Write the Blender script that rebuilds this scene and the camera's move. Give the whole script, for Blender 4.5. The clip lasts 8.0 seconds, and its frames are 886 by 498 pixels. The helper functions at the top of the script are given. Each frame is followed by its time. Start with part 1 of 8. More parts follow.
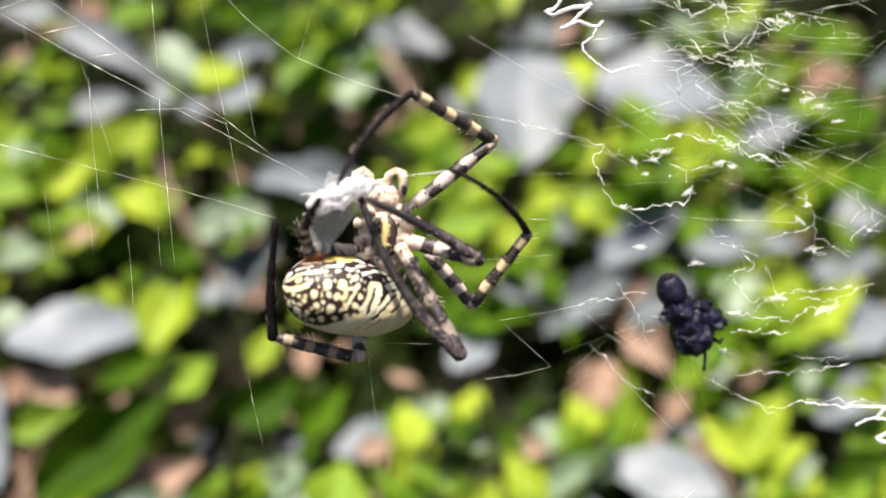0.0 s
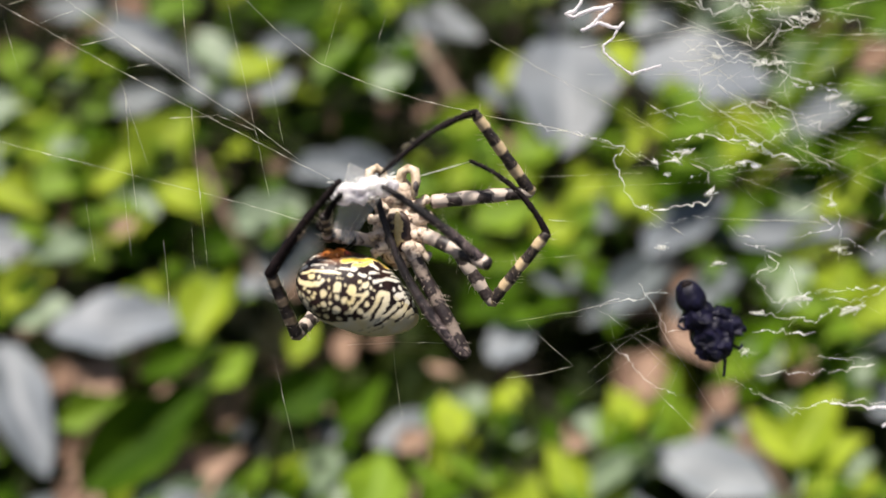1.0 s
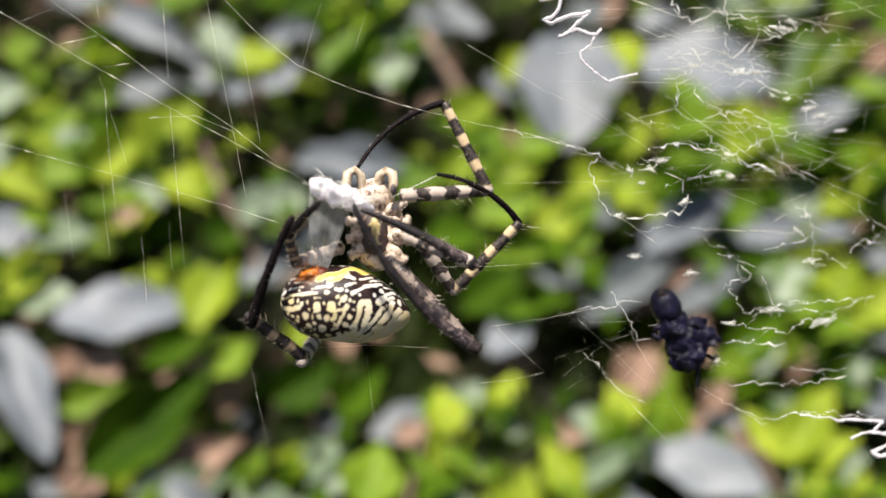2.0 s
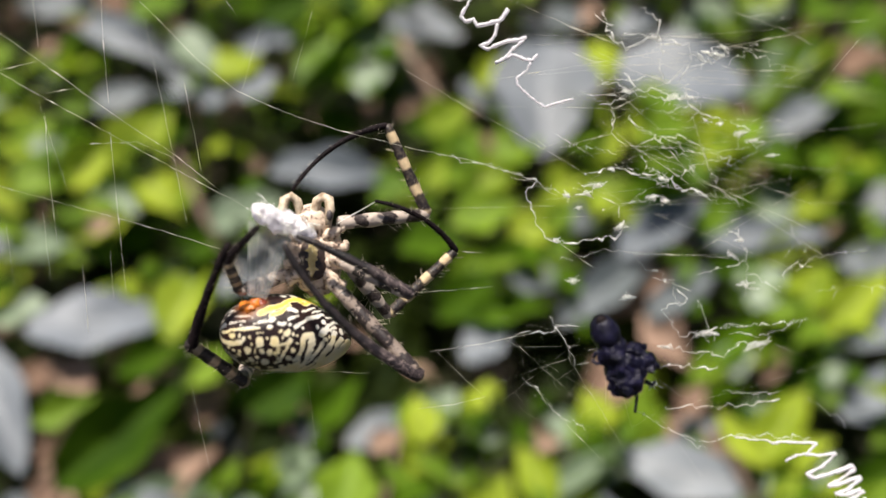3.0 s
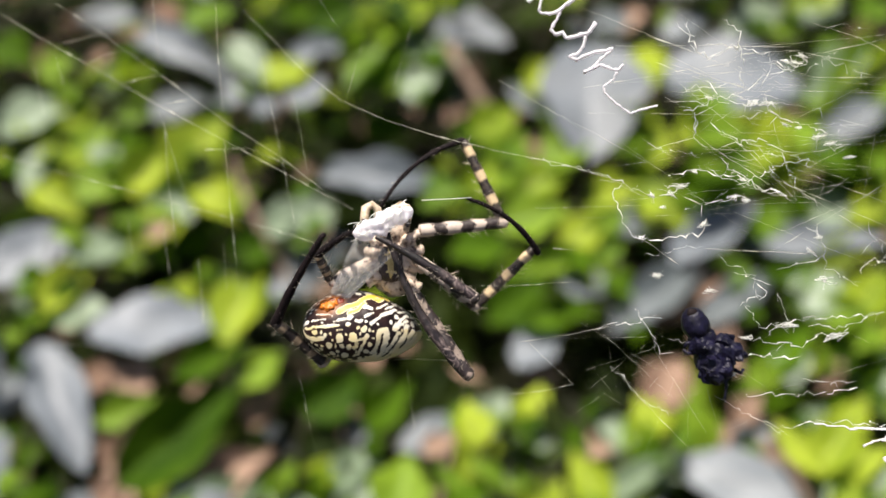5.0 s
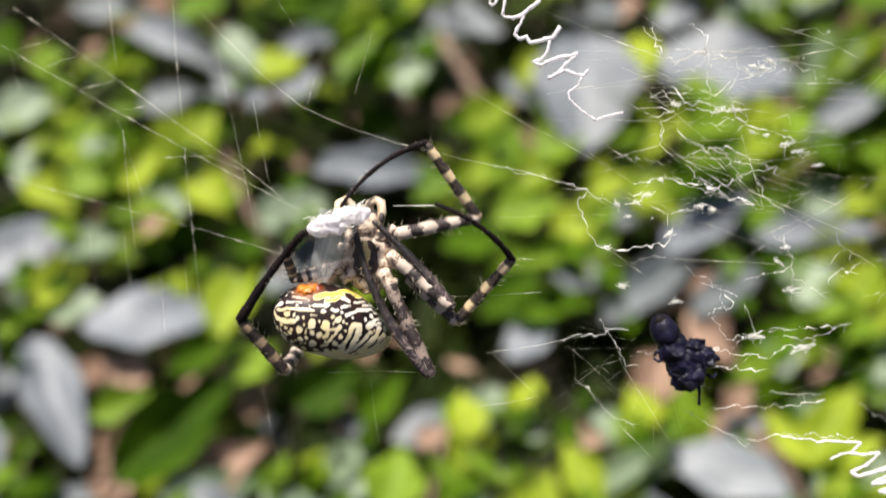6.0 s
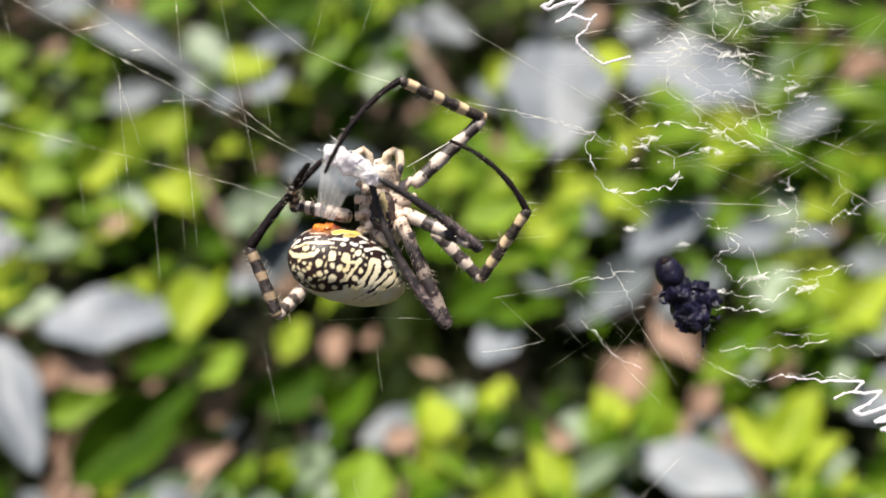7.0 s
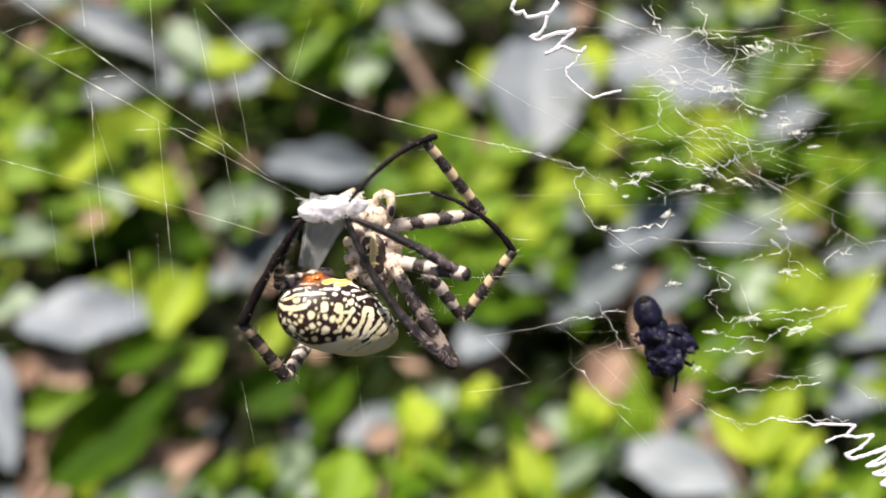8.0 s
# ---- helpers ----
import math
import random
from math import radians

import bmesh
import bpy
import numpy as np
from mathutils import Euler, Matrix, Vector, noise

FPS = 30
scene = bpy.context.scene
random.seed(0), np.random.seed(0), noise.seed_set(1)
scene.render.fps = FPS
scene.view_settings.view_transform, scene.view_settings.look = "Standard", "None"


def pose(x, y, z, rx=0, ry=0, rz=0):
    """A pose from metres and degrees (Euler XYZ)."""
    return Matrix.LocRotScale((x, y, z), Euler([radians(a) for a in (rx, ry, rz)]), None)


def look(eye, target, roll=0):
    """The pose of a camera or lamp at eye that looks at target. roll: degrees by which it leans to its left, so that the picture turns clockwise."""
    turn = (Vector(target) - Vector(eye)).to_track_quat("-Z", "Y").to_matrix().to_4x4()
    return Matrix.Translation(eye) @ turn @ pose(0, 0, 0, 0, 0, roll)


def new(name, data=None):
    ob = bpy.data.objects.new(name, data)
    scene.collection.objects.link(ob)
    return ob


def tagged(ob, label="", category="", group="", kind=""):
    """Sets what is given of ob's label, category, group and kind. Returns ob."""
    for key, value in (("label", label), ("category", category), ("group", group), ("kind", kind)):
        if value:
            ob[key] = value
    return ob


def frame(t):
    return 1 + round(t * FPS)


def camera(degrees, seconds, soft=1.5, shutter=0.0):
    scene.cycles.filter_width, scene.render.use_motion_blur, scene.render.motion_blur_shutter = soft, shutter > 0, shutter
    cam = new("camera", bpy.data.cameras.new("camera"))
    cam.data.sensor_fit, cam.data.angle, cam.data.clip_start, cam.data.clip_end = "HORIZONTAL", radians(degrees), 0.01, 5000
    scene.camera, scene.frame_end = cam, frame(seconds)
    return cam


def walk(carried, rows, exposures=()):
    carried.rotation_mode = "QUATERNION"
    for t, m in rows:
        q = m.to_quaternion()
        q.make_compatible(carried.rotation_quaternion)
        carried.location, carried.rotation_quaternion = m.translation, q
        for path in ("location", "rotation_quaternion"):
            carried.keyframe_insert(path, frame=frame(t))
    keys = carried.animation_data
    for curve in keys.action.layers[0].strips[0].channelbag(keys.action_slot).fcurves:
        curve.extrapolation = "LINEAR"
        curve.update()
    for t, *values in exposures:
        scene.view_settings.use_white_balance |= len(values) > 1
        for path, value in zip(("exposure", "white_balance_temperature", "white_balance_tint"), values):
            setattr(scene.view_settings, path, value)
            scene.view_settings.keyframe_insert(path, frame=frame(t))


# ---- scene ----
cam = camera(64, 8.0, soft=1.5, shutter=0.22)
cam.data.dof.use_dof = True
cam.data.dof.focus_distance = 0.0875
cam.data.dof.aperture_fstop = 8.6
walk(cam, [
    (0, pose(-0.00405, -0.00306, 0.4187, 51.332, -3.389, -4.426)),
    (0.2, pose(-0.00268, -0.00342, 0.41648, 51.58, -2.99, -3.31)),
    (0.3, pose(-0.00214, -0.00356, 0.4156, 51.47, -2.77, -2.56)),
    (0.5, pose(-0.00164, -0.00369, 0.41479, 50.088, -2.251, -3.593)),
    (0.7, pose(-0.00219, -0.00227, 0.41487, 50.25, -1.65, -1.85)),
    (0.8, pose(-0.00271, -0.00108, 0.41507, 50.64, -1.4, -1.73)),
    (1, pose(-0.00366, 0.00034, 0.41607, 50.435, -1.147, -2.286)),
    (1.2, pose(-0.00396, 0.00016, 0.41814, 50.81, -1.613, -3.267)),
    (2.3, pose(0.00001, -0.00003, 0.41926, 49.336, -1.486, -0.883)),
    (2.5, pose(-0.00106, 0.00142, 0.41973, 50.157, -1.646, -1.663)),
    (2.7, pose(0.00184, 0.00135, 0.42044, 49.84, -1.64, -1.65)),
    (2.8, pose(0.00427, 0.00126, 0.42077, 49.63, -1.64, -1.41)),
    (3, pose(0.00717, 0.00103, 0.42111, 49.866, -1.644, -2.233)),
    (3.2, pose(0.00545, 0.00073, 0.42092, 50.35, -1.07, -0.92)),
    (3.3, pose(0.00373, 0.00054, 0.42069, 50.27, -0.58, -0.28)),
    (3.5, pose(0, 0, 0.42, 50, 0, 0)),
    (3.7, pose(-0.00266, -0.00072, 0.41913, 50.1, -0.17, -1.63)),
    (3.8, pose(-0.00359, -0.00105, 0.41875, 50.14, -0.31, -1.82)),
    (4, pose(-0.00499, -0.00138, 0.41838, 50.512, -0.473, -0.668)),
    (4.2, pose(-0.00612, -0.00092, 0.41902, 50.99, -0.29, 0.74)),
    (4.3, pose(-0.00655, -0.00053, 0.41961, 51.16, -0.15, 0.75)),
    (4.5, pose(-0.00693, -0.00007, 0.42059, 51.129, 0.031, -0.026)),
    (4.7, pose(-0.00449, -0.00045, 0.42088, 50.369, -0.244, -0.35)),
    (5.8, pose(-0.0014, 0.00268, 0.42651, 49.986, 0.695, -0.047)),
    (6, pose(-0.00002, 0.00168, 0.42517, 49.1, 0.087, -0.543)),
    (6.2, pose(-0.00324, -0.00077, 0.4217, 46.48, 0.51, 0.43)),
    (6.3, pose(-0.00596, -0.00202, 0.4199, 45.35, 0.87, 3.24)),
    (6.5, pose(-0.00918, -0.00331, 0.41803, 46.541, 1.297, 0.49)),
    (6.7, pose(-0.00805, -0.00307, 0.41843, 46.03, 0.18, -2.91)),
    (6.8, pose(-0.00678, -0.00288, 0.41878, 46.3, -0.78, -3.99)),
    (6.9, pose(-0.00516, -0.00271, 0.41906, 48.09, -1.62, -3.94)),
    (7, pose(-0.00327, -0.00264, 0.41918, 50.379, -2.076, -2.498)),
    (7.1, pose(-0.00123, -0.00278, 0.41905, 50.96, -2.2, -6.54)),
    (7.2, pose(0.00074, -0.00311, 0.41875, 50.85, -2.24, -4.94)),
    (7.3, pose(0.00244, -0.00351, 0.41838, 49.71, -2.23, -5.11)),
    (7.5, pose(0.00407, -0.00398, 0.41795, 50.239, -2.216, -3.637)),
    (7.7, pose(0.00292, -0.00328, 0.41821, 51.28, -2.41, -3.68)),
    (7.8, pose(0.00169, -0.00252, 0.41848, 51.14, -2.57, -3.85)),
    (7.9, pose(0.00019, -0.00161, 0.41882, 50.24, -2.76, -3.68)),
    (8, pose(-0.00144, -0.00061, 0.41918, 49.972, -2.96, -3.249)),
], exposures=[(0, 1.26), (0.5, 1.19), (1, 0.73), (1.2, 0.76), (2.3, 0.86), (2.5, 0.86), (3, 0.68), (3.5, 0.78), (4, 0.86), (4.5, 0.92), (6, 0.94), (6.5, 0.98), (7, 1.02), (8, 1.05)])
# ---- light ----
world = bpy.data.worlds.new("sky")
scene.world = world
world.use_nodes = True
wn = world.node_tree.nodes
sky = wn.new("ShaderNodeTexSky")
sky.sky_type = "NISHITA"
sky.sun_disc = False
sky.sun_elevation = radians(78)
sky.sun_rotation = radians(-54)
sky.air_density = 1.0
sky.dust_density = 3.0
wn["Background"].inputs["Strength"].default_value = 0.046
world.node_tree.links.new(sky.outputs[0], wn["Background"].inputs["Color"])
sun_data = bpy.data.lights.new("sun", "SUN")
sun_data.energy = 5.0
sun_data.angle = radians(6)
sun_data.color = (1.0, 0.93, 0.85)
sun = new("sun", sun_data)
sun.matrix_world = look((-0.35, 0.25, 2.0), (0, 0, 0))

MM = 0.001


# ---- materials ----
def material(name):
    m = bpy.data.materials.new(name)
    m.use_nodes = True
    nt = m.node_tree
    return m, nt, nt.nodes["Principled BSDF"], nt.links


def noise_tex(nt, scale, detail=4.0, rough=0.6, vector=None, distortion=0.0):
    n = nt.nodes.new("ShaderNodeTexNoise")
    n.inputs["Scale"].default_value = scale
    n.inputs["Detail"].default_value = detail
    n.inputs["Roughness"].default_value = rough
    n.inputs["Distortion"].default_value = distortion
    if vector is not None:
        nt.links.new(vector, n.inputs["Vector"])
    return n.outputs["Fac"]


def ramp(nt, fac, *stops):
    r = nt.nodes.new("ShaderNodeValToRGB")
    el = r.color_ramp.elements
    while len(el) < len(stops):
        el.new(0.5)
    for e, (p, c) in zip(el, stops):
        e.position = p
        e.color = (*c, 1.0)
    nt.links.new(fac, r.inputs["Fac"])
    return r.outputs["Color"]


def calc(nt, op, a, b=0.0):
    n = nt.nodes.new("ShaderNodeMath")
    n.operation = op
    for i, v in enumerate((a, b)):
        if isinstance(v, (int, float)):
            n.inputs[i].default_value = v
        else:
            nt.links.new(v, n.inputs[i])
    return n.outputs[0]


def blend(nt, fac, a, b, mode="MIX"):
    n = nt.nodes.new("ShaderNodeMix")
    n.data_type = "RGBA"
    n.blend_type = mode
    for sock, v in ((n.inputs[0], fac), (n.inputs[6], a), (n.inputs[7], b)):
        if isinstance(v, (int, float)):
            sock.default_value = v
        elif isinstance(v, tuple):
            sock.default_value = (*v, 1.0)
        else:
            nt.links.new(v, sock)
    return n.outputs[2]


def object_coords(nt):
    c = nt.nodes.new("ShaderNodeTexCoord")
    s = nt.nodes.new("ShaderNodeSeparateXYZ")
    nt.links.new(c.outputs["Object"], s.inputs[0])
    return c.outputs["Object"], s.outputs


def bump(nt, bsdf, height, strength, distance):
    b = nt.nodes.new("ShaderNodeBump")
    b.inputs["Strength"].default_value = strength
    b.inputs["Distance"].default_value = distance
    nt.links.new(height, b.inputs["Height"])
    nt.links.new(b.outputs["Normal"], bsdf.inputs["Normal"])


def leaf_material(name, dark, light, rough, through_light, rib, coat=0.0, gloss=0.4):
    m, nt, bsdf, links = material(name)
    vec, xyz = object_coords(nt)
    info = nt.nodes.new("ShaderNodeObjectInfo")
    own = nt.nodes.new("ShaderNodeVectorMath")
    own.operation = "MULTIPLY_ADD"
    own.inputs[1].default_value = (31.0, 17.0, 23.0)
    links.new(info.outputs["Random"], own.inputs[0])
    links.new(vec, own.inputs[2])
    vec = own.outputs[0]
    patch = noise_tex(nt, 3.0, 3.0, 0.6, vec)
    mixed = calc(nt, "ADD", calc(nt, "MULTIPLY", patch, 1.0), calc(nt, "MULTIPLY", info.outputs["Random"], 0.45))
    col = ramp(nt, mixed, (0.45, dark), (0.95, light))
    ay = calc(nt, "ABSOLUTE", xyz["Y"])
    mid = calc(nt, "LESS_THAN", ay, 0.022)
    skew = calc(nt, "SUBTRACT", xyz["X"], calc(nt, "MULTIPLY", ay, 0.7))
    side = calc(nt, "LESS_THAN", calc(nt, "FRACT", calc(nt, "MULTIPLY", skew, 9.0)), 0.1)
    vein = calc(nt, "MAXIMUM", mid, calc(nt, "MULTIPLY", side, 0.45))
    col = blend(nt, calc(nt, "MULTIPLY", vein, 0.5), col, rib)
    spots = ramp(nt, noise_tex(nt, 6.0, 4.0, 0.6, vec), (0.54, (0, 0, 0)), (0.64, (1, 1, 1)))
    col = blend(nt, calc(nt, "MULTIPLY", spots, 0.42), col, tuple(0.5 * c for c in dark))
    links.new(col, bsdf.inputs["Base Color"])
    bsdf.inputs["Roughness"].default_value = rough
    bsdf.inputs["Specular IOR Level"].default_value = gloss
    bsdf.inputs["Coat Weight"].default_value = coat
    bsdf.inputs["Coat Roughness"].default_value = 0.3
    bump(nt, bsdf, calc(nt, "ADD", calc(nt, "MULTIPLY", vein, -0.6), patch), 0.4, 0.002)
    tr = nt.nodes.new("ShaderNodeBsdfTranslucent")
    links.new(blend(nt, 0.5, col, (0.5, 0.75, 0.03), "MULTIPLY") if through_light > 0.3 else col, tr.inputs["Color"])
    mx = nt.nodes.new("ShaderNodeMixShader")
    mx.inputs[0].default_value = through_light
    links.new(bsdf.outputs[0], mx.inputs[1])
    links.new(tr.outputs[0], mx.inputs[2])
    links.new(mx.outputs[0], nt.nodes["Material Output"].inputs["Surface"])
    return m


LEAF = {
    # glaucous tone plus the sky's sheen on glossy blades, both in the base colour
    "grey": leaf_material("glaucous_sheen_leaf", (0.08, 0.094, 0.097), (0.185, 0.206, 0.225), 0.5, 0.08, (0.22, 0.24, 0.255), 0.0, 0.35),
    # two lighter copies of the grey leaf, with extra light in the base colour
    "lit_grey": leaf_material("lit_grey_leaf", (0.098, 0.113, 0.127), (0.186, 0.206, 0.233), 0.5, 0.08, (0.24, 0.26, 0.285), 0.0, 0.35),
    "brighter_lit": leaf_material("brighter_lit_leaf", (0.112, 0.126, 0.136), (0.212, 0.233, 0.25), 0.5, 0.08, (0.33, 0.32, 0.31), 0.0, 0.35),
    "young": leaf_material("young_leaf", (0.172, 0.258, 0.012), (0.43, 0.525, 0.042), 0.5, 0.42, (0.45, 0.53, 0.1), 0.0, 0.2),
    # leaf green taken down to near black: the cover's inner shade as colour
    "green": leaf_material("shade_dark_leaf", (0.005, 0.009, 0.002), (0.019, 0.029, 0.003), 0.6, 0.10, (0.05, 0.08, 0.02), 0.0, 0.05),
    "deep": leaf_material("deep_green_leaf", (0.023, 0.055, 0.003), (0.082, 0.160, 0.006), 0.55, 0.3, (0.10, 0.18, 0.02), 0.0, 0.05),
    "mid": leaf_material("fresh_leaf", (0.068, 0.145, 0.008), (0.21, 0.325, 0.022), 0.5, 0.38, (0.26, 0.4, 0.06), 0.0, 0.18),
    "pale": leaf_material("pale_leaf", (0.105, 0.155, 0.08), (0.235, 0.295, 0.20), 0.5, 0.15, (0.36, 0.42, 0.32), 0.0, 0.3),
    "dead": leaf_material("dead_leaf", (0.15, 0.090, 0.062), (0.37, 0.25, 0.185), 0.8, 0.1, (0.42, 0.30, 0.21), 0.0, 0.15),
}


def plain(name, dark, light, scale, rough, relief=0.0, relief_size=0.0001, metal=0.0):
    m, nt, bsdf, links = material(name)
    vec, xyz = object_coords(nt)
    f = noise_tex(nt, scale, 5.0, 0.65, vec)
    links.new(ramp(nt, f, (0.35, dark), (0.65, light)), bsdf.inputs["Base Color"])
    bsdf.inputs["Roughness"].default_value = rough
    bsdf.inputs["Metallic"].default_value = metal
    if relief:
        bump(nt, bsdf, noise_tex(nt, scale * 3, 4.0, 0.6, vec), relief, relief_size)
    return m


def banded(name, length, cuts, pale, dark, mottle=0.25, phase=0.0, pale_share=0.25):
    """Leg cuticle with dark rings along the local z axis."""
    m, nt, bsdf, links = material(name)
    vec, xyz = object_coords(nt)
    wob = calc(nt, "MULTIPLY", calc(nt, "SUBTRACT", noise_tex(nt, 900.0, 3.0, 0.6, vec), 0.5), mottle)
    s = calc(nt, "ADD", calc(nt, "MULTIPLY", xyz["Z"], cuts / length), calc(nt, "ADD", wob, phase))
    wave = calc(nt, "ABSOLUTE", calc(nt, "SUBTRACT", calc(nt, "FRACT", s), 0.5))
    col = ramp(nt, wave, (pale_share - 0.04, pale), (pale_share + 0.04, dark))
    fine = noise_tex(nt, 2600.0, 3.0, 0.7, vec)
    col = blend(nt, calc(nt, "MULTIPLY", ramp(nt, fine, (0.45, (0, 0, 0)), (0.6, (1, 1, 1))), 0.2), col, tuple(0.45 * c + 0.012 for c in pale))
    links.new(col, bsdf.inputs["Base Color"])
    bsdf.inputs["Roughness"].default_value = 0.5
    bump(nt, bsdf, fine, 0.5, 0.0001)
    return m


CREAM = (0.62, 0.47, 0.28)
PALE = (0.49, 0.405, 0.34)
INK = (0.012, 0.008, 0.009)
BLACK_LEG = plain("black_leg_cuticle", (0.004, 0.003, 0.003), (0.018, 0.012, 0.013), 1400.0, 0.65, 0.6, 0.00012)
BROWN_LEG = plain("brown_leg_cuticle", (0.012, 0.009, 0.010), (0.075, 0.058, 0.058), 1000.0, 0.55, 0.7, 0.00015)
DARK_BRISTLE = plain("dark_bristle", (0.006, 0.005, 0.005), (0.03, 0.024, 0.024), 800.0, 0.5)
BRISTLE = plain("bristle", (0.35, 0.29, 0.22), (0.62, 0.54, 0.42), 800.0, 0.5)
PALP = plain("palp_cuticle", (0.26, 0.18, 0.11), (0.74, 0.62, 0.46), 900.0, 0.45, 0.3, 0.0001)
ORANGE = plain("spinneret_cuticle", (0.24, 0.045, 0.008), (0.66, 0.21, 0.02), 900.0, 0.4, 0.4, 0.0001)
RUST = plain("spinneret_base", (0.06, 0.008, 0.006), (0.22, 0.035, 0.012), 900.0, 0.4, 0.4, 0.0001)
STERNUM = plain("sternum_stripe", (0.55, 0.42, 0.16), (0.78, 0.66, 0.34), 900.0, 0.45, 0.3, 0.0001)
PREY = plain("dark_prey_cuticle", (0.0014, 0.0012, 0.0045), (0.010, 0.0085, 0.028), 700.0, 0.4, 0.6, 0.00025)
PREY.node_tree.nodes["Principled BSDF"].inputs["Specular IOR Level"].default_value = 0.3
BLACK_LEG.node_tree.nodes["Principled BSDF"].inputs["Specular IOR Level"].default_value = 0.1
DARK_PLATE = plain("sternum_plate", (0.012, 0.007, 0.006), (0.07, 0.04, 0.03), 900.0, 0.5, 0.4, 0.0002)
TWIG = plain("dry_twig", (0.12, 0.08, 0.055), (0.30, 0.21, 0.15), 90.0, 0.8, 0.5, 0.001)
STEM = plain("stem_bark", (0.015, 0.018, 0.007), (0.05, 0.048, 0.02), 60.0, 0.7, 0.4, 0.001)


def hind_tibia(length):
    """Mottled pale and brown at the knee, nearly black towards the foot."""
    m, nt, bsdf, links = material("hind_tibia")
    vec, xyz = object_coords(nt)
    f = noise_tex(nt, 700.0, 4.0, 0.65, vec, 0.8)
    knee = ramp(nt, f, (0.44, (0.012, 0.008, 0.010)), (0.53, (0.09, 0.066, 0.064)), (0.64, (0.33, 0.265, 0.235)))
    foot = ramp(nt, f, (0.4, (0.004, 0.003, 0.003)), (0.66, (0.032, 0.022, 0.023)))
    along = calc(nt, "ADD", calc(nt, "MULTIPLY", xyz["Z"], 1.0 / length), calc(nt, "MULTIPLY", calc(nt, "SUBTRACT", f, 0.5), 0.5))
    links.new(blend(nt, ramp(nt, along, (0.22, (0, 0, 0)), (0.48, (1, 1, 1))), knee, foot), bsdf.inputs["Base Color"])
    bsdf.inputs["Roughness"].default_value = 0.55
    bump(nt, bsdf, f, 0.7, 0.0002)
    return m


def mottled_body():
    m, nt, bsdf, links = material("mottled_body")
    vec, xyz = object_coords(nt)
    f = noise_tex(nt, 980.0, 4.0, 0.65, vec, 0.8)
    col = ramp(nt, f, (0.36, (0.022, 0.013, 0.011)), (0.42, (0.25, 0.165, 0.12)), (0.52, (0.68, 0.55, 0.43)))
    links.new(col, bsdf.inputs["Base Color"])
    bsdf.inputs["Roughness"].default_value = 0.5
    bump(nt, bsdf, f, 0.5, 0.0003)
    return m


def abdomen_pattern():
    """Cream and gold islands on black, their outline carried by the mesh as a distance in millimetres."""
    m, nt, bsdf, links = material("abdomen_pattern")
    vec, xyz = object_coords(nt)

    def carried(name):
        a = nt.nodes.new("ShaderNodeAttribute")
        a.attribute_name = name
        return a.outputs["Fac"]

    ragged = calc(nt, "MULTIPLY", calc(nt, "SUBTRACT", noise_tex(nt, 1900.0, 3.0, 0.6, vec), 0.5), 0.3)
    edge = calc(nt, "ADD", carried("island"), ragged)
    island = ramp(nt, calc(nt, "ADD", edge, 0.5), (0.46, (0, 0, 0)), (0.56, (1, 1, 1)))
    tone = noise_tex(nt, 420.0, 3.0, 0.5, vec)
    cream = ramp(nt, tone, (0.38, (0.74, 0.66, 0.47)), (0.62, (0.70, 0.58, 0.30)))
    cream = blend(nt, carried("white"), cream, (0.80, 0.78, 0.74))
    cream = blend(nt, ramp(nt, calc(nt, "ADD", carried("gold"), 0.5), (0.45, (0, 0, 0)), (0.7, (1, 1, 1))), cream, (0.80, 0.58, 0.07))
    ground = ramp(nt, tone, (0.4, (0.009, 0.004, 0.005)), (0.7, (0.030, 0.012, 0.009)))
    col = blend(nt, island, ground, cream)
    reach = nt.nodes.new("ShaderNodeVectorMath")
    reach.operation = "DISTANCE"
    links.new(vec, reach.inputs[0])
    reach.inputs[1].default_value = (-0.0046, 0.0036, 0.0016)
    rust = ramp(nt, calc(nt, "ADD", calc(nt, "MULTIPLY", reach.outputs["Value"], 200.0), calc(nt, "MULTIPLY", tone, 0.3)), (0.36, (1, 1, 1)), (0.62, (0, 0, 0)))
    col = blend(nt, calc(nt, "MULTIPLY", rust, 0.7), col, (0.30, 0.11, 0.03))
    links.new(col, bsdf.inputs["Base Color"])
    bsdf.inputs["Roughness"].default_value = 0.48
    bsdf.inputs["Specular IOR Level"].default_value = 0.35
    bump(nt, bsdf, island, 0.15, 0.0002)
    return m


def silk_material(name, alpha, clear=0.0, tint=(1.0, 1.0, 1.0)):
    m, nt, bsdf, links = material(name)
    vec, xyz = object_coords(nt)
    f = noise_tex(nt, 900.0, 4.0, 0.6, vec)
    col = ramp(nt, f, (0.3, tuple(0.82 * c for c in tint)), (0.6, tuple(0.93 * c for c in tint)))
    links.new(col, bsdf.inputs["Base Color"])
    bsdf.inputs["Roughness"].default_value = 0.4
    bump(nt, bsdf, f, 0.2, 0.0003)
    tr = nt.nodes.new("ShaderNodeBsdfTranslucent")
    links.new(col, tr.inputs["Color"])
    mx = nt.nodes.new("ShaderNodeMixShader")
    mx.inputs[0].default_value = clear
    links.new(bsdf.outputs[0], mx.inputs[1])
    links.new(tr.outputs[0], mx.inputs[2])
    see = nt.nodes.new("ShaderNodeBsdfTransparent")
    out = nt.nodes.new("ShaderNodeMixShader")
    out.inputs[0].default_value = alpha
    links.new(see.outputs[0], out.inputs[1])
    links.new(mx.outputs[0], out.inputs[2])
    links.new(out.outputs[0], nt.nodes["Material Output"].inputs["Surface"])
    return m


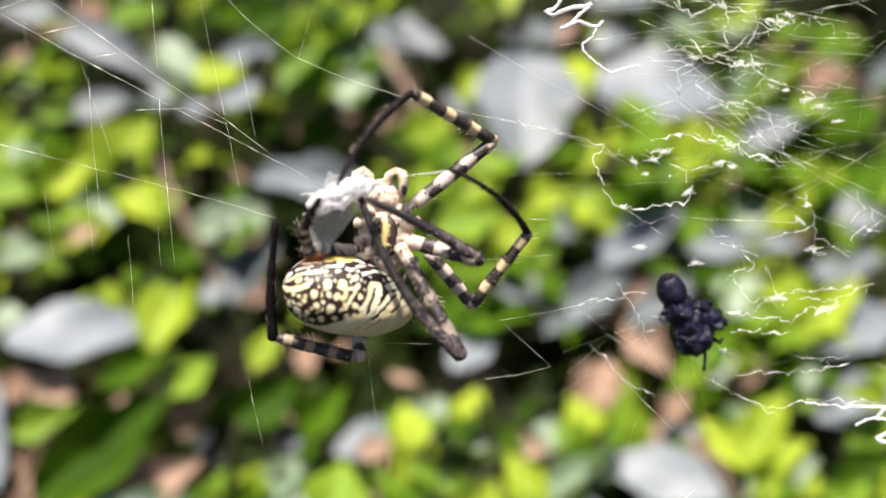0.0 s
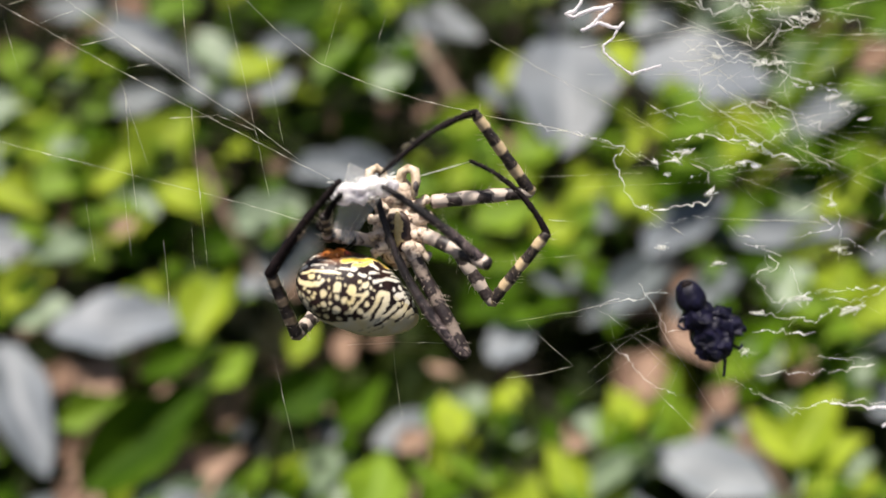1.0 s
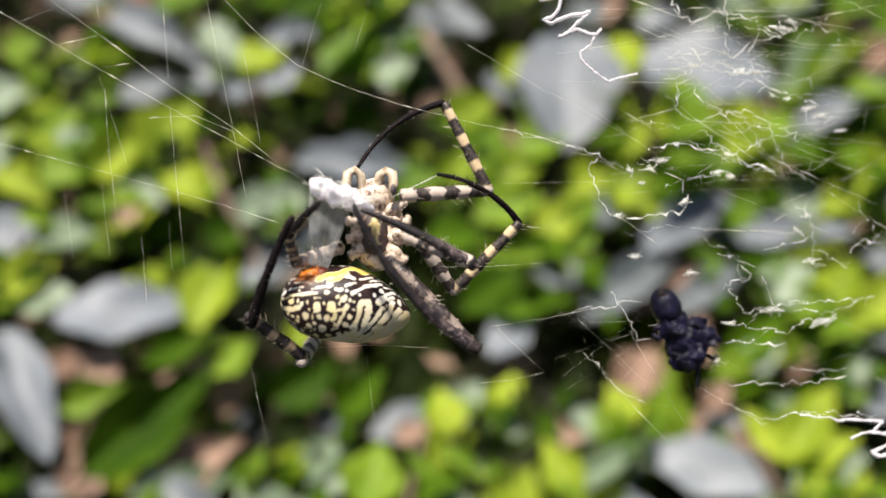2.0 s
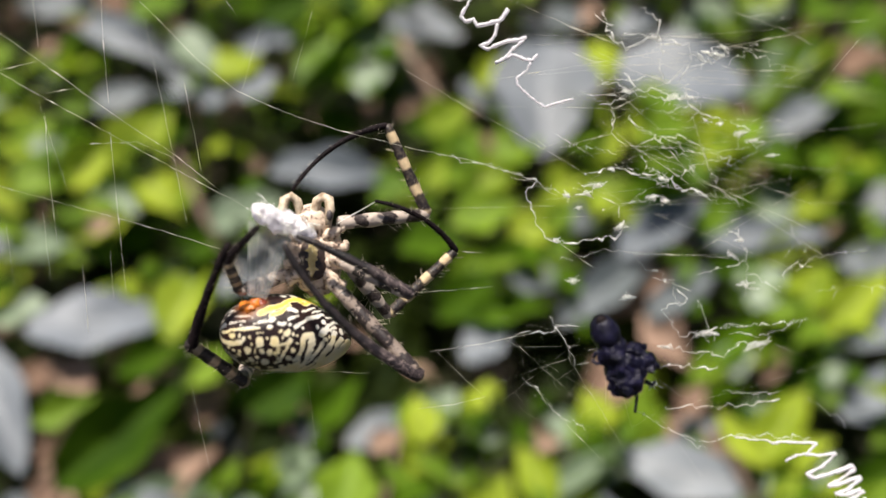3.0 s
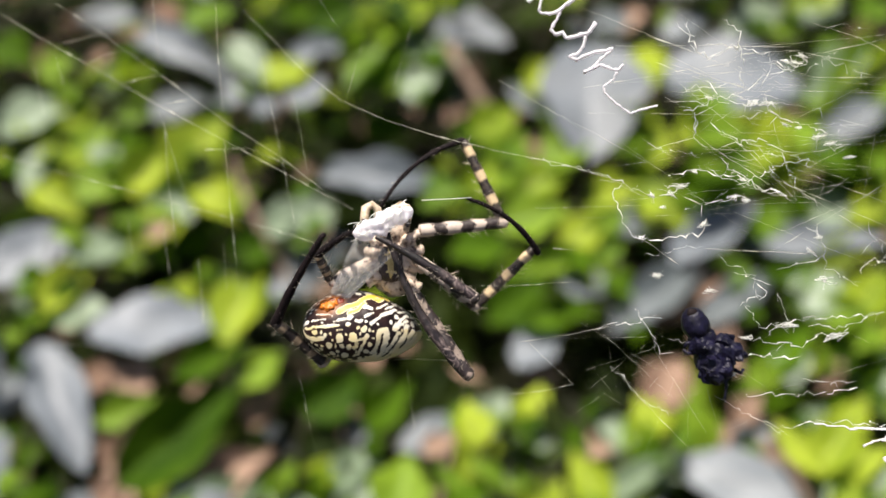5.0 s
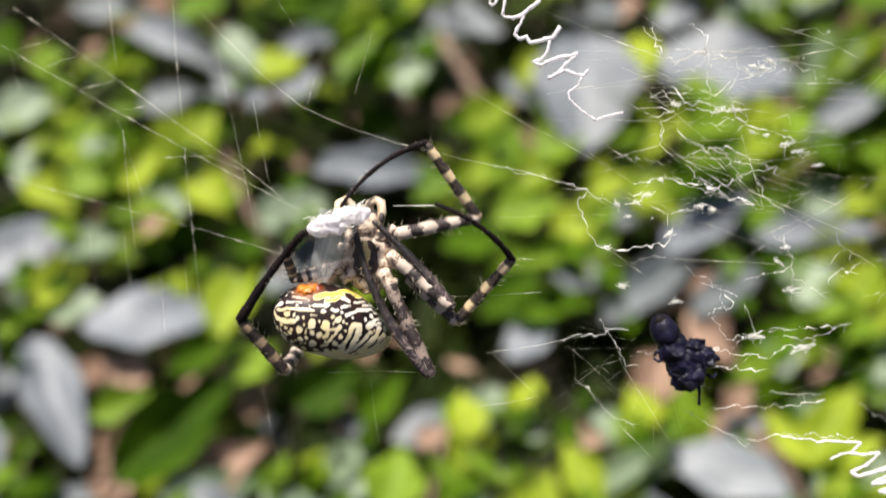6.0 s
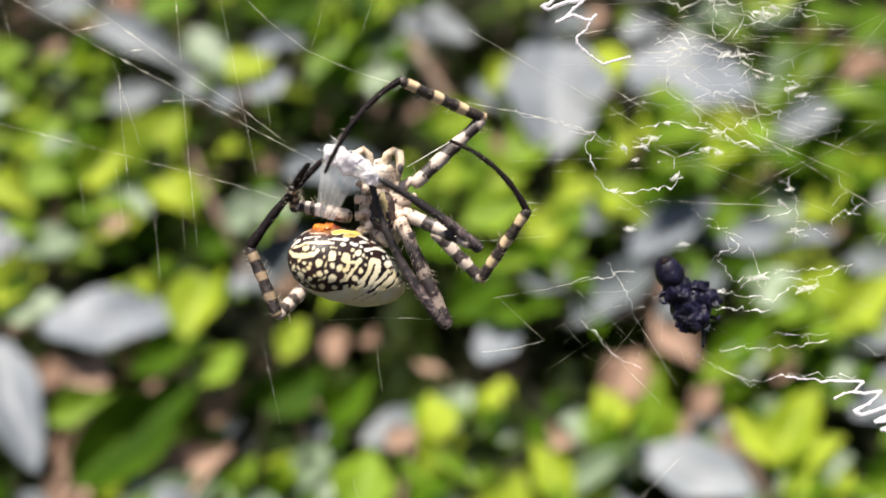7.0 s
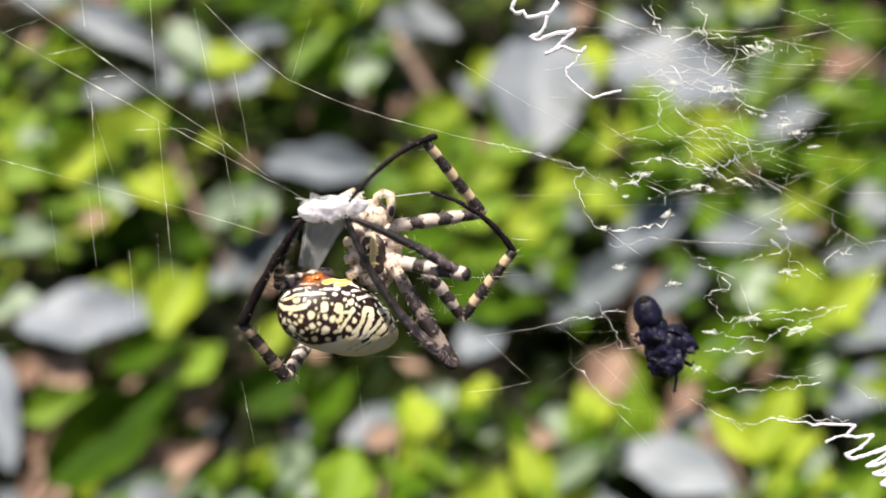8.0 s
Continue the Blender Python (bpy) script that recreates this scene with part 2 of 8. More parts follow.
BODY = mottled_body()
ABDOMEN = abdomen_pattern()
SILK = silk_material("bundled_silk", 1.0, 0.42, (1.0, 0.965, 1.0))
THREAD = silk_material("web_thread", 1.0, 0.2, (1.0, 1.0, 0.93))
FINE_THREAD = silk_material("fine_web_thread", 0.85, 0.45, (1.0, 0.98, 0.84))
SHEER = silk_material("sheer_silk", 0.21, 0.6)


def soil_material():
    m, nt, bsdf, links = material("leaf_litter_soil")
    vec, xyz = object_coords(nt)
    big = noise_tex(nt, 6.0, 6.0, 0.65, vec)
    fine = noise_tex(nt, 90.0, 5.0, 0.7, vec)
    col = ramp(nt, big, (0.35, (0.016, 0.009, 0.006)), (0.62, (0.050, 0.030, 0.020)))
    col = blend(nt, calc(nt, "MULTIPLY", fine, 0.5), col, (0.05, 0.04, 0.02))
    links.new(col, bsdf.inputs["Base Color"])
    bsdf.inputs["Roughness"].default_value = 0.9
    bump(nt, bsdf, fine, 0.8, 0.01)
    return m


# ---- mesh helpers ----
class Shape:
    """Vertices and faces gathered for one mesh."""

    def __init__(self):
        self.v, self.f = [], []

    def tube(self, pts, radii, sides=8, caps=True):
        pts = [Vector(p) for p in pts]
        base, n = len(self.v), len(pts)
        side = None
        for i, p in enumerate(pts):
            d = (pts[min(i + 1, n - 1)] - pts[max(i - 1, 0)]).normalized()
            if side is None:
                side = d.orthogonal().normalized()
            side = (side - d * side.dot(d)).normalized()
            up = d.cross(side)
            r = radii[i] if isinstance(radii, (list, tuple)) else radii
            for k in range(sides):
                a = 2 * math.pi * k / sides
                self.v.append(p + (side * math.cos(a) + up * math.sin(a)) * r)
        for i in range(n - 1):
            for k in range(sides):
                a, b = base + i * sides + k, base + i * sides + (k + 1) % sides
                self.f.append((a, b, b + sides, a + sides))
        if caps:
            self.f.append(tuple(base + k for k in reversed(range(sides))))
            self.f.append(tuple(base + (n - 1) * sides + k for k in range(sides)))
        return self

    def blob(self, centre, radii, rough=0.0, size=1.0, u=18, v=12, seed=0.0, turn=None):
        base = len(self.v)
        c = Vector(centre)
        for j in range(v + 1):
            th = math.pi * j / v
            for i in range(u):
                ph = 2 * math.pi * i / u
                d = Vector((math.sin(th) * math.cos(ph), math.sin(th) * math.sin(ph), math.cos(th)))
                k = 1 + rough * noise.noise(d * size + Vector((seed, seed * 1.7, 3.1)))
                q = Vector((d.x * radii[0], d.y * radii[1], d.z * radii[2])) * k
                self.v.append(c + (turn @ q if turn else q))
        for j in range(v):
            for i in range(u):
                a, b = base + j * u + i, base + j * u + (i + 1) % u
                self.f.append((a, a + u, b + u, b))
        return self

    def mesh(self, name, mat, smooth=True):
        me = bpy.data.meshes.new(name)
        me.from_pydata([tuple(p) for p in self.v], [], self.f)
        me.materials.append(mat)
        if smooth:
            me.polygons.foreach_set("use_smooth", [True] * len(me.polygons))
        me.update()
        return me


def part(name, shape, mat, parent, label="", m=None):
    ob = new(name, shape.mesh(name, mat))
    ob.parent = parent
    if m is not None:
        ob.matrix_basis = m
    return tagged(ob, label)


def thing(name, label, category, m=None, group="", kind=""):
    ob = new(name)
    ob.empty_display_size = 0.01
    if m is not None:
        ob.matrix_basis = m
    return tagged(ob, label, category, group, kind)


# ---- ground ----
def build_ground():
    bm = bmesh.new()
    rings = [0.0, 0.15, 0.3, 0.45, 0.6, 0.8, 1.0, 1.3, 1.7, 2.2, 3, 5, 9, 16, 40, 120, 600]
    rows_ = []
    for r in rings[1:]:
        ring = []
        for k in range(48):
            a = 2 * math.pi * k / 48
            x, y = r * math.cos(a), 0.4 + r * math.sin(a)
            h = 0.02 * noise.noise(Vector((x * 5, y * 5, 0))) + 0.05 * noise.noise(Vector((x * 0.6, y * 0.6, 4)))
            ring.append(bm.verts.new((x, y, h - 0.01)))
        rows_.append(ring)
    c = bm.verts.new((0, 0.4, -0.01))
    for k in range(48):
        bm.faces.new((c, rows_[0][k], rows_[0][(k + 1) % 48]))
        for a, b in zip(rows_, rows_[1:]):
            bm.faces.new((a[k], b[k], b[(k + 1) % 48], a[(k + 1) % 48]))
    me = bpy.data.meshes.new("ground")
    bm.to_mesh(me)
    bm.free()
    me.materials.append(soil_material())
    me.polygons.foreach_set("use_smooth", [True] * len(me.polygons))
    tagged(new("ground", me), "dark brown soil with leaf litter under the plants", "ground", kind="structure")


build_ground()


# ---- plants ----
def leaf_mesh(name, tip, fold, droop, mat, wave, blunt, crease):
    s = Shape()
    fold += crease
    nx, ny = 10, 6
    for i in range(nx + 1):
        q = i / nx
        half = 0.5 * (math.sin(math.pi * min(1, q ** tip)) ** blunt * (1 - 0.3 * q ** 3) if 0 < q < 1 else 0.0) + 0.004
        for j in range(ny + 1):
            y = (2 * j / ny - 1) * half * (1 + 0.07 * math.sin(q * 15 + tip * 9 + j * 2.1) + 0.04 * math.sin(q * 29 + fold * 40))
            zz = fold * abs(y) - droop * (q - 0.4) ** 2 + wave * math.sin(q * 11 + (2.0 if y > 0 else 0)) * abs(y)
            s.v.append(Vector((q - 0.5, y, zz)))
    for i in range(nx):
        for j in range(ny):
            a = i * (ny + 1) + j
            s.f.append((a, a + ny + 1, a + ny + 2, a + 1))
    return s.mesh(name, mat)


SHAPES = {}
for kind_, m_ in LEAF.items():
    SHAPES[kind_] = [leaf_mesh("leaf", t_, f_, d_, m_, w_, *((0.62, 0.0) if kind_ in ("grey", "lit_grey", "brighter_lit", "pale") else (1.12, 0.2))) for t_, f_, d_, w_ in
                     ((0.85, 0.14, 0.14, 0.06), (0.75, 0.22, 0.24, 0.09), (0.95, 0.10, 0.12, 0.08), (0.7, 0.28, 0.34, 0.07))]

SPRIGS = []


def leaf(kind, x, y, z, rx, ry, rz, length, width):
    """A leaf blade by its middle, its turn, and its size in metres."""
    SPRIGS.append((kind, pose(x, y, z, rx, ry, rz), length, width * (1.0 if kind in ("grey", "lit_grey", "brighter_lit") else 1.16)))


SHOOT_RNG = random.Random(21)


def tuft(kind, x, y, z, rx, ry, rz, length, width):
    """A large leaf with smaller green ones of the same shoot lapping its edge."""
    leaf(kind, x, y, z, rx, ry, rz, length, width)
    m = pose(x, y, z, rx, ry, rz)
    for _ in range(3):
        a = SHOOT_RNG.uniform(0, 2 * math.pi)
        c = m @ Vector((0.56 * length * math.cos(a), 0.62 * width * math.sin(a), 0.004))
        size = SHOOT_RNG.uniform(0.014, 0.026)
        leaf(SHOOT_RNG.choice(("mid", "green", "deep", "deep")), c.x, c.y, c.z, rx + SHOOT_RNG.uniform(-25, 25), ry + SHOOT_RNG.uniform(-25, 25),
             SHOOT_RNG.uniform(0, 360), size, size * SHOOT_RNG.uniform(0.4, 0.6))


def shoot(x, y, z, rx, ry, rz, length, width):
    """A young shoot: one leaf with smaller ones round the same tip."""
    leaf("young", x, y, z, rx, ry, rz, length, width)
    tip = pose(x, y, z, rx, ry, rz) @ Vector((-0.35 * length, 0, 0))
    for _ in range(5):
        turn = rz + SHOOT_RNG.uniform(35, 325)
        size = length * SHOOT_RNG.uniform(0.4, 0.65)
        m = pose(0, 0, 0, rx + SHOOT_RNG.uniform(-30, 20), ry + SHOOT_RNG.uniform(-30, 30), turn)
        c = tip + m @ Vector((0.5 * size, 0, 0)) + Vector([SHOOT_RNG.uniform(-0.35, 0.35) * length for _ in range(3)])
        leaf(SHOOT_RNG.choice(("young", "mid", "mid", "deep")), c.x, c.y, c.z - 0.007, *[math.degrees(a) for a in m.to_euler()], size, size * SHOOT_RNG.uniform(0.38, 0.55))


tuft('grey', -0.2192, 0.4651, 0.2378, 24, -1, 11, 0.0524, 0.0215)
leaf('deep', -0.2801, 0.4373, 0.2229, 18, 20, -10, 0.0319, 0.0263)
leaf('mid', -0.2481, 0.4237, 0.2210, 28, -13, 22, 0.0265, 0.0205)
leaf('brighter_lit', -0.1684, 0.4341, 0.2254, 23, 14, -21, 0.0717, 0.0250)
shoot(-0.1997, 0.4251, 0.2182, 23, -3, 82, 0.0398, 0.0165)
tuft('pale', -0.2093, 0.4171, 0.2160, 24, -8, 56, 0.0317, 0.0178)
tuft('grey', -0.1660, 0.3958, 0.2085, 24, -5, 33, 0.0458, 0.0195)
tuft('grey', -0.1325, 0.4066, 0.2120, 23, -4, 25, 0.0323, 0.0196)
shoot(-0.0980, 0.4169, 0.2193, 5, -10, 54, 0.0408, 0.0262)
tuft('pale', -0.1262, 0.4277, 0.2245, 10, 21, -43, 0.0436, 0.0216)
leaf('lit_grey', -0.1102, 0.3988, 0.2097, 20, -19, 53, 0.0234, 0.0176)
leaf('mid', -0.1555, 0.4649, 0.2374, 4, -6, 58, 0.0432, 0.0321)
leaf('deep', -0.1063, 0.4675, 0.2365, 34, -5, 37, 0.0535, 0.0257)
leaf('dead', -0.1979, 0.4932, 0.2263, -3, 19, -46, 0.0333, 0.0200)
tuft('pale', -0.2511, 0.3874, 0.2062, 23, -11, 29, 0.0466, 0.0256)
shoot(-0.2490, 0.3798, 0.2005, -2, 22, -16, 0.0234, 0.0198)
shoot(-0.2265, 0.3935, 0.2040, 12, -16, 43, 0.0322, 0.0288)
shoot(-0.2243, 0.3600, 0.1917, 11, -3, 71, 0.0339, 0.0243)
leaf('mid', -0.2129, 0.3732, 0.1968, 21, -21, 53, 0.0314, 0.0198)
tuft('pale', -0.1982, 0.3582, 0.1961, 12, 0, 50, 0.0210, 0.0171)
tuft('pale', -0.2375, 0.3500, 0.1938, 5, -25, 78, 0.0366, 0.0152)
shoot(-0.2222, 0.3312, 0.1836, 19, 20, -31, 0.0405, 0.0182)
shoot(-0.1474, 0.3643, 0.1964, 24, -32, 49, 0.0533, 0.0347)
shoot(-0.1735, 0.3488, 0.1922, 37, -20, 51, 0.0408, 0.0212)
leaf('mid', -0.1953, 0.3402, 0.1861, 11, -1, 41, 0.0388, 0.0292)
shoot(-0.1304, 0.3295, 0.1816, 10, 22, -31, 0.0366, 0.0216)
tuft('pale', -0.1449, 0.3381, 0.1854, 24, -21, 44, 0.0273, 0.0163)
tuft('pale', -0.1554, 0.3270, 0.1814, 7, 8, -30, 0.0290, 0.0154)
leaf('mid', -0.1174, 0.3332, 0.1833, 24, -24, 30, 0.0218, 0.0147)
shoot(-0.1583, 0.3117, 0.1772, 15, -7, 41, 0.0356, 0.0243)
leaf('dead', -0.1553, 0.3043, 0.1832, 25, -6, 61, 0.0170, 0.0096)
leaf('lit_grey', -0.2293, 0.3000, 0.1705, 27, -6, 56, 0.0544, 0.0326)
tuft('pale', -0.1880, 0.3011, 0.1726, 20, 11, 40, 0.0406, 0.0175)
leaf('young', -0.2030, 0.2810, 0.1635, 24, -7, 71, 0.0507, 0.0184)
leaf('deep', -0.1041, 0.3029, 0.1682, 20, -2, 30, 0.0350, 0.0196)
tuft('pale', -0.0868, 0.3195, 0.1797, 27, 3, 56, 0.0377, 0.0188)
leaf('deep', -0.1492, 0.3253, 0.1564, 38, 1, 51, 0.0283, 0.0169)
leaf('deep', -0.2744, 0.3760, 0.1810, -2, -6, 137, 0.0392, 0.0173)
leaf('deep', -0.1480, 0.4046, 0.1887, -13, -9, 135, 0.0519, 0.0232)
tuft('grey', -0.0806, 0.4412, 0.2246, 30, -6, 29, 0.0479, 0.0177)
leaf('lit_grey', -0.0856, 0.4034, 0.2144, 18, -12, 50, 0.0316, 0.0187)
leaf('mid', -0.0462, 0.4183, 0.2159, 2, -6, 49, 0.0378, 0.0288)
leaf('deep', -0.0712, 0.4665, 0.2368, 31, -12, 25, 0.0494, 0.0275)
shoot(-0.0179, 0.4691, 0.2362, 1, -3, 70, 0.0779, 0.0339)
shoot(-0.0427, 0.4662, 0.2390, 1, -7, 61, 0.0421, 0.0240)
leaf('brighter_lit', 0.0155, 0.4455, 0.2368, 25, 8, -17, 0.0578, 0.0285)
tuft('pale', -0.0147, 0.4359, 0.2257, 15, 2, -30, 0.0487, 0.0217)
tuft('pale', -0.0158, 0.4106, 0.2174, -4, -15, 71, 0.0360, 0.0214)
leaf('mid', -0.0041, 0.4340, 0.2058, 2, -7, 57, 0.0382, 0.0203)
shoot(0.0593, 0.4158, 0.2197, 23, -19, 56, 0.0327, 0.0151)
shoot(0.1317, 0.4291, 0.2189, -8, -11, 85, 0.0518, 0.0205)
leaf('lit_grey', 0.0899, 0.3882, 0.2182, 4, 22, -98, 0.0890, 0.0654)
tuft('grey', 0.0561, 0.4010, 0.2087, 17, 13, -47, 0.0412, 0.0213)
leaf('green', 0.0715, 0.4627, 0.2381, 5, -10, -3, 0.0597, 0.0414)
tuft('grey', 0.0961, 0.4723, 0.2205, 21, -15, 26, 0.0280, 0.0230)
shoot(0.0303, 0.3822, 0.2031, 21, -10, 46, 0.0450, 0.0229)
leaf('mid', 0.0379, 0.3603, 0.1917, 13, -25, 63, 0.0504, 0.0244)
shoot(0.0569, 0.3444, 0.1854, 17, -18, 21, 0.0434, 0.0237)
leaf('mid', 0.0724, 0.3593, 0.1973, 6, -23, 25, 0.0425, 0.0269)
leaf('mid', 0.0508, 0.3237, 0.1758, 22, -13, 10, 0.0425, 0.0264)
shoot(0.0783, 0.3116, 0.1735, 9, -24, 35, 0.0379, 0.0213)
shoot(0.0200, 0.3397, 0.1888, 20, -23, 54, 0.0338, 0.0172)
leaf('mid', 0.0006, 0.3293, 0.1860, 7, -14, 9, 0.0321, 0.0242)
leaf('deep', 0.0200, 0.3043, 0.1688, 17, 3, 22, 0.0405, 0.0227)
leaf('deep', -0.0089, 0.4333, 0.1957, 11, -8, 36, 0.0376, 0.0304)
leaf('lit_grey', -0.0327, 0.3407, 0.1898, 18, 5, 0, 0.0801, 0.0272)
leaf('dead', -0.0902, 0.3897, 0.1648, 4, -10, 61, 0.0215, 0.0135)
tuft('pale', -0.0744, 0.3230, 0.1782, 27, 0, 43, 0.0411, 0.0200)
leaf('deep', -0.0389, 0.4142, 0.1808, 10, -10, 33, 0.0354, 0.0306)
leaf('deep', -0.0742, 0.4259, 0.1806, 17, -11, 33, 0.0265, 0.0241)
leaf('lit_grey', 0.1778, 0.4062, 0.2221, 22, -3, -17, 0.0843, 0.0634)
tuft('pale', 0.2051, 0.4023, 0.2118, 18, -2, 25, 0.0596, 0.0252)
shoot(0.1670, 0.3824, 0.2057, 6, 1, 41, 0.0855, 0.0307)
leaf('mid', 0.1718, 0.3540, 0.1906, 29, -25, 12, 0.0738, 0.0346)
shoot(0.2043, 0.3687, 0.1993, 6, -4, 45, 0.0728, 0.0294)
tuft('pale', 0.2522, 0.4202, 0.2206, 4, -22, 40, 0.0723, 0.0232)
leaf('mid', 0.2658, 0.4189, 0.2195, 7, -8, 41, 0.1169, 0.0205)
shoot(0.2585, 0.3933, 0.2040, 8, -29, 26, 0.0749, 0.0316)
leaf('brighter_lit', 0.2474, 0.3707, 0.2108, 4, -26, 21, 0.0620, 0.0210)
leaf('dead', 0.2343, 0.3830, 0.1744, 5, -13, 46, 0.0375, 0.0196)
shoot(0.2517, 0.3568, 0.1892, 9, -10, 36, 0.0725, 0.0216)
tuft('pale', 0.2206, 0.3275, 0.1795, 12, -19, 36, 0.0376, 0.0194)
shoot(0.2422, 0.3255, 0.1829, 19, -22, 33, 0.0372, 0.0157)
leaf('lit_grey', 0.1511, 0.3099, 0.1769, 9, -14, 32, 0.0685, 0.0247)
leaf('lit_grey', 0.2030, 0.3052, 0.1723, 18, -18, -17, 0.0791, 0.0199)
shoot(0.1226, 0.3223, 0.1819, 12, 12, -39, 0.0474, 0.0262)
tuft('grey', 0.1094, 0.3196, 0.1774, 9, -8, 35, 0.0336, 0.0206)
shoot(0.1000, 0.3422, 0.1832, 19, -13, 47, 0.0437, 0.0206)
leaf('mid', 0.0903, 0.3064, 0.1695, 27, -19, 26, 0.0306, 0.0185)
leaf('dead', 0.0941, 0.3561, 0.1793, 7, -17, 34, 0.0183, 0.0103)
tuft('grey', 0.1107, 0.4622, 0.2342, 23, -9, 21, 0.0333, 0.0239)
tuft('pale', 0.2187, 0.4796, 0.2317, 13, -9, 26, 0.0589, 0.0224)
leaf('mid', 0.2970, 0.4706, 0.2354, 3, 2, 41, 0.0699, 0.0254)
leaf('dead', 0.2817, 0.4488, 0.2282, 7, -9, 30, 0.0478, 0.0147)
tuft('pale', 0.2578, 0.4795, 0.2355, 3, -19, 10, 0.0397, 0.0322)
leaf('mid', 0.2016, 0.3344, 0.1743, 27, -24, 19, 0.0263, 0.0164)
tuft('grey', 0.1649, 0.4673, 0.2306, 6, -21, 31, 0.0357, 0.0246)
tuft('pale', -0.1946, 0.2676, 0.1570, 14, -2, 18, 0.0297, 0.0193)
leaf('dead', -0.2051, 0.2745, 0.1393, 23, -7, 29, 0.0214, 0.0140)
leaf('mid', -0.2265, 0.2586, 0.1536, 20, -15, 55, 0.0269, 0.0201)
tuft('pale', -0.2230, 0.2752, 0.1580, 39, -9, 55, 0.0196, 0.0124)
leaf('lit_grey', -0.1478, 0.2546, 0.1606, 16, 10, 20, 0.0669, 0.0332)
tuft('pale', -0.1188, 0.2844, 0.1620, 27, -5, 55, 0.0238, 0.0139)
leaf('young', -0.1089, 0.2737, 0.1561, -1, -12, 80, 0.0630, 0.0259)
shoot(-0.1363, 0.2751, 0.1621, 10, 29, -35, 0.0207, 0.0100)
leaf('deep', -0.1255, 0.2647, 0.1358, 26, 0, 17, 0.0292, 0.0156)
leaf('deep', -0.1206, 0.2426, 0.1469, 32, -13, 19, 0.0417, 0.0161)
leaf('mid', -0.0971, 0.2455, 0.1354, 16, -18, 47, 0.0281, 0.0172)
leaf('lit_grey', -0.1896, 0.2197, 0.1414, -8, 18, -57, 0.0765, 0.0268)
leaf('dead', -0.1751, 0.2351, 0.1440, 20, -23, 60, 0.0203, 0.0141)
leaf('dead', -0.1592, 0.2372, 0.1403, 17, -22, 63, 0.0261, 0.0204)
leaf('mid', -0.1561, 0.2164, 0.1401, 38, 5, 39, 0.0304, 0.0177)
leaf('dead', -0.1441, 0.2087, 0.1339, 36, -8, 50, 0.0551, 0.0164)
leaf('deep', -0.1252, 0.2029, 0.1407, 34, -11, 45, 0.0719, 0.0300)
leaf('dead', -0.1062, 0.1934, 0.1217, 36, -11, 23, 0.0482, 0.0247)
tuft('pale', -0.1059, 0.1795, 0.1232, 31, 15, 30, 0.0465, 0.0158)
leaf('dead', -0.0995, 0.2423, 0.1089, 19, -20, 47, 0.0272, 0.0167)
tuft('grey', -0.2204, 0.2305, 0.1381, 20, -6, 77, 0.0302, 0.0178)
leaf('green', -0.1970, 0.2030, 0.1074, 37, -13, 36, 0.0262, 0.0177)
leaf('deep', -0.2091, 0.2101, 0.1141, 34, -8, 60, 0.0208, 0.0141)
leaf('dead', -0.1529, 0.1834, 0.1209, 38, -10, 73, 0.0197, 0.0114)
leaf('dead', -0.1707, 0.2068, 0.1235, 27, -17, 50, 0.0140, 0.0125)
leaf('green', -0.0376, 0.2396, 0.1310, 28, -15, 40, 0.0215, 0.0177)
leaf('deep', -0.0557, 0.2278, 0.1390, 38, -7, 38, 0.0390, 0.0226)
leaf('deep', -0.0291, 0.2242, 0.1347, 30, -29, 33, 0.0329, 0.0175)
tuft('grey', -0.0438, 0.2187, 0.1204, 11, -12, 34, 0.0225, 0.0141)
leaf('green', -0.0612, 0.2099, 0.1237, 21, -20, 37, 0.0248, 0.0172)
leaf('brighter_lit', -0.0042, 0.2040, 0.1376, 12, 0, 24, 0.0405, 0.0192)
leaf('dead', -0.0034, 0.1967, 0.1396, 16, -13, 25, 0.0197, 0.0096)
leaf('young', -0.0619, 0.1867, 0.1248, 31, -16, 66, 0.0262, 0.0172)
tuft('pale', -0.0416, 0.1877, 0.1238, 18, -11, 51, 0.0306, 0.0192)
leaf('mid', -0.0206, 0.1788, 0.1335, 6, -19, 77, 0.0311, 0.0257)
leaf('green', -0.0071, 0.2526, 0.1106, 10, -31, 57, 0.0306, 0.0191)
tuft('pale', 0.0213, 0.2144, 0.1377, 26, -25, 42, 0.0276, 0.0168)
shoot(0.0172, 0.2019, 0.1288, 4, -10, 67, 0.0433, 0.0174)
shoot(0.0426, 0.2157, 0.1388, 8, -24, 49, 0.0296, 0.0169)
tuft('pale', 0.0317, 0.2010, 0.1318, 27, -18, 41, 0.0181, 0.0111)
leaf('mid', 0.0476, 0.2019, 0.1347, 16, -10, 42, 0.0270, 0.0135)
tuft('pale', 0.0535, 0.1997, 0.1336, 22, -18, 35, 0.0166, 0.0103)
shoot(0.0111, 0.1903, 0.1227, 25, -15, 43, 0.0222, 0.0115)
tuft('pale', 0.0234, 0.1896, 0.1229, 14, -22, 55, 0.0243, 0.0126)
leaf('deep', 0.0395, 0.1930, 0.1226, 11, -16, 35, 0.0212, 0.0132)
tuft('pale', 0.0097, 0.1793, 0.1220, 14, -10, 13, 0.0246, 0.0109)
leaf('young', 0.0457, 0.1829, 0.1191, 22, -28, 25, 0.0266, 0.0161)
leaf('mid', 0.0665, 0.1849, 0.1236, -7, -18, 114, 0.0307, 0.0171)
leaf('lit_grey', 0.0483, 0.2526, 0.1473, 4, -11, 43, 0.0374, 0.0219)
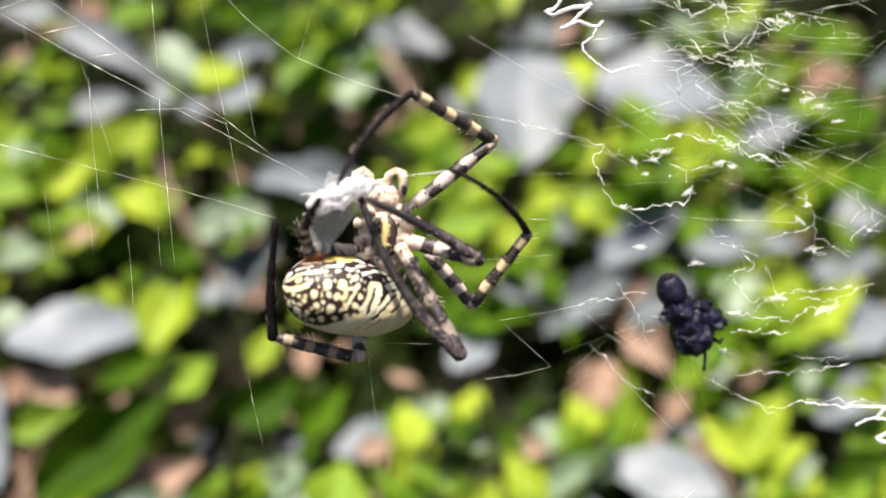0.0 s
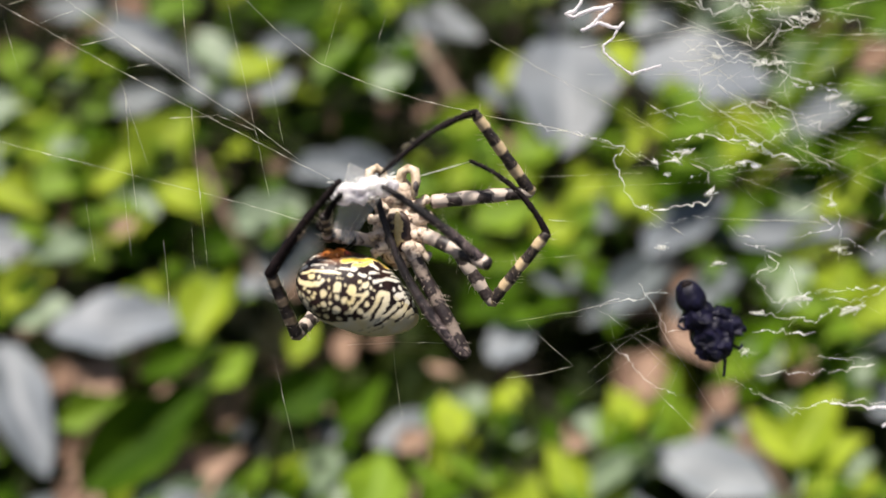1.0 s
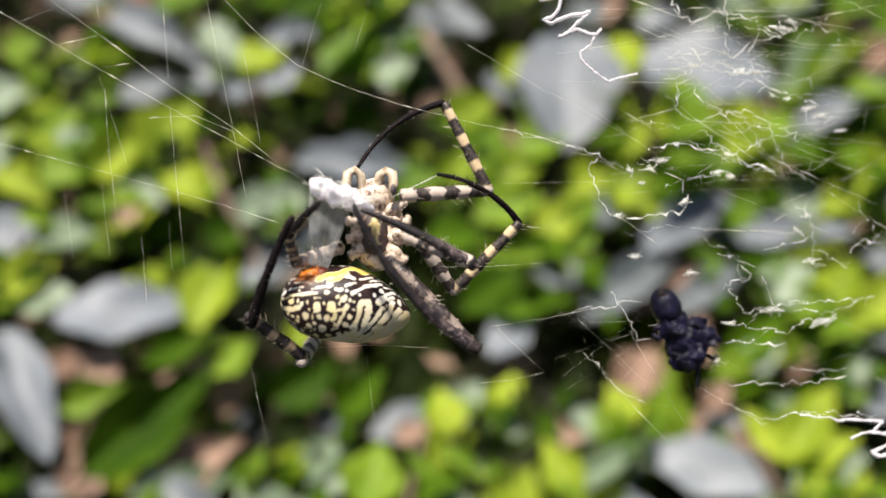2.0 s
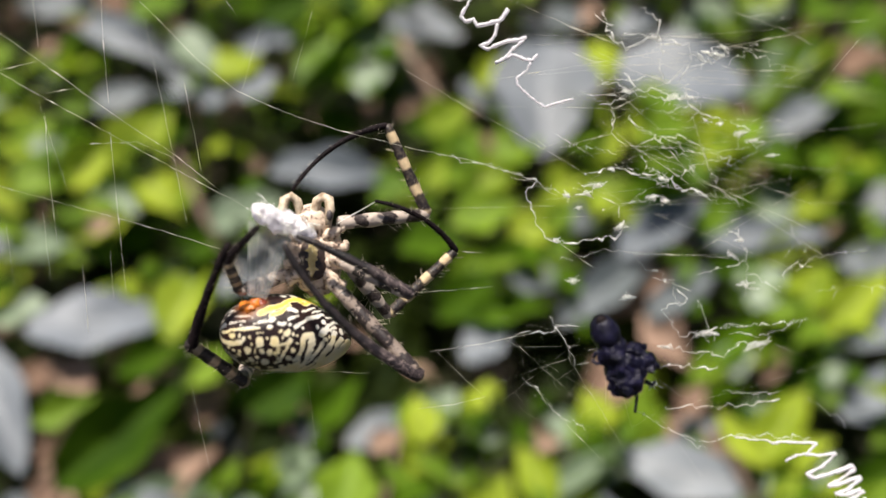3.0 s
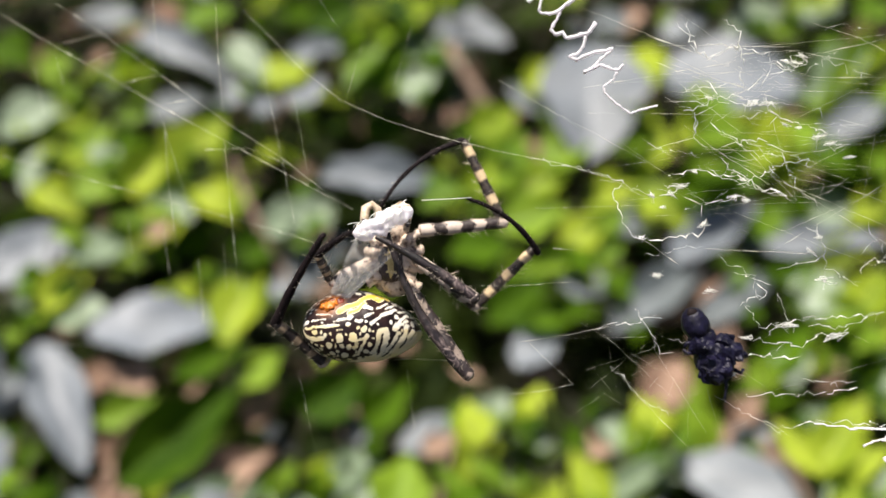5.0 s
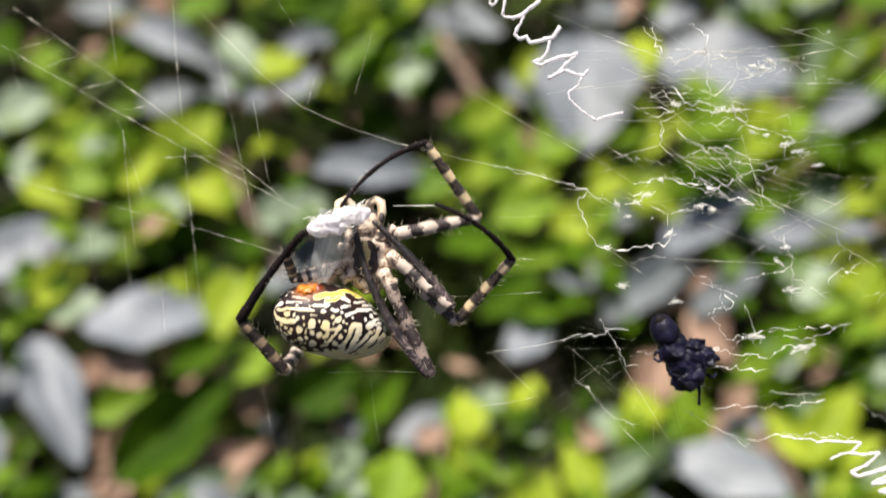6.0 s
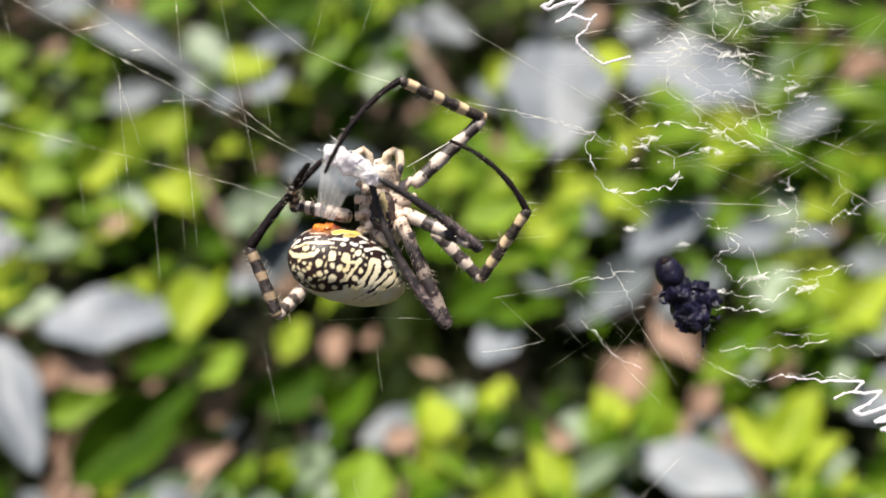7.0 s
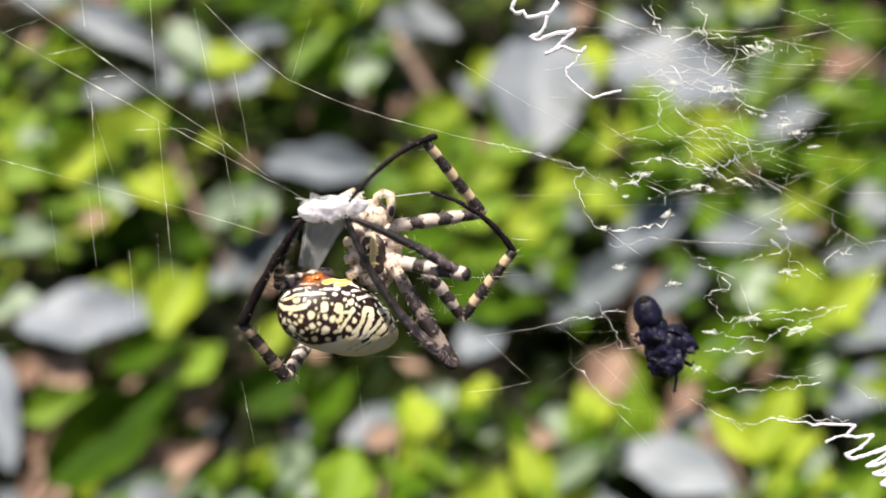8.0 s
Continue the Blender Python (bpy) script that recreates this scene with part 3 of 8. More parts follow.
leaf('deep', 0.0584, 0.2661, 0.1533, 11, -12, 1, 0.0505, 0.0219)
leaf('deep', 0.0383, 0.2768, 0.1558, 27, -34, 24, 0.0429, 0.0228)
tuft('grey', 0.0748, 0.2831, 0.1630, 17, 2, -16, 0.0330, 0.0223)
leaf('mid', 0.0672, 0.2954, 0.1677, 35, -7, 10, 0.0416, 0.0139)
leaf('dead', 0.0554, 0.2573, 0.1120, 8, -26, 30, 0.0246, 0.0164)
leaf('green', 0.0095, 0.2446, 0.1155, 18, -24, 33, 0.0280, 0.0185)
tuft('grey', 0.1179, 0.2792, 0.1604, 13, -13, 34, 0.0785, 0.0228)
leaf('dead', 0.1469, 0.2906, 0.1581, 1, -24, 44, 0.0429, 0.0166)
leaf('dead', 0.1271, 0.2792, 0.1490, 10, -32, 31, 0.0328, 0.0168)
tuft('grey', 0.1574, 0.2749, 0.1601, 13, -17, 30, 0.0559, 0.0190)
leaf('dead', 0.1120, 0.2318, 0.1409, 2, -15, 56, 0.0387, 0.0215)
leaf('dead', 0.1434, 0.2530, 0.1445, 34, 17, -56, 0.0374, 0.0187)
leaf('dead', 0.1484, 0.2173, 0.1387, 4, -37, 38, 0.0208, 0.0121)
leaf('dead', 0.1301, 0.2068, 0.1275, 16, -21, 32, 0.0218, 0.0136)
leaf('young', 0.1034, 0.2146, 0.1328, 10, -26, 21, 0.0394, 0.0158)
leaf('mid', 0.1203, 0.2106, 0.1383, -14, -42, 109, 0.0331, 0.0176)
tuft('pale', 0.0858, 0.2085, 0.1296, 13, -27, 14, 0.0302, 0.0131)
leaf('deep', 0.0910, 0.2000, 0.1216, 3, -23, 26, 0.0238, 0.0152)
leaf('dead', 0.0765, 0.2075, 0.1267, 5, -24, 48, 0.0238, 0.0117)
tuft('pale', 0.0937, 0.1847, 0.1281, 35, -22, 22, 0.0460, 0.0143)
leaf('young', 0.0685, 0.1809, 0.1275, 13, -19, 64, 0.0276, 0.0142)
leaf('brighter_lit', 0.1381, 0.1830, 0.1291, 21, -1, -16, 0.0613, 0.0280)
tuft('grey', 0.1570, 0.2162, 0.1170, 0, -15, 41, 0.0333, 0.0166)
leaf('dead', 0.1621, 0.2036, 0.1227, 9, -44, 43, 0.0235, 0.0102)
leaf('young', 0.1951, 0.1930, 0.1290, 17, -31, 5, 0.0368, 0.0156)
leaf('young', 0.1855, 0.1854, 0.1218, 17, -22, 29, 0.0315, 0.0146)
tuft('pale', 0.2032, 0.1859, 0.1207, -1, -36, 22, 0.0320, 0.0112)
shoot(0.2082, 0.1807, 0.1184, 0, -15, 31, 0.0227, 0.0111)
tuft('pale', 0.1993, 0.2778, 0.1593, 5, -21, 30, 0.0365, 0.0221)
shoot(0.2266, 0.2741, 0.1591, -5, -22, 47, 0.0528, 0.0198)
leaf('mid', 0.2073, 0.2632, 0.1566, 14, -29, -6, 0.0327, 0.0177)
leaf('deep', 0.1768, 0.2492, 0.1480, 19, -34, 21, 0.0384, 0.0174)
tuft('pale', 0.1765, 0.2397, 0.1424, 19, -29, 15, 0.0254, 0.0147)
leaf('dead', 0.1978, 0.2367, 0.1416, -14, -40, 44, 0.0220, 0.0111)
tuft('pale', 0.2202, 0.2380, 0.1435, 14, -21, 25, 0.0320, 0.0192)
leaf('deep', 0.2125, 0.2551, 0.1443, 23, -37, 7, 0.0245, 0.0158)
leaf('deep', 0.1663, 0.2307, 0.1319, 17, -13, -3, 0.0355, 0.0161)
leaf('mid', 0.1620, 0.2347, 0.1413, 5, -11, 26, 0.0248, 0.0129)
tuft('pale', 0.1900, 0.2222, 0.1203, 13, -27, 17, 0.0290, 0.0128)
leaf('deep', 0.2081, 0.2358, 0.1218, 13, -14, 18, 0.0303, 0.0157)
leaf('mid', 0.2243, 0.2268, 0.1332, 20, -28, 22, 0.0202, 0.0142)
leaf('young', 0.2121, 0.3511, 0.1930, -9, -21, 38, 0.0478, 0.0224)
leaf('young', 0.1894, 0.3846, 0.2020, -6, -21, 40, 0.0451, 0.0220)
leaf('young', 0.2749, 0.4297, 0.2239, 3, -3, 45, 0.0708, 0.0194)
leaf('young', 0.1543, 0.3645, 0.1941, 9, -36, 41, 0.0341, 0.0171)
shoot(0.1260, 0.3668, 0.1949, 11, -22, 56, 0.0415, 0.0187)
leaf('young', 0.2162, 0.2976, 0.1726, 24, -36, 31, 0.0299, 0.0156)
leaf('mid', 0.1925, 0.2868, 0.1617, 24, -33, 38, 0.0287, 0.0144)
leaf('young', -0.0613, 0.2588, 0.1406, 11, -21, 67, 0.0274, 0.0143)
leaf('mid', 0.0433, 0.2991, 0.1572, 26, -12, 38, 0.0345, 0.0192)
leaf('lit_grey', -0.0771, 0.3035, 0.1583, 11, -10, 50, 0.0616, 0.0257)
tuft('pale', -0.2255, 0.1859, 0.1267, 22, -23, 73, 0.0556, 0.0289)
leaf('deep', -0.2052, 0.1865, 0.1168, 13, -7, 67, 0.0160, 0.0150)
tuft('grey', -0.1735, 0.1825, 0.1100, 14, 9, 15, 0.0388, 0.0134)
leaf('dead', -0.1569, 0.1841, 0.1252, 23, -29, 59, 0.0206, 0.0120)
leaf('dead', -0.1905, 0.1694, 0.1132, 31, -2, 62, 0.0148, 0.0108)
leaf('green', -0.1656, 0.1629, 0.1134, 31, -2, 41, 0.0420, 0.0294)
leaf('deep', -0.1381, 0.1567, 0.1163, 15, -17, 54, 0.0150, 0.0093)
leaf('dead', -0.1213, 0.1698, 0.1108, 12, -1, 44, 0.0250, 0.0186)
leaf('brighter_lit', -0.1027, 0.1689, 0.1224, 9, 13, -22, 0.0596, 0.0187)
tuft('pale', -0.0613, 0.1594, 0.1205, -13, -23, 139, 0.0571, 0.0271)
shoot(-0.0605, 0.1870, 0.1257, 16, -30, 50, 0.0238, 0.0138)
tuft('pale', -0.0456, 0.1909, 0.1281, 15, -21, 36, 0.0284, 0.0151)
leaf('deep', -0.0408, 0.1761, 0.1042, 27, -4, 27, 0.0366, 0.0188)
tuft('grey', -0.0426, 0.1476, 0.1095, 10, -2, 17, 0.0504, 0.0153)
leaf('young', 0.0196, 0.1631, 0.1214, -12, -21, 136, 0.0459, 0.0136)
tuft('pale', 0.0211, 0.1625, 0.1290, -3, -16, 143, 0.0472, 0.0077)
leaf('young', 0.0458, 0.1665, 0.1268, 1, -38, 70, 0.0358, 0.0189)
leaf('young', 0.0335, 0.1737, 0.1184, -17, -21, 115, 0.0281, 0.0133)
leaf('young', 0.0645, 0.1786, 0.1352, -18, -14, 114, 0.0363, 0.0161)
tuft('pale', 0.0870, 0.1795, 0.1371, 2, -19, 27, 0.0471, 0.0112)
leaf('young', 0.0882, 0.1780, 0.1266, 20, -17, 30, 0.0433, 0.0083)
leaf('young', 0.0566, 0.1525, 0.1256, -6, -11, 102, 0.0151, 0.0121)
leaf('young', 0.0753, 0.1571, 0.1167, 11, -17, 29, 0.0354, 0.0109)
tuft('pale', 0.0596, 0.1686, 0.1139, 8, -21, 37, 0.0263, 0.0120)
leaf('brighter_lit', 0.0957, 0.1691, 0.1245, 19, -3, -20, 0.0254, 0.0095)
leaf('green', 0.0918, 0.1568, 0.1036, 23, -22, 14, 0.0338, 0.0144)
leaf('dead', 0.1728, 0.1879, 0.1187, -22, -30, 86, 0.0264, 0.0096)
leaf('young', 0.1219, 0.1625, 0.1143, -39, -3, 115, 0.0152, 0.0088)
leaf('young', 0.1488, 0.1633, 0.1127, -36, 7, 121, 0.0181, 0.0161)
tuft('pale', 0.1695, 0.1772, 0.1160, 1, -27, 24, 0.0284, 0.0096)
leaf('green', 0.1727, 0.1586, 0.1077, 5, -36, 12, 0.0354, 0.0187)
leaf('young', 0.1658, 0.1976, 0.1356, -30, -12, 118, 0.0324, 0.0131)
leaf('young', 0.1872, 0.2008, 0.1367, -5, -30, 45, 0.0542, 0.0194)
leaf('mid', 0.1894, 0.1779, 0.1200, -8, -19, 51, 0.0321, 0.0110)
tuft('pale', 0.1640, 0.1716, 0.1254, 17, -25, 32, 0.0315, 0.0077)
leaf('young', 0.0121, 0.2055, 0.1440, -4, -20, 104, 0.0258, 0.0164)
leaf('young', 0.0094, 0.1999, 0.1358, -6, -19, 119, 0.0250, 0.0112)
leaf('young', 0.0439, 0.2158, 0.1425, -7, -16, 78, 0.0257, 0.0142)
tuft('pale', 0.0476, 0.2005, 0.1412, 10, -18, 40, 0.0195, 0.0090)
leaf('mid', 0.1208, 0.2153, 0.1376, -11, -39, 68, 0.0417, 0.0123)
leaf('young', 0.0970, 0.2129, 0.1378, -6, -17, 102, 0.0268, 0.0141)
tuft('pale', 0.0835, 0.2089, 0.1317, -17, -15, 140, 0.0253, 0.0130)
tuft('grey', 0.1949, 0.1713, 0.1054, 1, -24, 31, 0.0251, 0.0113)
leaf('deep', 0.0056, 0.1713, 0.1070, 7, -23, 38, 0.0227, 0.0135)
leaf('dead', -0.0066, 0.1671, 0.1042, 1, -27, 58, 0.0292, 0.0109)
shoot(0.1905, 0.1492, 0.1077, -17, -32, 43, 0.0348, 0.0139)
tuft('pale', 0.2085, 0.1646, 0.1122, 8, -26, 29, 0.0334, 0.0130)
leaf('mid', 0.1680, 0.1395, 0.1035, -13, -28, 40, 0.0326, 0.0126)
shoot(0.1363, 0.1395, 0.1093, -5, -29, 57, 0.0266, 0.0128)
leaf('deep', 0.1229, 0.1416, 0.1019, 2, -18, 36, 0.0333, 0.0154)
tuft('pale', 0.1017, 0.1429, 0.1019, 2, -22, 30, 0.0330, 0.0137)
leaf('mid', 0.0730, 0.1400, 0.1030, -2, -19, 59, 0.0268, 0.0132)
shoot(0.0418, 0.1377, 0.1082, -3, -20, 61, 0.0260, 0.0144)
tuft('grey', 0.0231, 0.1426, 0.0975, 2, -2, 32, 0.0386, 0.0175)
leaf('mid', -0.0082, 0.1382, 0.1074, 5, -14, 66, 0.0258, 0.0150)
shoot(-0.0377, 0.1412, 0.1068, -2, -8, 110, 0.0262, 0.0141)
leaf('deep', -0.0649, 0.1394, 0.0992, 18, 3, 50, 0.0282, 0.0178)
tuft('pale', -0.0959, 0.1425, 0.1037, 20, -20, 49, 0.0304, 0.0171)
leaf('mid', -0.1244, 0.1373, 0.1097, -1, -21, 122, 0.0269, 0.0138)
tuft('grey', -0.1510, 0.1412, 0.1043, 15, 0, 42, 0.0355, 0.0216)
leaf('deep', -0.1843, 0.1407, 0.1027, 24, -10, 61, 0.0281, 0.0209)
leaf('lit_grey', -0.2112, 0.1415, 0.1072, 18, -4, 52, 0.0388, 0.0275)
tuft('grey', 0.2826, 0.3977, 0.2100, 7, -23, 29, 0.0662, 0.0157)
leaf('deep', 0.3047, 0.3927, 0.2033, -2, -15, 30, 0.0893, 0.0385)
leaf('mid', 0.3004, 0.3787, 0.1982, 17, -21, 1, 0.0594, 0.0216)
leaf('dead', 0.3075, 0.4410, 0.2152, 13, -25, 6, 0.0474, 0.0279)
leaf('mid', 0.3357, 0.4752, 0.2304, -4, -17, 37, 0.0579, 0.0236)
shoot(0.2734, 0.3489, 0.1882, 5, -8, 43, 0.0648, 0.0200)
leaf('deep', 0.3009, 0.3516, 0.1863, 13, -28, 30, 0.0503, 0.0303)
tuft('grey', 0.2924, 0.3278, 0.1796, 15, -19, -9, 0.0399, 0.0291)
shoot(0.2459, 0.2640, 0.1592, 10, -33, 29, 0.0592, 0.0188)
tuft('grey', 0.2702, 0.2940, 0.1661, 16, -15, 10, 0.0524, 0.0204)
leaf('lit_grey', 0.2672, 0.2594, 0.1507, 10, -10, 16, 0.0673, 0.0315)
leaf('dead', 0.2738, 0.2537, 0.1360, 21, -33, 9, 0.0264, 0.0118)
tuft('pale', 0.2265, 0.2329, 0.1419, 14, -17, 2, 0.0265, 0.0152)
leaf('lit_grey', 0.2584, 0.2237, 0.1344, 8, -11, 17, 0.0653, 0.0253)
leaf('mid', 0.2525, 0.2051, 0.1303, 12, -33, 16, 0.0324, 0.0154)
shoot(0.2882, 0.2392, 0.1433, -5, -32, 46, 0.0519, 0.0152)
shoot(0.3149, 0.3076, 0.1720, 19, -28, 16, 0.0450, 0.0224)
leaf('mid', 0.3413, 0.3663, 0.1944, -4, -27, 38, 0.0693, 0.0239)
tuft('grey', 0.3747, 0.4429, 0.2245, 14, -18, 19, 0.0669, 0.0264)
leaf('deep', 0.2437, 0.1881, 0.1162, 18, -32, 16, 0.0323, 0.0197)
shoot(0.2575, 0.1779, 0.1247, 0, -25, 33, 0.0433, 0.0157)
leaf('mid', 0.2310, 0.1757, 0.1165, 11, -36, 30, 0.0234, 0.0116)
tuft('grey', -0.202, 0.1733, 0.1509, 29, -38, 50, 0.0414, 0.0244)
tuft('grey', -0.2449, 0.2647, 0.1758, 45, -19, 24, 0.0373, 0.0229)
shoot(-0.264, 0.3329, 0.1989, 27, -32, 27, 0.0443, 0.0230)
leaf('green', -0.2853, 0.3882, 0.2227, 49, -2, 13, 0.0439, 0.0237)
tuft('grey', -0.2215, 0.2274, 0.1664, 35, -49, 42, 0.0349, 0.0242)
tuft('grey', -0.1852, 0.4848, 0.251, 15, 7, -7, 0.0574, 0.0234)
shoot(-0.1116, 0.4638, 0.2565, 46, -35, 22, 0.0404, 0.0220)
leaf('green', -0.0631, 0.4899, 0.253, 50, -19, 9, 0.0500, 0.0269)
shoot(0.0806, 0.4716, 0.2537, 36, -32, 41, 0.0410, 0.0224)
tuft('grey', 0.1792, 0.4896, 0.2531, 15, -12, 5, 0.0654, 0.0327)
shoot(0.2485, 0.4715, 0.2537, 46, -24, 19, 0.0485, 0.0261)
leaf('green', -0.2505, 0.4628, 0.2568, 51, 13, 1, 0.0513, 0.0256)
shoot(0.0059, 0.4691, 0.2601, 36, -50, 40, 0.0405, 0.0221)

def scatter_lower_leaves():
    """Leaves between the soil and the sunlit top of the cover, mostly shade-coloured."""
    rng = random.Random(11)
    for _ in range(1700):
        y = rng.uniform(0.04, 1.05)
        x = rng.uniform(-0.30 - 0.5 * y, 0.30 + 0.5 * y)
        z = rng.uniform(0.45, 0.82) * (0.045 + 0.38 * y)
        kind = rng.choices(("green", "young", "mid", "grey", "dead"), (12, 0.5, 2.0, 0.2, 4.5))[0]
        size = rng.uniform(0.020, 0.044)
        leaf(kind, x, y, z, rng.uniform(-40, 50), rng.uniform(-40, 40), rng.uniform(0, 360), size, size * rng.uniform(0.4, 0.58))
    # little sunlit sprigs between the large leaves
    for _ in range(300):
        y = rng.uniform(0.31, 1.0)
        x = rng.uniform(-0.28 - 0.45 * y, 0.28 + 0.45 * y)
        if noise.noise(Vector((x * 8, y * 8, 2))) < -0.05:
            continue
        top = rng.uniform(0.84, 0.97) * (0.045 + 0.38 * y)
        kind = rng.choices(("young", "mid", "pale", "green"), (4, 5, 1, 3))[0]
        for _ in range(rng.randint(3, 6)):
            size = rng.uniform(0.009, 0.021)
            leaf(kind, x + rng.uniform(-0.014, 0.014), y + rng.uniform(-0.014, 0.014), top + rng.uniform(-0.012, 0.008), rng.uniform(-40, 50), rng.uniform(-40, 40),
                 rng.uniform(0, 360), size, size * rng.uniform(0.4, 0.6))
    for _ in range(25):
        y = rng.uniform(0.0, 1.1)
        x = rng.uniform(-0.6, 0.6)
        size = rng.uniform(0.03, 0.055)
        leaf("dead", x, y, rng.uniform(0.006, 0.02), rng.uniform(-15, 15), rng.uniform(-15, 15), rng.uniform(0, 360), size, size * 0.5)


scatter_lower_leaves()


def grow_plants():
    """Each plant: a stem with side shoots, and its leaves."""
    rng = random.Random(5)
    roots = []
    for j, y in enumerate((0.02, 0.16, 0.29, 0.42, 0.57, 0.75, 0.95)):
        n = 5 + j // 2
        for i in range(n):
            x = (i - (n - 1) / 2) * 0.17 + rng.uniform(-0.04, 0.04) + (0.05 if j % 2 else 0.0)
            roots.append((x, y + rng.uniform(-0.03, 0.03)))
    owned = {r: [] for r in roots}
    for s in SPRIGS:
        p = s[1].translation
        r = min(roots, key=lambda q: (q[0] - p.x) ** 2 + (q[1] - p.y - 0.03) ** 2)
        owned[r].append(s)
    for (rx, ry), sprigs in owned.items():
        if not sprigs:
            continue
        plant = thing("ground_cover_plant", "leafy green ground-cover plant with pale, young and dead leaves", "plant",
                      pose(rx, ry, 0), "ground-cover plants")
        inv = pose(-rx, -ry, 0)
        tops = [s[1].translation.z for s in sprigs]
        h = max(0.05, 0.8 * max(tops))
        stem = Shape()
        lean = (rng.uniform(-0.02, 0.02), rng.uniform(-0.02, 0.02))
        axis = [Vector((lean[0] * q * q, lean[1] * q * q, h * q - 0.012)) for q in (0, 0.2, 0.4, 0.6, 0.8, 1.0)]
        stem.tube(axis, [0.0028, 0.0026, 0.0023, 0.0019, 0.0015, 0.001], 6)
        for kind, m, length, width in sprigs:
            base = inv @ (m @ Vector((-0.5 * length, 0, 0)))
            q = max(0.0, min(0.92, (base.z - 0.35 * math.hypot(base.x, base.y)) / h))
            a = Vector((lean[0] * q * q, lean[1] * q * q, h * q - 0.012))
            mid = a.lerp(base, 0.5) + Vector((0, 0, -0.08 * (base - a).length))
            stem.tube([a, a.lerp(mid, 0.6), mid.lerp(base, 0.4), base], [0.0011, 0.0009, 0.0008, 0.0007], 4)
        part("stem", stem, STEM, plant, "thin branching brown stem")
        for kind, m, length, width in sprigs:
            ob = new("leaf", rng.choice(SHAPES[kind]))
            ob.parent = plant
            ob.matrix_basis = inv @ m @ Matrix.Diagonal((length, width, length, 1))


grow_plants()


def build_undergrowth():
    """The dense leaves low in the cover, too many to count, coloured as shaded."""
    rng = random.Random(31)
    s = Shape()
    for k in range(22000):
        if k < 7000:
            y = rng.uniform(-0.05, 1.3)
            x = rng.uniform(-0.35 - 0.5 * y, 0.35 + 0.5 * y)
        else:
            x, y = rng.gauss(0, 0.8), 0.4 + rng.gauss(0, 0.75)
            if abs(x) < 0.35 + 0.5 * y and -0.05 < y < 1.3 or noise.noise(Vector((x * 2, y * 2, 7))) < -0.25:
                continue
        z = rng.uniform(0.03, 0.55) * (0.045 + 0.38 * max(0.0, min(y, 0.9)))
        m = pose(x, y, max(z, 0.004), rng.uniform(-45, 45), rng.uniform(-45, 45), rng.uniform(0, 360))
        l = rng.uniform(0.024, 0.05)
        base = len(s.v)
        for q, h in ((-0.5, 0.0), (-0.2, 0.26), (0.15, 0.24), (0.5, 0.0)):
            for k in (-1, 0, 1):
                s.v.append(m @ Vector((q * l, k * h * l, 0.12 * abs(k) * h * l - 0.1 * q * q * l)))
        for a in range(3):
            for k in range(2):
                b = base + a * 3 + k
                s.f.append((b, b + 3, b + 4, b + 1))
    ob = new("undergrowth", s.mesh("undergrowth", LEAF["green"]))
    tagged(ob, "dense green leaves under the plants, coloured near black for shade", "undergrowth", kind="stuff")


build_undergrowth()


def twig(radius, *pts):
    """A dead twig that leans in the cover, its foot on the soil."""
    pts = [Vector(p) for p in pts]
    foot = pts[-1] + (pts[-1] - pts[-2]).normalized() * 0.04
    foot = Vector((foot.x, foot.y, 0.0))
    way = pts + [pts[-1].lerp(foot, 0.5) + Vector((0.004, 0, 0.01)), foot]
    ob = thing("dead_twig", "dry brown twig leaning among the plants", "twig", pose(*foot))
    part("stick", Shape().tube([p - foot for p in way], [radius * k for k in (0.6, 0.85, 1.0, 1.1, 1.2)[-len(way):]], 8), TWIG, ob)


twig(0.0022, (-0.1215, 0.3433, 0.2036), (-0.1103, 0.3247, 0.1816), (-0.0889, 0.2930, 0.1582))
twig(0.0042, (0.0021, 0.4180, 0.2381), (0.0143, 0.4045, 0.2220), (0.0282, 0.3911, 0.2060))
twig(0.0012, (0.0026, 0.1966, 0.1425), (-0.0026, 0.1758, 0.1343), (-0.0086, 0.1524, 0.1209))
twig(0.0018, (0.1475, 0.1991, 0.1405), (0.1571, 0.1865, 0.1372), (0.1635, 0.171, 0.1311))

# ---- the spider's web ----
orb_web = thing("spider_web", "torn pale spider web with a white zigzag silk band", "spider web")


def web_depth(x):
    return -0.001 + 0.18 * x


WEB_RNG = random.Random(3)
lines, tangle = Shape(), Shape()


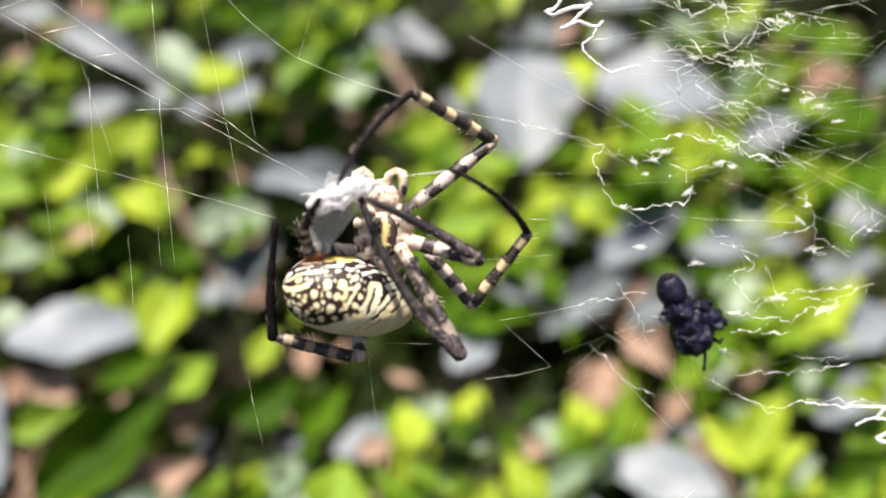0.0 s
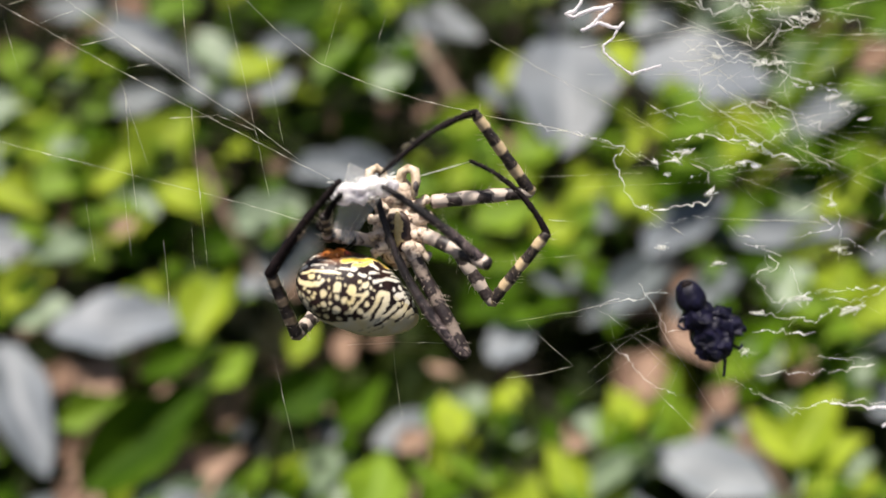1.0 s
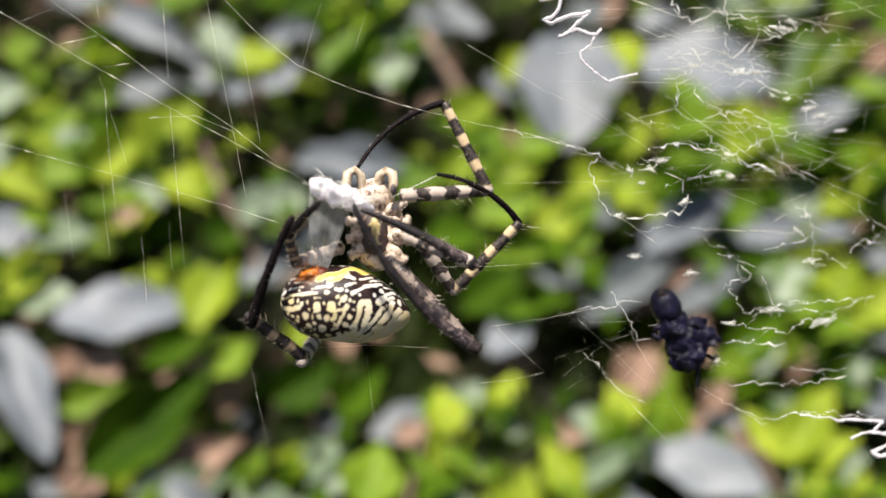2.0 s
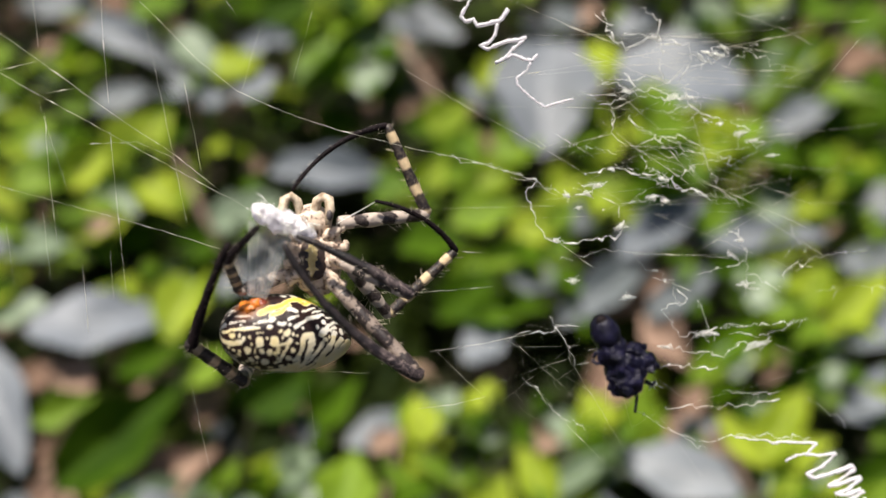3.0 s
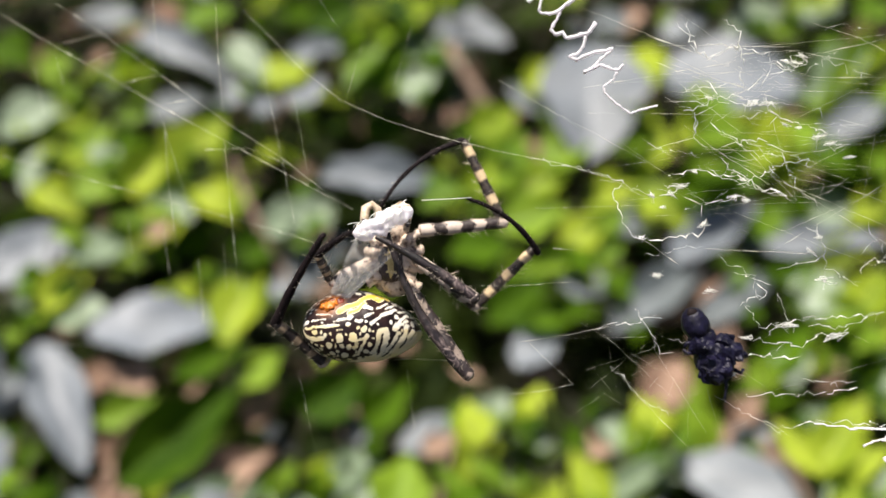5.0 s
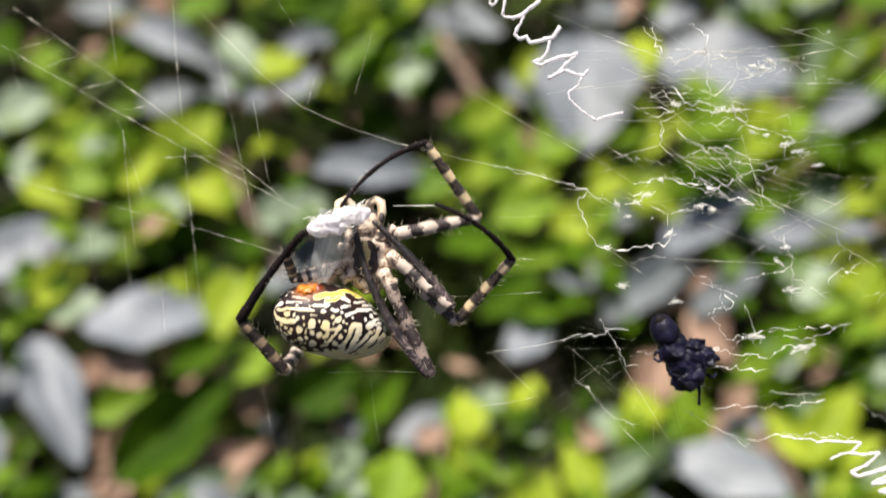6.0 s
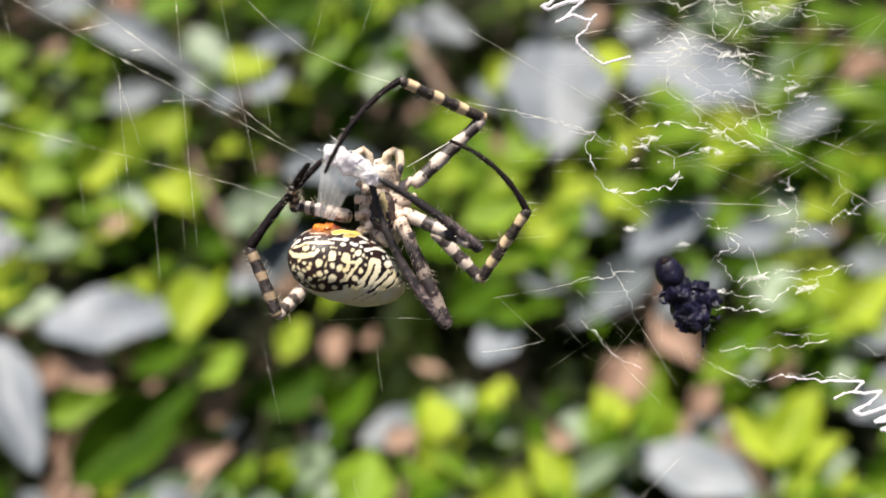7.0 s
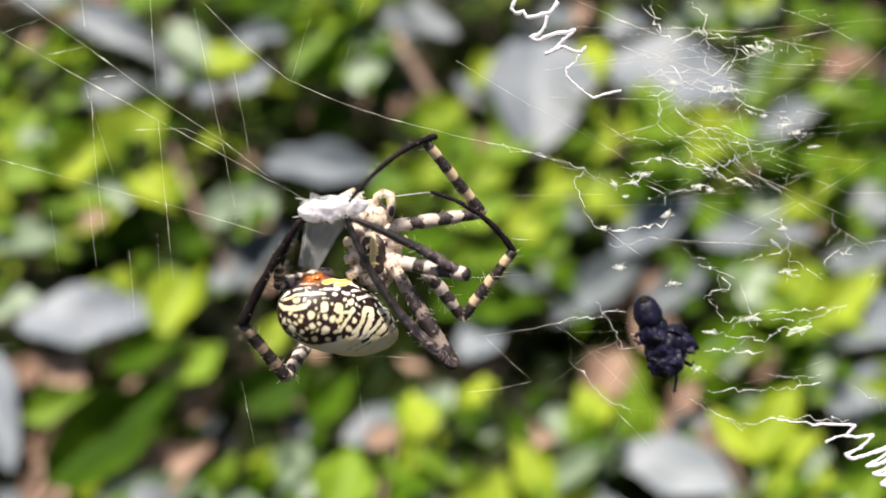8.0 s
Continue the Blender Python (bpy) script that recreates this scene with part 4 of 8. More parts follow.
def strand(shape, radius, *pts):
    """A thread through points given in millimetres on the web's sheet."""
    loose = shape is tangle
    off = WEB_RNG.uniform(-0.0008, 0.0008) if loose else 0.0
    step = 0.5 if loose else 0.9
    jit = 0.34 if loose else 0.05
    way = []
    for (x0, y0), (x1, y1) in zip(pts, pts[1:]):
        steps = max(1, int(math.hypot(x1 - x0, y1 - y0) / step))
        sag = WEB_RNG.uniform(-0.5, 0.5) if loose else 0.0
        for k in range(steps):
            q = k / steps
            way.append((x0 + (x1 - x0) * q, y0 + (y1 - y0) * q + sag * q * (1 - q)))
    way.append(pts[-1])
    out = []
    for i, (x, y) in enumerate(way):
        j = jit if 0 < i < len(way) - 1 else 0.0
        x, y = x + WEB_RNG.uniform(-j, j), y + WEB_RNG.uniform(-j, j)
        out.append((x * MM, y * MM, web_depth(x * MM) + off + WEB_RNG.uniform(-j, j) * MM))
    thick = radius * MM * (0.77 if loose else 0.64)
    radii = [thick * (WEB_RNG.uniform(0.35, 1.3) if loose else WEB_RNG.uniform(0.25, 1.25)) for _ in out]
    radii = [r * (3.2 if WEB_RNG.random() < 0.09 else 1.0) for r in radii]
    radii[0] *= 0.4
    radii[-1] *= 0.4
    shape.tube(out, radii, 4)
    if loose:
        for p, q in zip(out, out[1:]):
            if WEB_RNG.random() < 0.09:
                d = Vector([WEB_RNG.uniform(-1, 1) for _ in range(3)]) * WEB_RNG.uniform(0.3, 1.3) * MM
                m = Vector(p).lerp(Vector(q), 0.5)
                shape.tube([m, m + d * 0.5 + Vector((0, 0.15 * MM, 0)), m + d], 0.014 * MM, 3, False)
            if WEB_RNG.random() < 0.05:
                shape.blob(Vector(p), [WEB_RNG.uniform(0.03, 0.16) * MM for _ in range(3)], 0.5, 2.0, 6, 4, WEB_RNG.random() * 9)


def zigzag(radius, *pts):
    """One stroke of the thick white band, on the web's sheet in millimetres."""
    stroke, out = Shape(), []
    for (x0, y0), (x1, y1) in zip(pts, pts[1:]):
        steps = max(1, int(math.hypot(x1 - x0, y1 - y0) / 0.22))
        out += [(x0 + (x1 - x0) * k / steps, y0 + (y1 - y0) * k / steps) for k in range(steps)]
    out.append(pts[-1])
    jit = 0.045
    way = [Vector((x + WEB_RNG.uniform(-jit, jit), y + WEB_RNG.uniform(-jit, jit), 1000 * web_depth(x * MM) + WEB_RNG.uniform(-jit, jit))) * MM for x, y in out]
    stroke.tube(way, [radius * MM * WEB_RNG.uniform(0.6, 1.1) for _ in way], 7)
    stroke.v = [p + noise.noise_vector(p * 6000.0) * 0.3 * radius * MM for p in stroke.v]
    part("zigzag_stroke", stroke, SILK, orb_web, "thick white zigzag silk")


def fleck(shape, size, p):
    """A knot of fluffy silk."""
    c = Vector((p[0] * MM, p[1] * MM, web_depth(p[0] * MM)))
    long, turn = WEB_RNG.uniform(1.4, 2.6), WEB_RNG.uniform(-0.6, 0.6)
    for _ in range(3):
        loop = []
        for _ in range(9):
            u, v = WEB_RNG.gauss(0, 0.62) * long, WEB_RNG.gauss(0, 0.5)
            loop.append(c + Vector((u * math.cos(turn) - v * math.sin(turn), u * math.sin(turn) + v * math.cos(turn), WEB_RNG.gauss(0, 0.3))) * size * 0.95 * MM)
        way = [a.lerp(b, q) for a, b in zip(loop, loop[1:]) for q in (0.1, 0.5, 0.9)]
        shape.tube(way, [WEB_RNG.uniform(0.012, 0.038) * MM for _ in way], 4)
    for _ in range(3):
        a = Vector((WEB_RNG.gauss(0, 1), WEB_RNG.gauss(0, 0.7), 0)) * size * MM * 1.7
        shape.tube([c, c + a * 0.5 + Vector((0, 0.12 * MM, 0)), c + a], 0.014 * MM, 3, False)


strand(lines, 0.045, (-68.1, 36.4), (-61.6, 32.5), (-42.4, 21.6), (-25.5, 12.5), (-14.5, 6.6))
strand(lines, 0.04, (-59.1, 37.4), (-54.8, 34.7), (-42.7, 26.2), (-31.9, 18.5), (-24.6, 13.8), (-18.9, 9.4))
strand(lines, 0.03, (-58.8, 31.2), (-52.1, 32.5))
strand(lines, 0.03, (-54.0, 28.4), (-49.0, 30.0))
strand(lines, 0.03, (-48.4, 25.2), (-42.9, 26.2))
strand(lines, 0.03, (-42.4, 22.0), (-37.6, 22.5))
strand(lines, 0.025, (-36.1, 15.3), (-29.6, 15.5), (-24.6, 13.3))
strand(lines, 0.035, (-68.1, 15.4), (-54.5, 11.7), (-34.4, 6.4), (-27.0, 4.4), (-18.4, 1.8))
strand(lines, 0.03, (-28.4, 30.8), (-24.8, 14.2), (-22.9, 5.0))
strand(lines, 0.03, (-34.4, 36.5), (-34.1, 30.6), (-33.3, 20.4))
strand(lines, 0.026, (-33.1, 17.0), (-32.3, 8.5), (-31.0, -4.0))
strand(lines, 0.028, (-23.2, 22.9), (-21.0, 11.5))
strand(lines, 0.03, (-43.9, 37.2), (-43.4, 32.6), (-42.9, 28.1))
strand(lines, 0.024, (-42.0, 19.5), (-41.4, 11.0), (-40.2, 1.5))
strand(lines, 0.03, (-62.4, 28.4), (-60.8, 20.7))
strand(lines, 0.02, (-59.3, 30.7), (-56.7, 21.7))
strand(lines, 0.02, (-42.9, 21.2), (-38.9, 9.3))
strand(lines, 0.02, (-47.6, 5.7), (-46.3, -2.9))
strand(lines, 0.02, (-42.4, 7.0), (-41.2, -2.4))
strand(lines, 0.02, (-36.9, 0.1), (-36.1, -9.1))
strand(lines, 0.02, (-33.2, 2.3), (-32.7, -4.5))
strand(lines, 0.02, (-22.5, -14.8), (-19.8, -27.2))
strand(lines, 0.02, (-7.5, -14.3), (-6.4, -22.9))
strand(lines, 0.035, (-30.4, 34.7), (-21.5, 25.6), (-16.4, 21.5), (-10.4, 18.7), (-3.5, 16.3), (6.0, 13.7), (12.2, 12.4), (20.1, 9.7))
strand(lines, 0.022, (-6.8, 31.0), (-9.3, 22.5))
strand(lines, 0.022, (-13.4, 29.2), (-15.8, 21.3))
strand(lines, 0.022, (4.6, 23.3), (9.5, 20.2), (14.9, 16.6))
strand(lines, 0.03, (-13.4, -13.6), (-6.8, -13.2), (0.4, -13.3))
strand(lines, 0.035, (6.0, -17.4), (10.1, -16.9), (13.9, -15.9))
strand(lines, 0.022, (13.9, -15.9), (10.8, -13.1), (8.1, -10.4))
strand(lines, 0.03, (7.4, -10.6), (14.2, -9.4), (20.1, -8.0))
strand(lines, 0.025, (11.2, 1.5), (14.5, 1.2))
strand(lines, 0.025, (-0.3, -3.5), (8.1, -3.3), (14.9, -2.7))
strand(lines, 0.02, (23.4, -10.7), (26.6, -16.0), (29.7, -21.3))
strand(lines, 0.02, (18.8, -13.6), (23.4, -18.9), (27.8, -23.4))
strand(lines, 0.02, (-62.7, -12.3), (-52.1, -12.5))
strand(lines, 0.02, (-16.4, 30.9), (-19.5, 35.5))
strand(tangle, 0.05, (26.6, 29.6), (27.8, 27.8), (28.8, 27.8))
strand(tangle, 0.06, (28.2, 26.8), (28.8, 25.8), (30.4, 25.4), (33.5, 26.2))
strand(tangle, 0.04, (29.7, 26.4), (31.6, 26.6), (33.5, 26.4))
strand(tangle, 0.05, (30.0, 24.7), (32.2, 25.6), (33.5, 26.0))
strand(lines, 0.03, (33.5, 26.2), (39.8, 25.8))
strand(lines, 0.03, (33.8, 25.2), (40.1, 25.4))
strand(lines, 0.03, (22.7, 28.2), (28.5, 25.8))
strand(tangle, 0.06, (35.9, 24.4), (37.7, 24.0), (38.9, 23.3), (40.1, 23.0))
strand(tangle, 0.06, (38.6, 24.4), (40.1, 23.7), (41.2, 24.0), (41.3, 24.8))
strand(tangle, 0.07, (33.8, 23.9), (34.1, 22.2), (34.7, 20.8), (35.6, 21.5), (36.8, 22.7))
strand(tangle, 0.04, (36.8, 22.4), (39.5, 23.2))
strand(lines, 0.035, (40.1, 25.2), (47.2, 23.5))
strand(lines, 0.03, (39.8, 22.9), (41.9, 22.0), (50.0, 21.6))
strand(lines, 0.025, (40.7, 24.5), (50.0, 26.2))
strand(lines, 0.03, (41.9, 28.6), (47.2, 26.4), (50.4, 24.4))
strand(tangle, 0.06, (34.1, 19.9), (35.3, 19.2), (37.1, 19.2), (38.9, 18.7))
strand(tangle, 0.05, (34.4, 18.2), (35.0, 19.5))
strand(lines, 0.02, (26.6, 22.2), (41.3, 21.0))
strand(lines, 0.02, (27.2, 21.4), (40.1, 20.9))
strand(lines, 0.02, (25.6, 23.1), (35.9, 23.0))
strand(lines, 0.03, (24.7, 19.7), (27.8, 19.7), (34.1, 20.5))
strand(lines, 0.02, (26.6, 20.5), (35.9, 19.8))
strand(tangle, 0.05, (28.8, 18.4), (28.5, 16.1), (29.0, 15.1), (30.4, 14.0))
strand(lines, 0.03, (28.5, 15.1), (27.2, 14.8), (22.7, 13.6))
strand(lines, 0.02, (22.1, 15.3), (26.6, 12.3))
strand(tangle, 0.04, (30.4, 17.4), (30.7, 16.0), (34.1, 14.6), (37.1, 12.9), (38.9, 11.7))
strand(lines, 0.03, (30.4, 14.0), (37.1, 9.1))
strand(lines, 0.03, (29.4, 13.7), (36.8, 13.2), (41.3, 12.9))
strand(lines, 0.02, (27.2, 16.8), (31.6, 13.0), (36.5, 11.2))
strand(tangle, 0.05, (25.6, 10.5), (27.8, 10.9), (30.0, 11.1), (34.1, 10.0), (36.5, 8.3), (38.9, 7.9))
strand(tangle, 0.04, (30.0, 11.1), (33.5, 9.3), (37.1, 8.3), (40.1, 7.2))
strand(tangle, 0.05, (37.1, 10.6), (37.9, 11.5), (40.1, 11.7), (41.3, 12.1), (41.8, 11.1))
strand(lines, 0.03, (40.1, 11.7), (45.5, 9.7))
strand(lines, 0.03, (36.8, 7.9), (41.9, 7.5), (43.7, 8.1), (46.1, 10.0))
strand(lines, 0.025, (39.5, 9.9), (43.1, 9.1), (42.5, 6.5))
strand(lines, 0.02, (34.1, 13.9), (40.1, 7.2))
strand(tangle, 0.07, (24.3, 8.0), (25.6, 8.3), (26.6, 9.1), (27.3, 8.9))
strand(tangle, 0.05, (24.7, 9.5), (26.3, 9.1))
strand(tangle, 0.05, (23.1, 8.7), (23.4, 7.8), (23.7, 7.0))
strand(lines, 0.03, (27.2, 7.8), (29.4, 6.7))
strand(tangle, 0.05, (29.4, 6.7), (31.7, 7.4), (33.0, 7.9))
strand(tangle, 0.04, (32.8, 8.0), (34.4, 7.5), (34.1, 6.8))
strand(tangle, 0.06, (29.4, 6.7), (29.4, 5.3))
strand(tangle, 0.06, (29.7, 5.1), (29.2, 3.1), (26.6, 2.8), (22.2, 2.6), (20.8, 3.1), (20.0, 4.8), (19.4, 6.5), (18.8, 8.3), (19.8, 9.6))
strand(tangle, 0.05, (29.0, 4.6), (30.4, 4.3))
strand(lines, 0.03, (16.9, 10.2), (19.8, 9.6))
strand(lines, 0.02, (19.8, 9.3), (23.4, 7.5))
strand(lines, 0.03, (29.7, 1.4), (42.5, 0.6))
strand(lines, 0.025, (31.0, 1.1), (40.1, 1.0))
strand(lines, 0.02, (22.1, 2.8), (26.6, -0.6))
strand(tangle, 0.04, (41.3, 4.0), (42.4, 2.7))
strand(tangle, 0.05, (43.7, 14.0), (44.3, 13.1), (46.1, 13.8))
strand(lines, 0.02, (46.1, 13.6), (40.1, 10.5))
strand(lines, 0.02, (23.4, 18.3), (32.2, 17.8))
strand(lines, 0.02, (24.0, 24.7), (29.7, 22.1))
strand(lines, 0.02, (25.3, 25.6), (30.4, 22.7))
strand(lines, 0.02, (44.9, 16.8), (48.1, 15.8))
strand(tangle, 0.03, (41.9, 18.2), (42.8, 17.9), (43.1, 17.0))
fleck(tangle, 0.5, (39.8, 23.9))
fleck(tangle, 0.4, (40.7, 24.7))
fleck(tangle, 0.4, (35.3, 19.3))
fleck(tangle, 0.4, (36.8, 19.0))
fleck(tangle, 0.3, (33.5, 25.9))
fleck(tangle, 0.3, (30.4, 20.0))
fleck(tangle, 0.4, (25.6, 8.3))
fleck(tangle, 0.4, (26.9, 9.2))
fleck(tangle, 0.35, (23.4, 8.0))
fleck(tangle, 0.3, (28.5, 10.9))
fleck(tangle, 0.3, (33.0, 7.7))
fleck(tangle, 0.25, (34.4, 7.3))
fleck(tangle, 0.3, (22.2, 2.8))
fleck(tangle, 0.35, (29.4, 4.4))
fleck(tangle, 0.5, (42.4, 14.7))
fleck(tangle, 0.35, (44.0, 13.9))
fleck(tangle, 0.25, (45.9, 12.2))
fleck(tangle, 0.35, (41.6, 1.0))
fleck(tangle, 0.25, (42.5, 2.7))
fleck(tangle, 0.3, (34.1, 9.8))
fleck(tangle, 0.25, (38.9, 16.4))
fleck(tangle, 0.3, (40.4, 16.0))
fleck(tangle, 0.25, (24.7, 6.5))
strand(tangle, 0.03, (8.1, 13.2), (13.4, 11.8), (19.9, 9.8), (22.6, 8.1))
strand(tangle, 0.04, (33.0, -1.7), (34.1, -1.7), (37.3, -3.1))
strand(tangle, 0.05, (34.1, -5.2), (36.6, -4.6), (37.1, -4.2), (35.9, -2.9))
strand(tangle, 0.035, (34.1, -5.6), (35.9, -8.2), (39.7, -7.8))
strand(tangle, 0.05, (33.7, -9.4), (36.6, -9.9), (40.3, -10.8), (41.5, -10.2), (43.2, -8.8), (45.4, -9.2))
strand(tangle, 0.04, (33.4, -11.7), (37.3, -11.6), (40.1, -11.6))
strand(tangle, 0.035, (34.4, -16.5), (44.6, -16.0), (46.9, -15.3))
strand(tangle, 0.035, (40.8, -14.6), (44.2, -14.8), (46.9, -14.4))
strand(tangle, 0.05, (43.5, -19.4), (46.9, -19.5), (49.9, -19.5))
strand(tangle, 0.035, (16.6, -8.6), (18.2, -8.1), (21.6, -7.7), (24.6, -7.3))
strand(tangle, 0.03, (18.2, -13.3), (21.6, -16.8), (25.3, -19.4))
strand(tangle, 0.03, (21.2, -6.1), (24.6, -12.0), (25.7, -11.5))
strand(tangle, 0.03, (34.8, -19.0), (38.7, -21.1))
strand(tangle, 0.03, (30.8, -16.8), (37.3, -20.4), (43.5, -19.4))
strand(tangle, 0.03, (38.0, -1.3), (41.5, -0.2), (43.2, 0.6))
strand(tangle, 0.03, (39.7, -7.4), (43.5, -7.0), (49.9, -6.3))
strand(tangle, 0.03, (41.5, -8.1), (45.6, -8.4), (49.9, -6.1))
strand(tangle, 0.04, (46.9, -1.7), (47.3, -0.0), (47.9, 0.3), (49.9, -0.4))
strand(tangle, 0.03, (42.2, 4.0), (43.2, -0.9), (46.6, -3.2))
fleck(tangle, 0.4, (24.0, -2.0))
fleck(tangle, 0.4, (30.3, -3.8))
fleck(tangle, 0.45, (43.2, -2.4))
fleck(tangle, 0.4, (38.9, -7.9))
fleck(tangle, 0.6, (44.3, -9.2))
fleck(tangle, 0.5, (33.0, -14.1))
fleck(tangle, 0.3, (39.7, -8.0))
fleck(tangle, 0.35, (34.6, -9.6))
zigzag(0.2, (3.9, 38.8), (6.7, 37.5), (4.6, 36.6), (7.4, 35.7), (8.3, 33.7))
zigzag(0.22, (8.1, 33.6), (8.5, 33.3), (8.9, 33.4), (9.3, 34.6))
zigzag(0.2, (10.3, 34.9), (10.0, 33.3), (9.7, 32.0), (10.1, 31.7), (11.0, 31.5))
zigzag(0.28, (11.0, 31.5), (12.1, 31.8), (13.3, 32.7), (14.4, 33.5))
zigzag(0.24, (12.6, 32.2), (11.9, 30.7), (11.2, 29.5), (11.8, 28.8))
zigzag(0.3, (11.8, 28.8), (12.7, 29.1), (13.1, 28.3), (14.5, 28.5), (15.9, 28.8), (16.8, 30.1))
zigzag(0.24, (15.5, 28.4), (15.2, 27.1), (14.5, 26.2), (13.5, 25.9), (14.4, 25.4))
zigzag(0.26, (14.4, 25.4), (15.4, 25.9), (16.6, 26.3), (18.0, 26.4), (18.9, 26.7))
zigzag(0.22, (18.6, 26.4), (17.5, 25.5), (16.4, 24.4), (15.2, 23.8), (16.1, 24.1), (17.3, 24.7))
strand(tangle, 0.06, (31.7, 29.6), (33.5, 28.4), (34.0, 26.2), (34.2, 23.8))
strand(tangle, 0.05, (27.7, 29.5), (28.3, 26.8), (29.9, 25.0))
strand(tangle, 0.05, (36.8, 24.0), (39.5, 22.8), (41.0, 23.6))
strand(tangle, 0.05, (34.2, 25.9), (37.3, 24.9), (37.0, 23.8))
strand(tangle, 0.05, (35.7, 20.8), (36.6, 21.9), (37.0, 23.8))
strand(tangle, 0.04, (27.3, 21.4), (30.5, 20.2), (34.8, 19.7))
strand(tangle, 0.05, (27.0, 18.4), (29.9, 18.9), (30.8, 20.6), (29.7, 22.1))
strand(tangle, 0.05, (28.6, 17.8), (28.9, 15.6))
strand(tangle, 0.04, (34.2, 17.1), (36.6, 18.0), (39.7, 16.6))
strand(tangle, 0.04, (30.5, 13.6), (36.0, 14.7), (40.9, 12.0))
strand(tangle, 0.05, (33.6, 9.2), (37.9, 11.1))
strand(tangle, 0.04, (27.2, 20.8), (28.8, 21.6), (31.0, 21.2), (32.5, 21.8))
strand(tangle, 0.04, (27.8, 19.5), (31.6, 19.6), (34.1, 18.9), (36.5, 19.3), (39.8, 18.5))
strand(tangle, 0.04, (42.5, 6.5), (40.1, 9.2), (39.2, 11.7))
strand(tangle, 0.04, (31.6, 12.7), (34.1, 10.3), (35.9, 8.6))
strand(lines, 0.022, (25.9, 24.3), (41.3, 18.3))
strand(lines, 0.022, (27.8, 17.5), (42.5, 24.7))
strand(lines, 0.02, (30.4, 16.0), (43.7, 11.1))
strand(lines, 0.02, (36.5, 20.4), (40.1, 7.2))
strand(lines, 0.02, (26.6, 22.1), (34.1, 15.3))
strand(lines, 0.022, (33.5, 11.8), (50.0, 3.9))
zigzag(0.22, (17.3, 24.7), (18.6, 24.1), (19.5, 23.9), (20.1, 24.6))
zigzag(0.15, (19.3, 23.7), (18.9, 22.8), (17.7, 21.9), (17.8, 21.2), (19.1, 19.8), (20.9, 18.4))
zigzag(0.16, (20.9, 18.4), (22.2, 18.8), (24.2, 19.3))
zigzag(0.1, (42.0, -19.8), (43.0, -19.7), (43.4, -20.0), (45.2, -19.9), (45.8, -20.3))
zigzag(0.17, (45.8, -20.3), (47.0, -20.1), (48.8, -20.1), (50.6, -20.1))
zigzag(0.14, (50.6, -20.2), (49.5, -21.3), (48.4, -21.6), (47.3, -22.3))
zigzag(0.18, (49.2, -21.4), (50.7, -21.5), (52.5, -21.2))
zigzag(0.18, (52.5, -21.2), (51.9, -22.0), (51.1, -22.8), (49.5, -23.6))
zigzag(0.24, (49.5, -23.6), (50.2, -24.1), (51.5, -23.7), (53.1, -23.0), (54.3, -22.5))
zigzag(0.2, (54.3, -22.6), (54.5, -22.9), (52.9, -24.2), (51.7, -24.9))
zigzag(0.24, (51.7, -24.9), (52.9, -24.7), (53.9, -24.2), (55.1, -23.7))
zigzag(0.22, (55.1, -23.9), (53.9, -25.1), (52.5, -25.8))
zigzag(0.24, (52.5, -25.8), (53.5, -25.9), (55.1, -25.1))
zigzag(0.24, (55.5, -25.3), (54.3, -26.2), (53.3, -26.9))
zigzag(0.26, (53.3, -26.9), (54.3, -27.1), (55.7, -26.2))
zigzag(0.24, (55.9, -26.6), (54.9, -27.6), (54.1, -28.1))
zigzag(0.26, (54.1, -28.1), (55.1, -28.8), (56.5, -27.9))
zigzag(0.24, (56.7, -28.3), (55.3, -29.3), (54.9, -29.6))
zigzag(0.24, (54.9, -29.6), (56.1, -30.1), (57.7, -29.2))
strand(lines, 0.02, (8.4, 20.8), (17.0, 15.8), (24.8, 11.0))
strand(lines, 0.022, (9.0, 6.6), (22.2, 6.8))

for n_, x0_, x1_, y0_, y1_ in ((7, 24, 46, 16, 29), (7, 20, 50, 2, 18), (10, 18, 54, -18, 4)):
    for _ in range(n_):
        x_, y_ = WEB_RNG.uniform(x0_, x1_), WEB_RNG.uniform(y0_, y1_)
        l_, a_ = WEB_RNG.uniform(2, 8), WEB_RNG.choice((-0.6, -0.2, 0.1, 0.6, 1.3)) + WEB_RNG.uniform(-0.2, 0.2)
        strand(tangle, WEB_RNG.uniform(0.011, 0.024), (x_, y_), (x_ + l_ * 0.45, y_ + l_ * 0.45 * math.sin(a_) + WEB_RNG.uniform(-0.4, 0.4)), (x_ + l_ * math.cos(a_), y_ + l_ * math.sin(a_)))
    for _ in range(n_ // 2):
        x_, y_ = WEB_RNG.uniform(x0_, x1_), WEB_RNG.uniform(y0_, y1_)
        l_, a_ = WEB_RNG.uniform(4, 13), WEB_RNG.choice((-0.7, -0.35, 0.0, 0.15, 0.5, 1.2)) + WEB_RNG.uniform(-0.2, 0.2)
        dx_, dy_ = l_ * math.cos(a_), l_ * math.sin(a_)
        strand(lines, WEB_RNG.uniform(0.006, 0.010), (x_ - dx_, y_ - dy_), (x_, y_ + WEB_RNG.uniform(-0.3, 0.3)), (x_ + dx_, y_ + dy_))
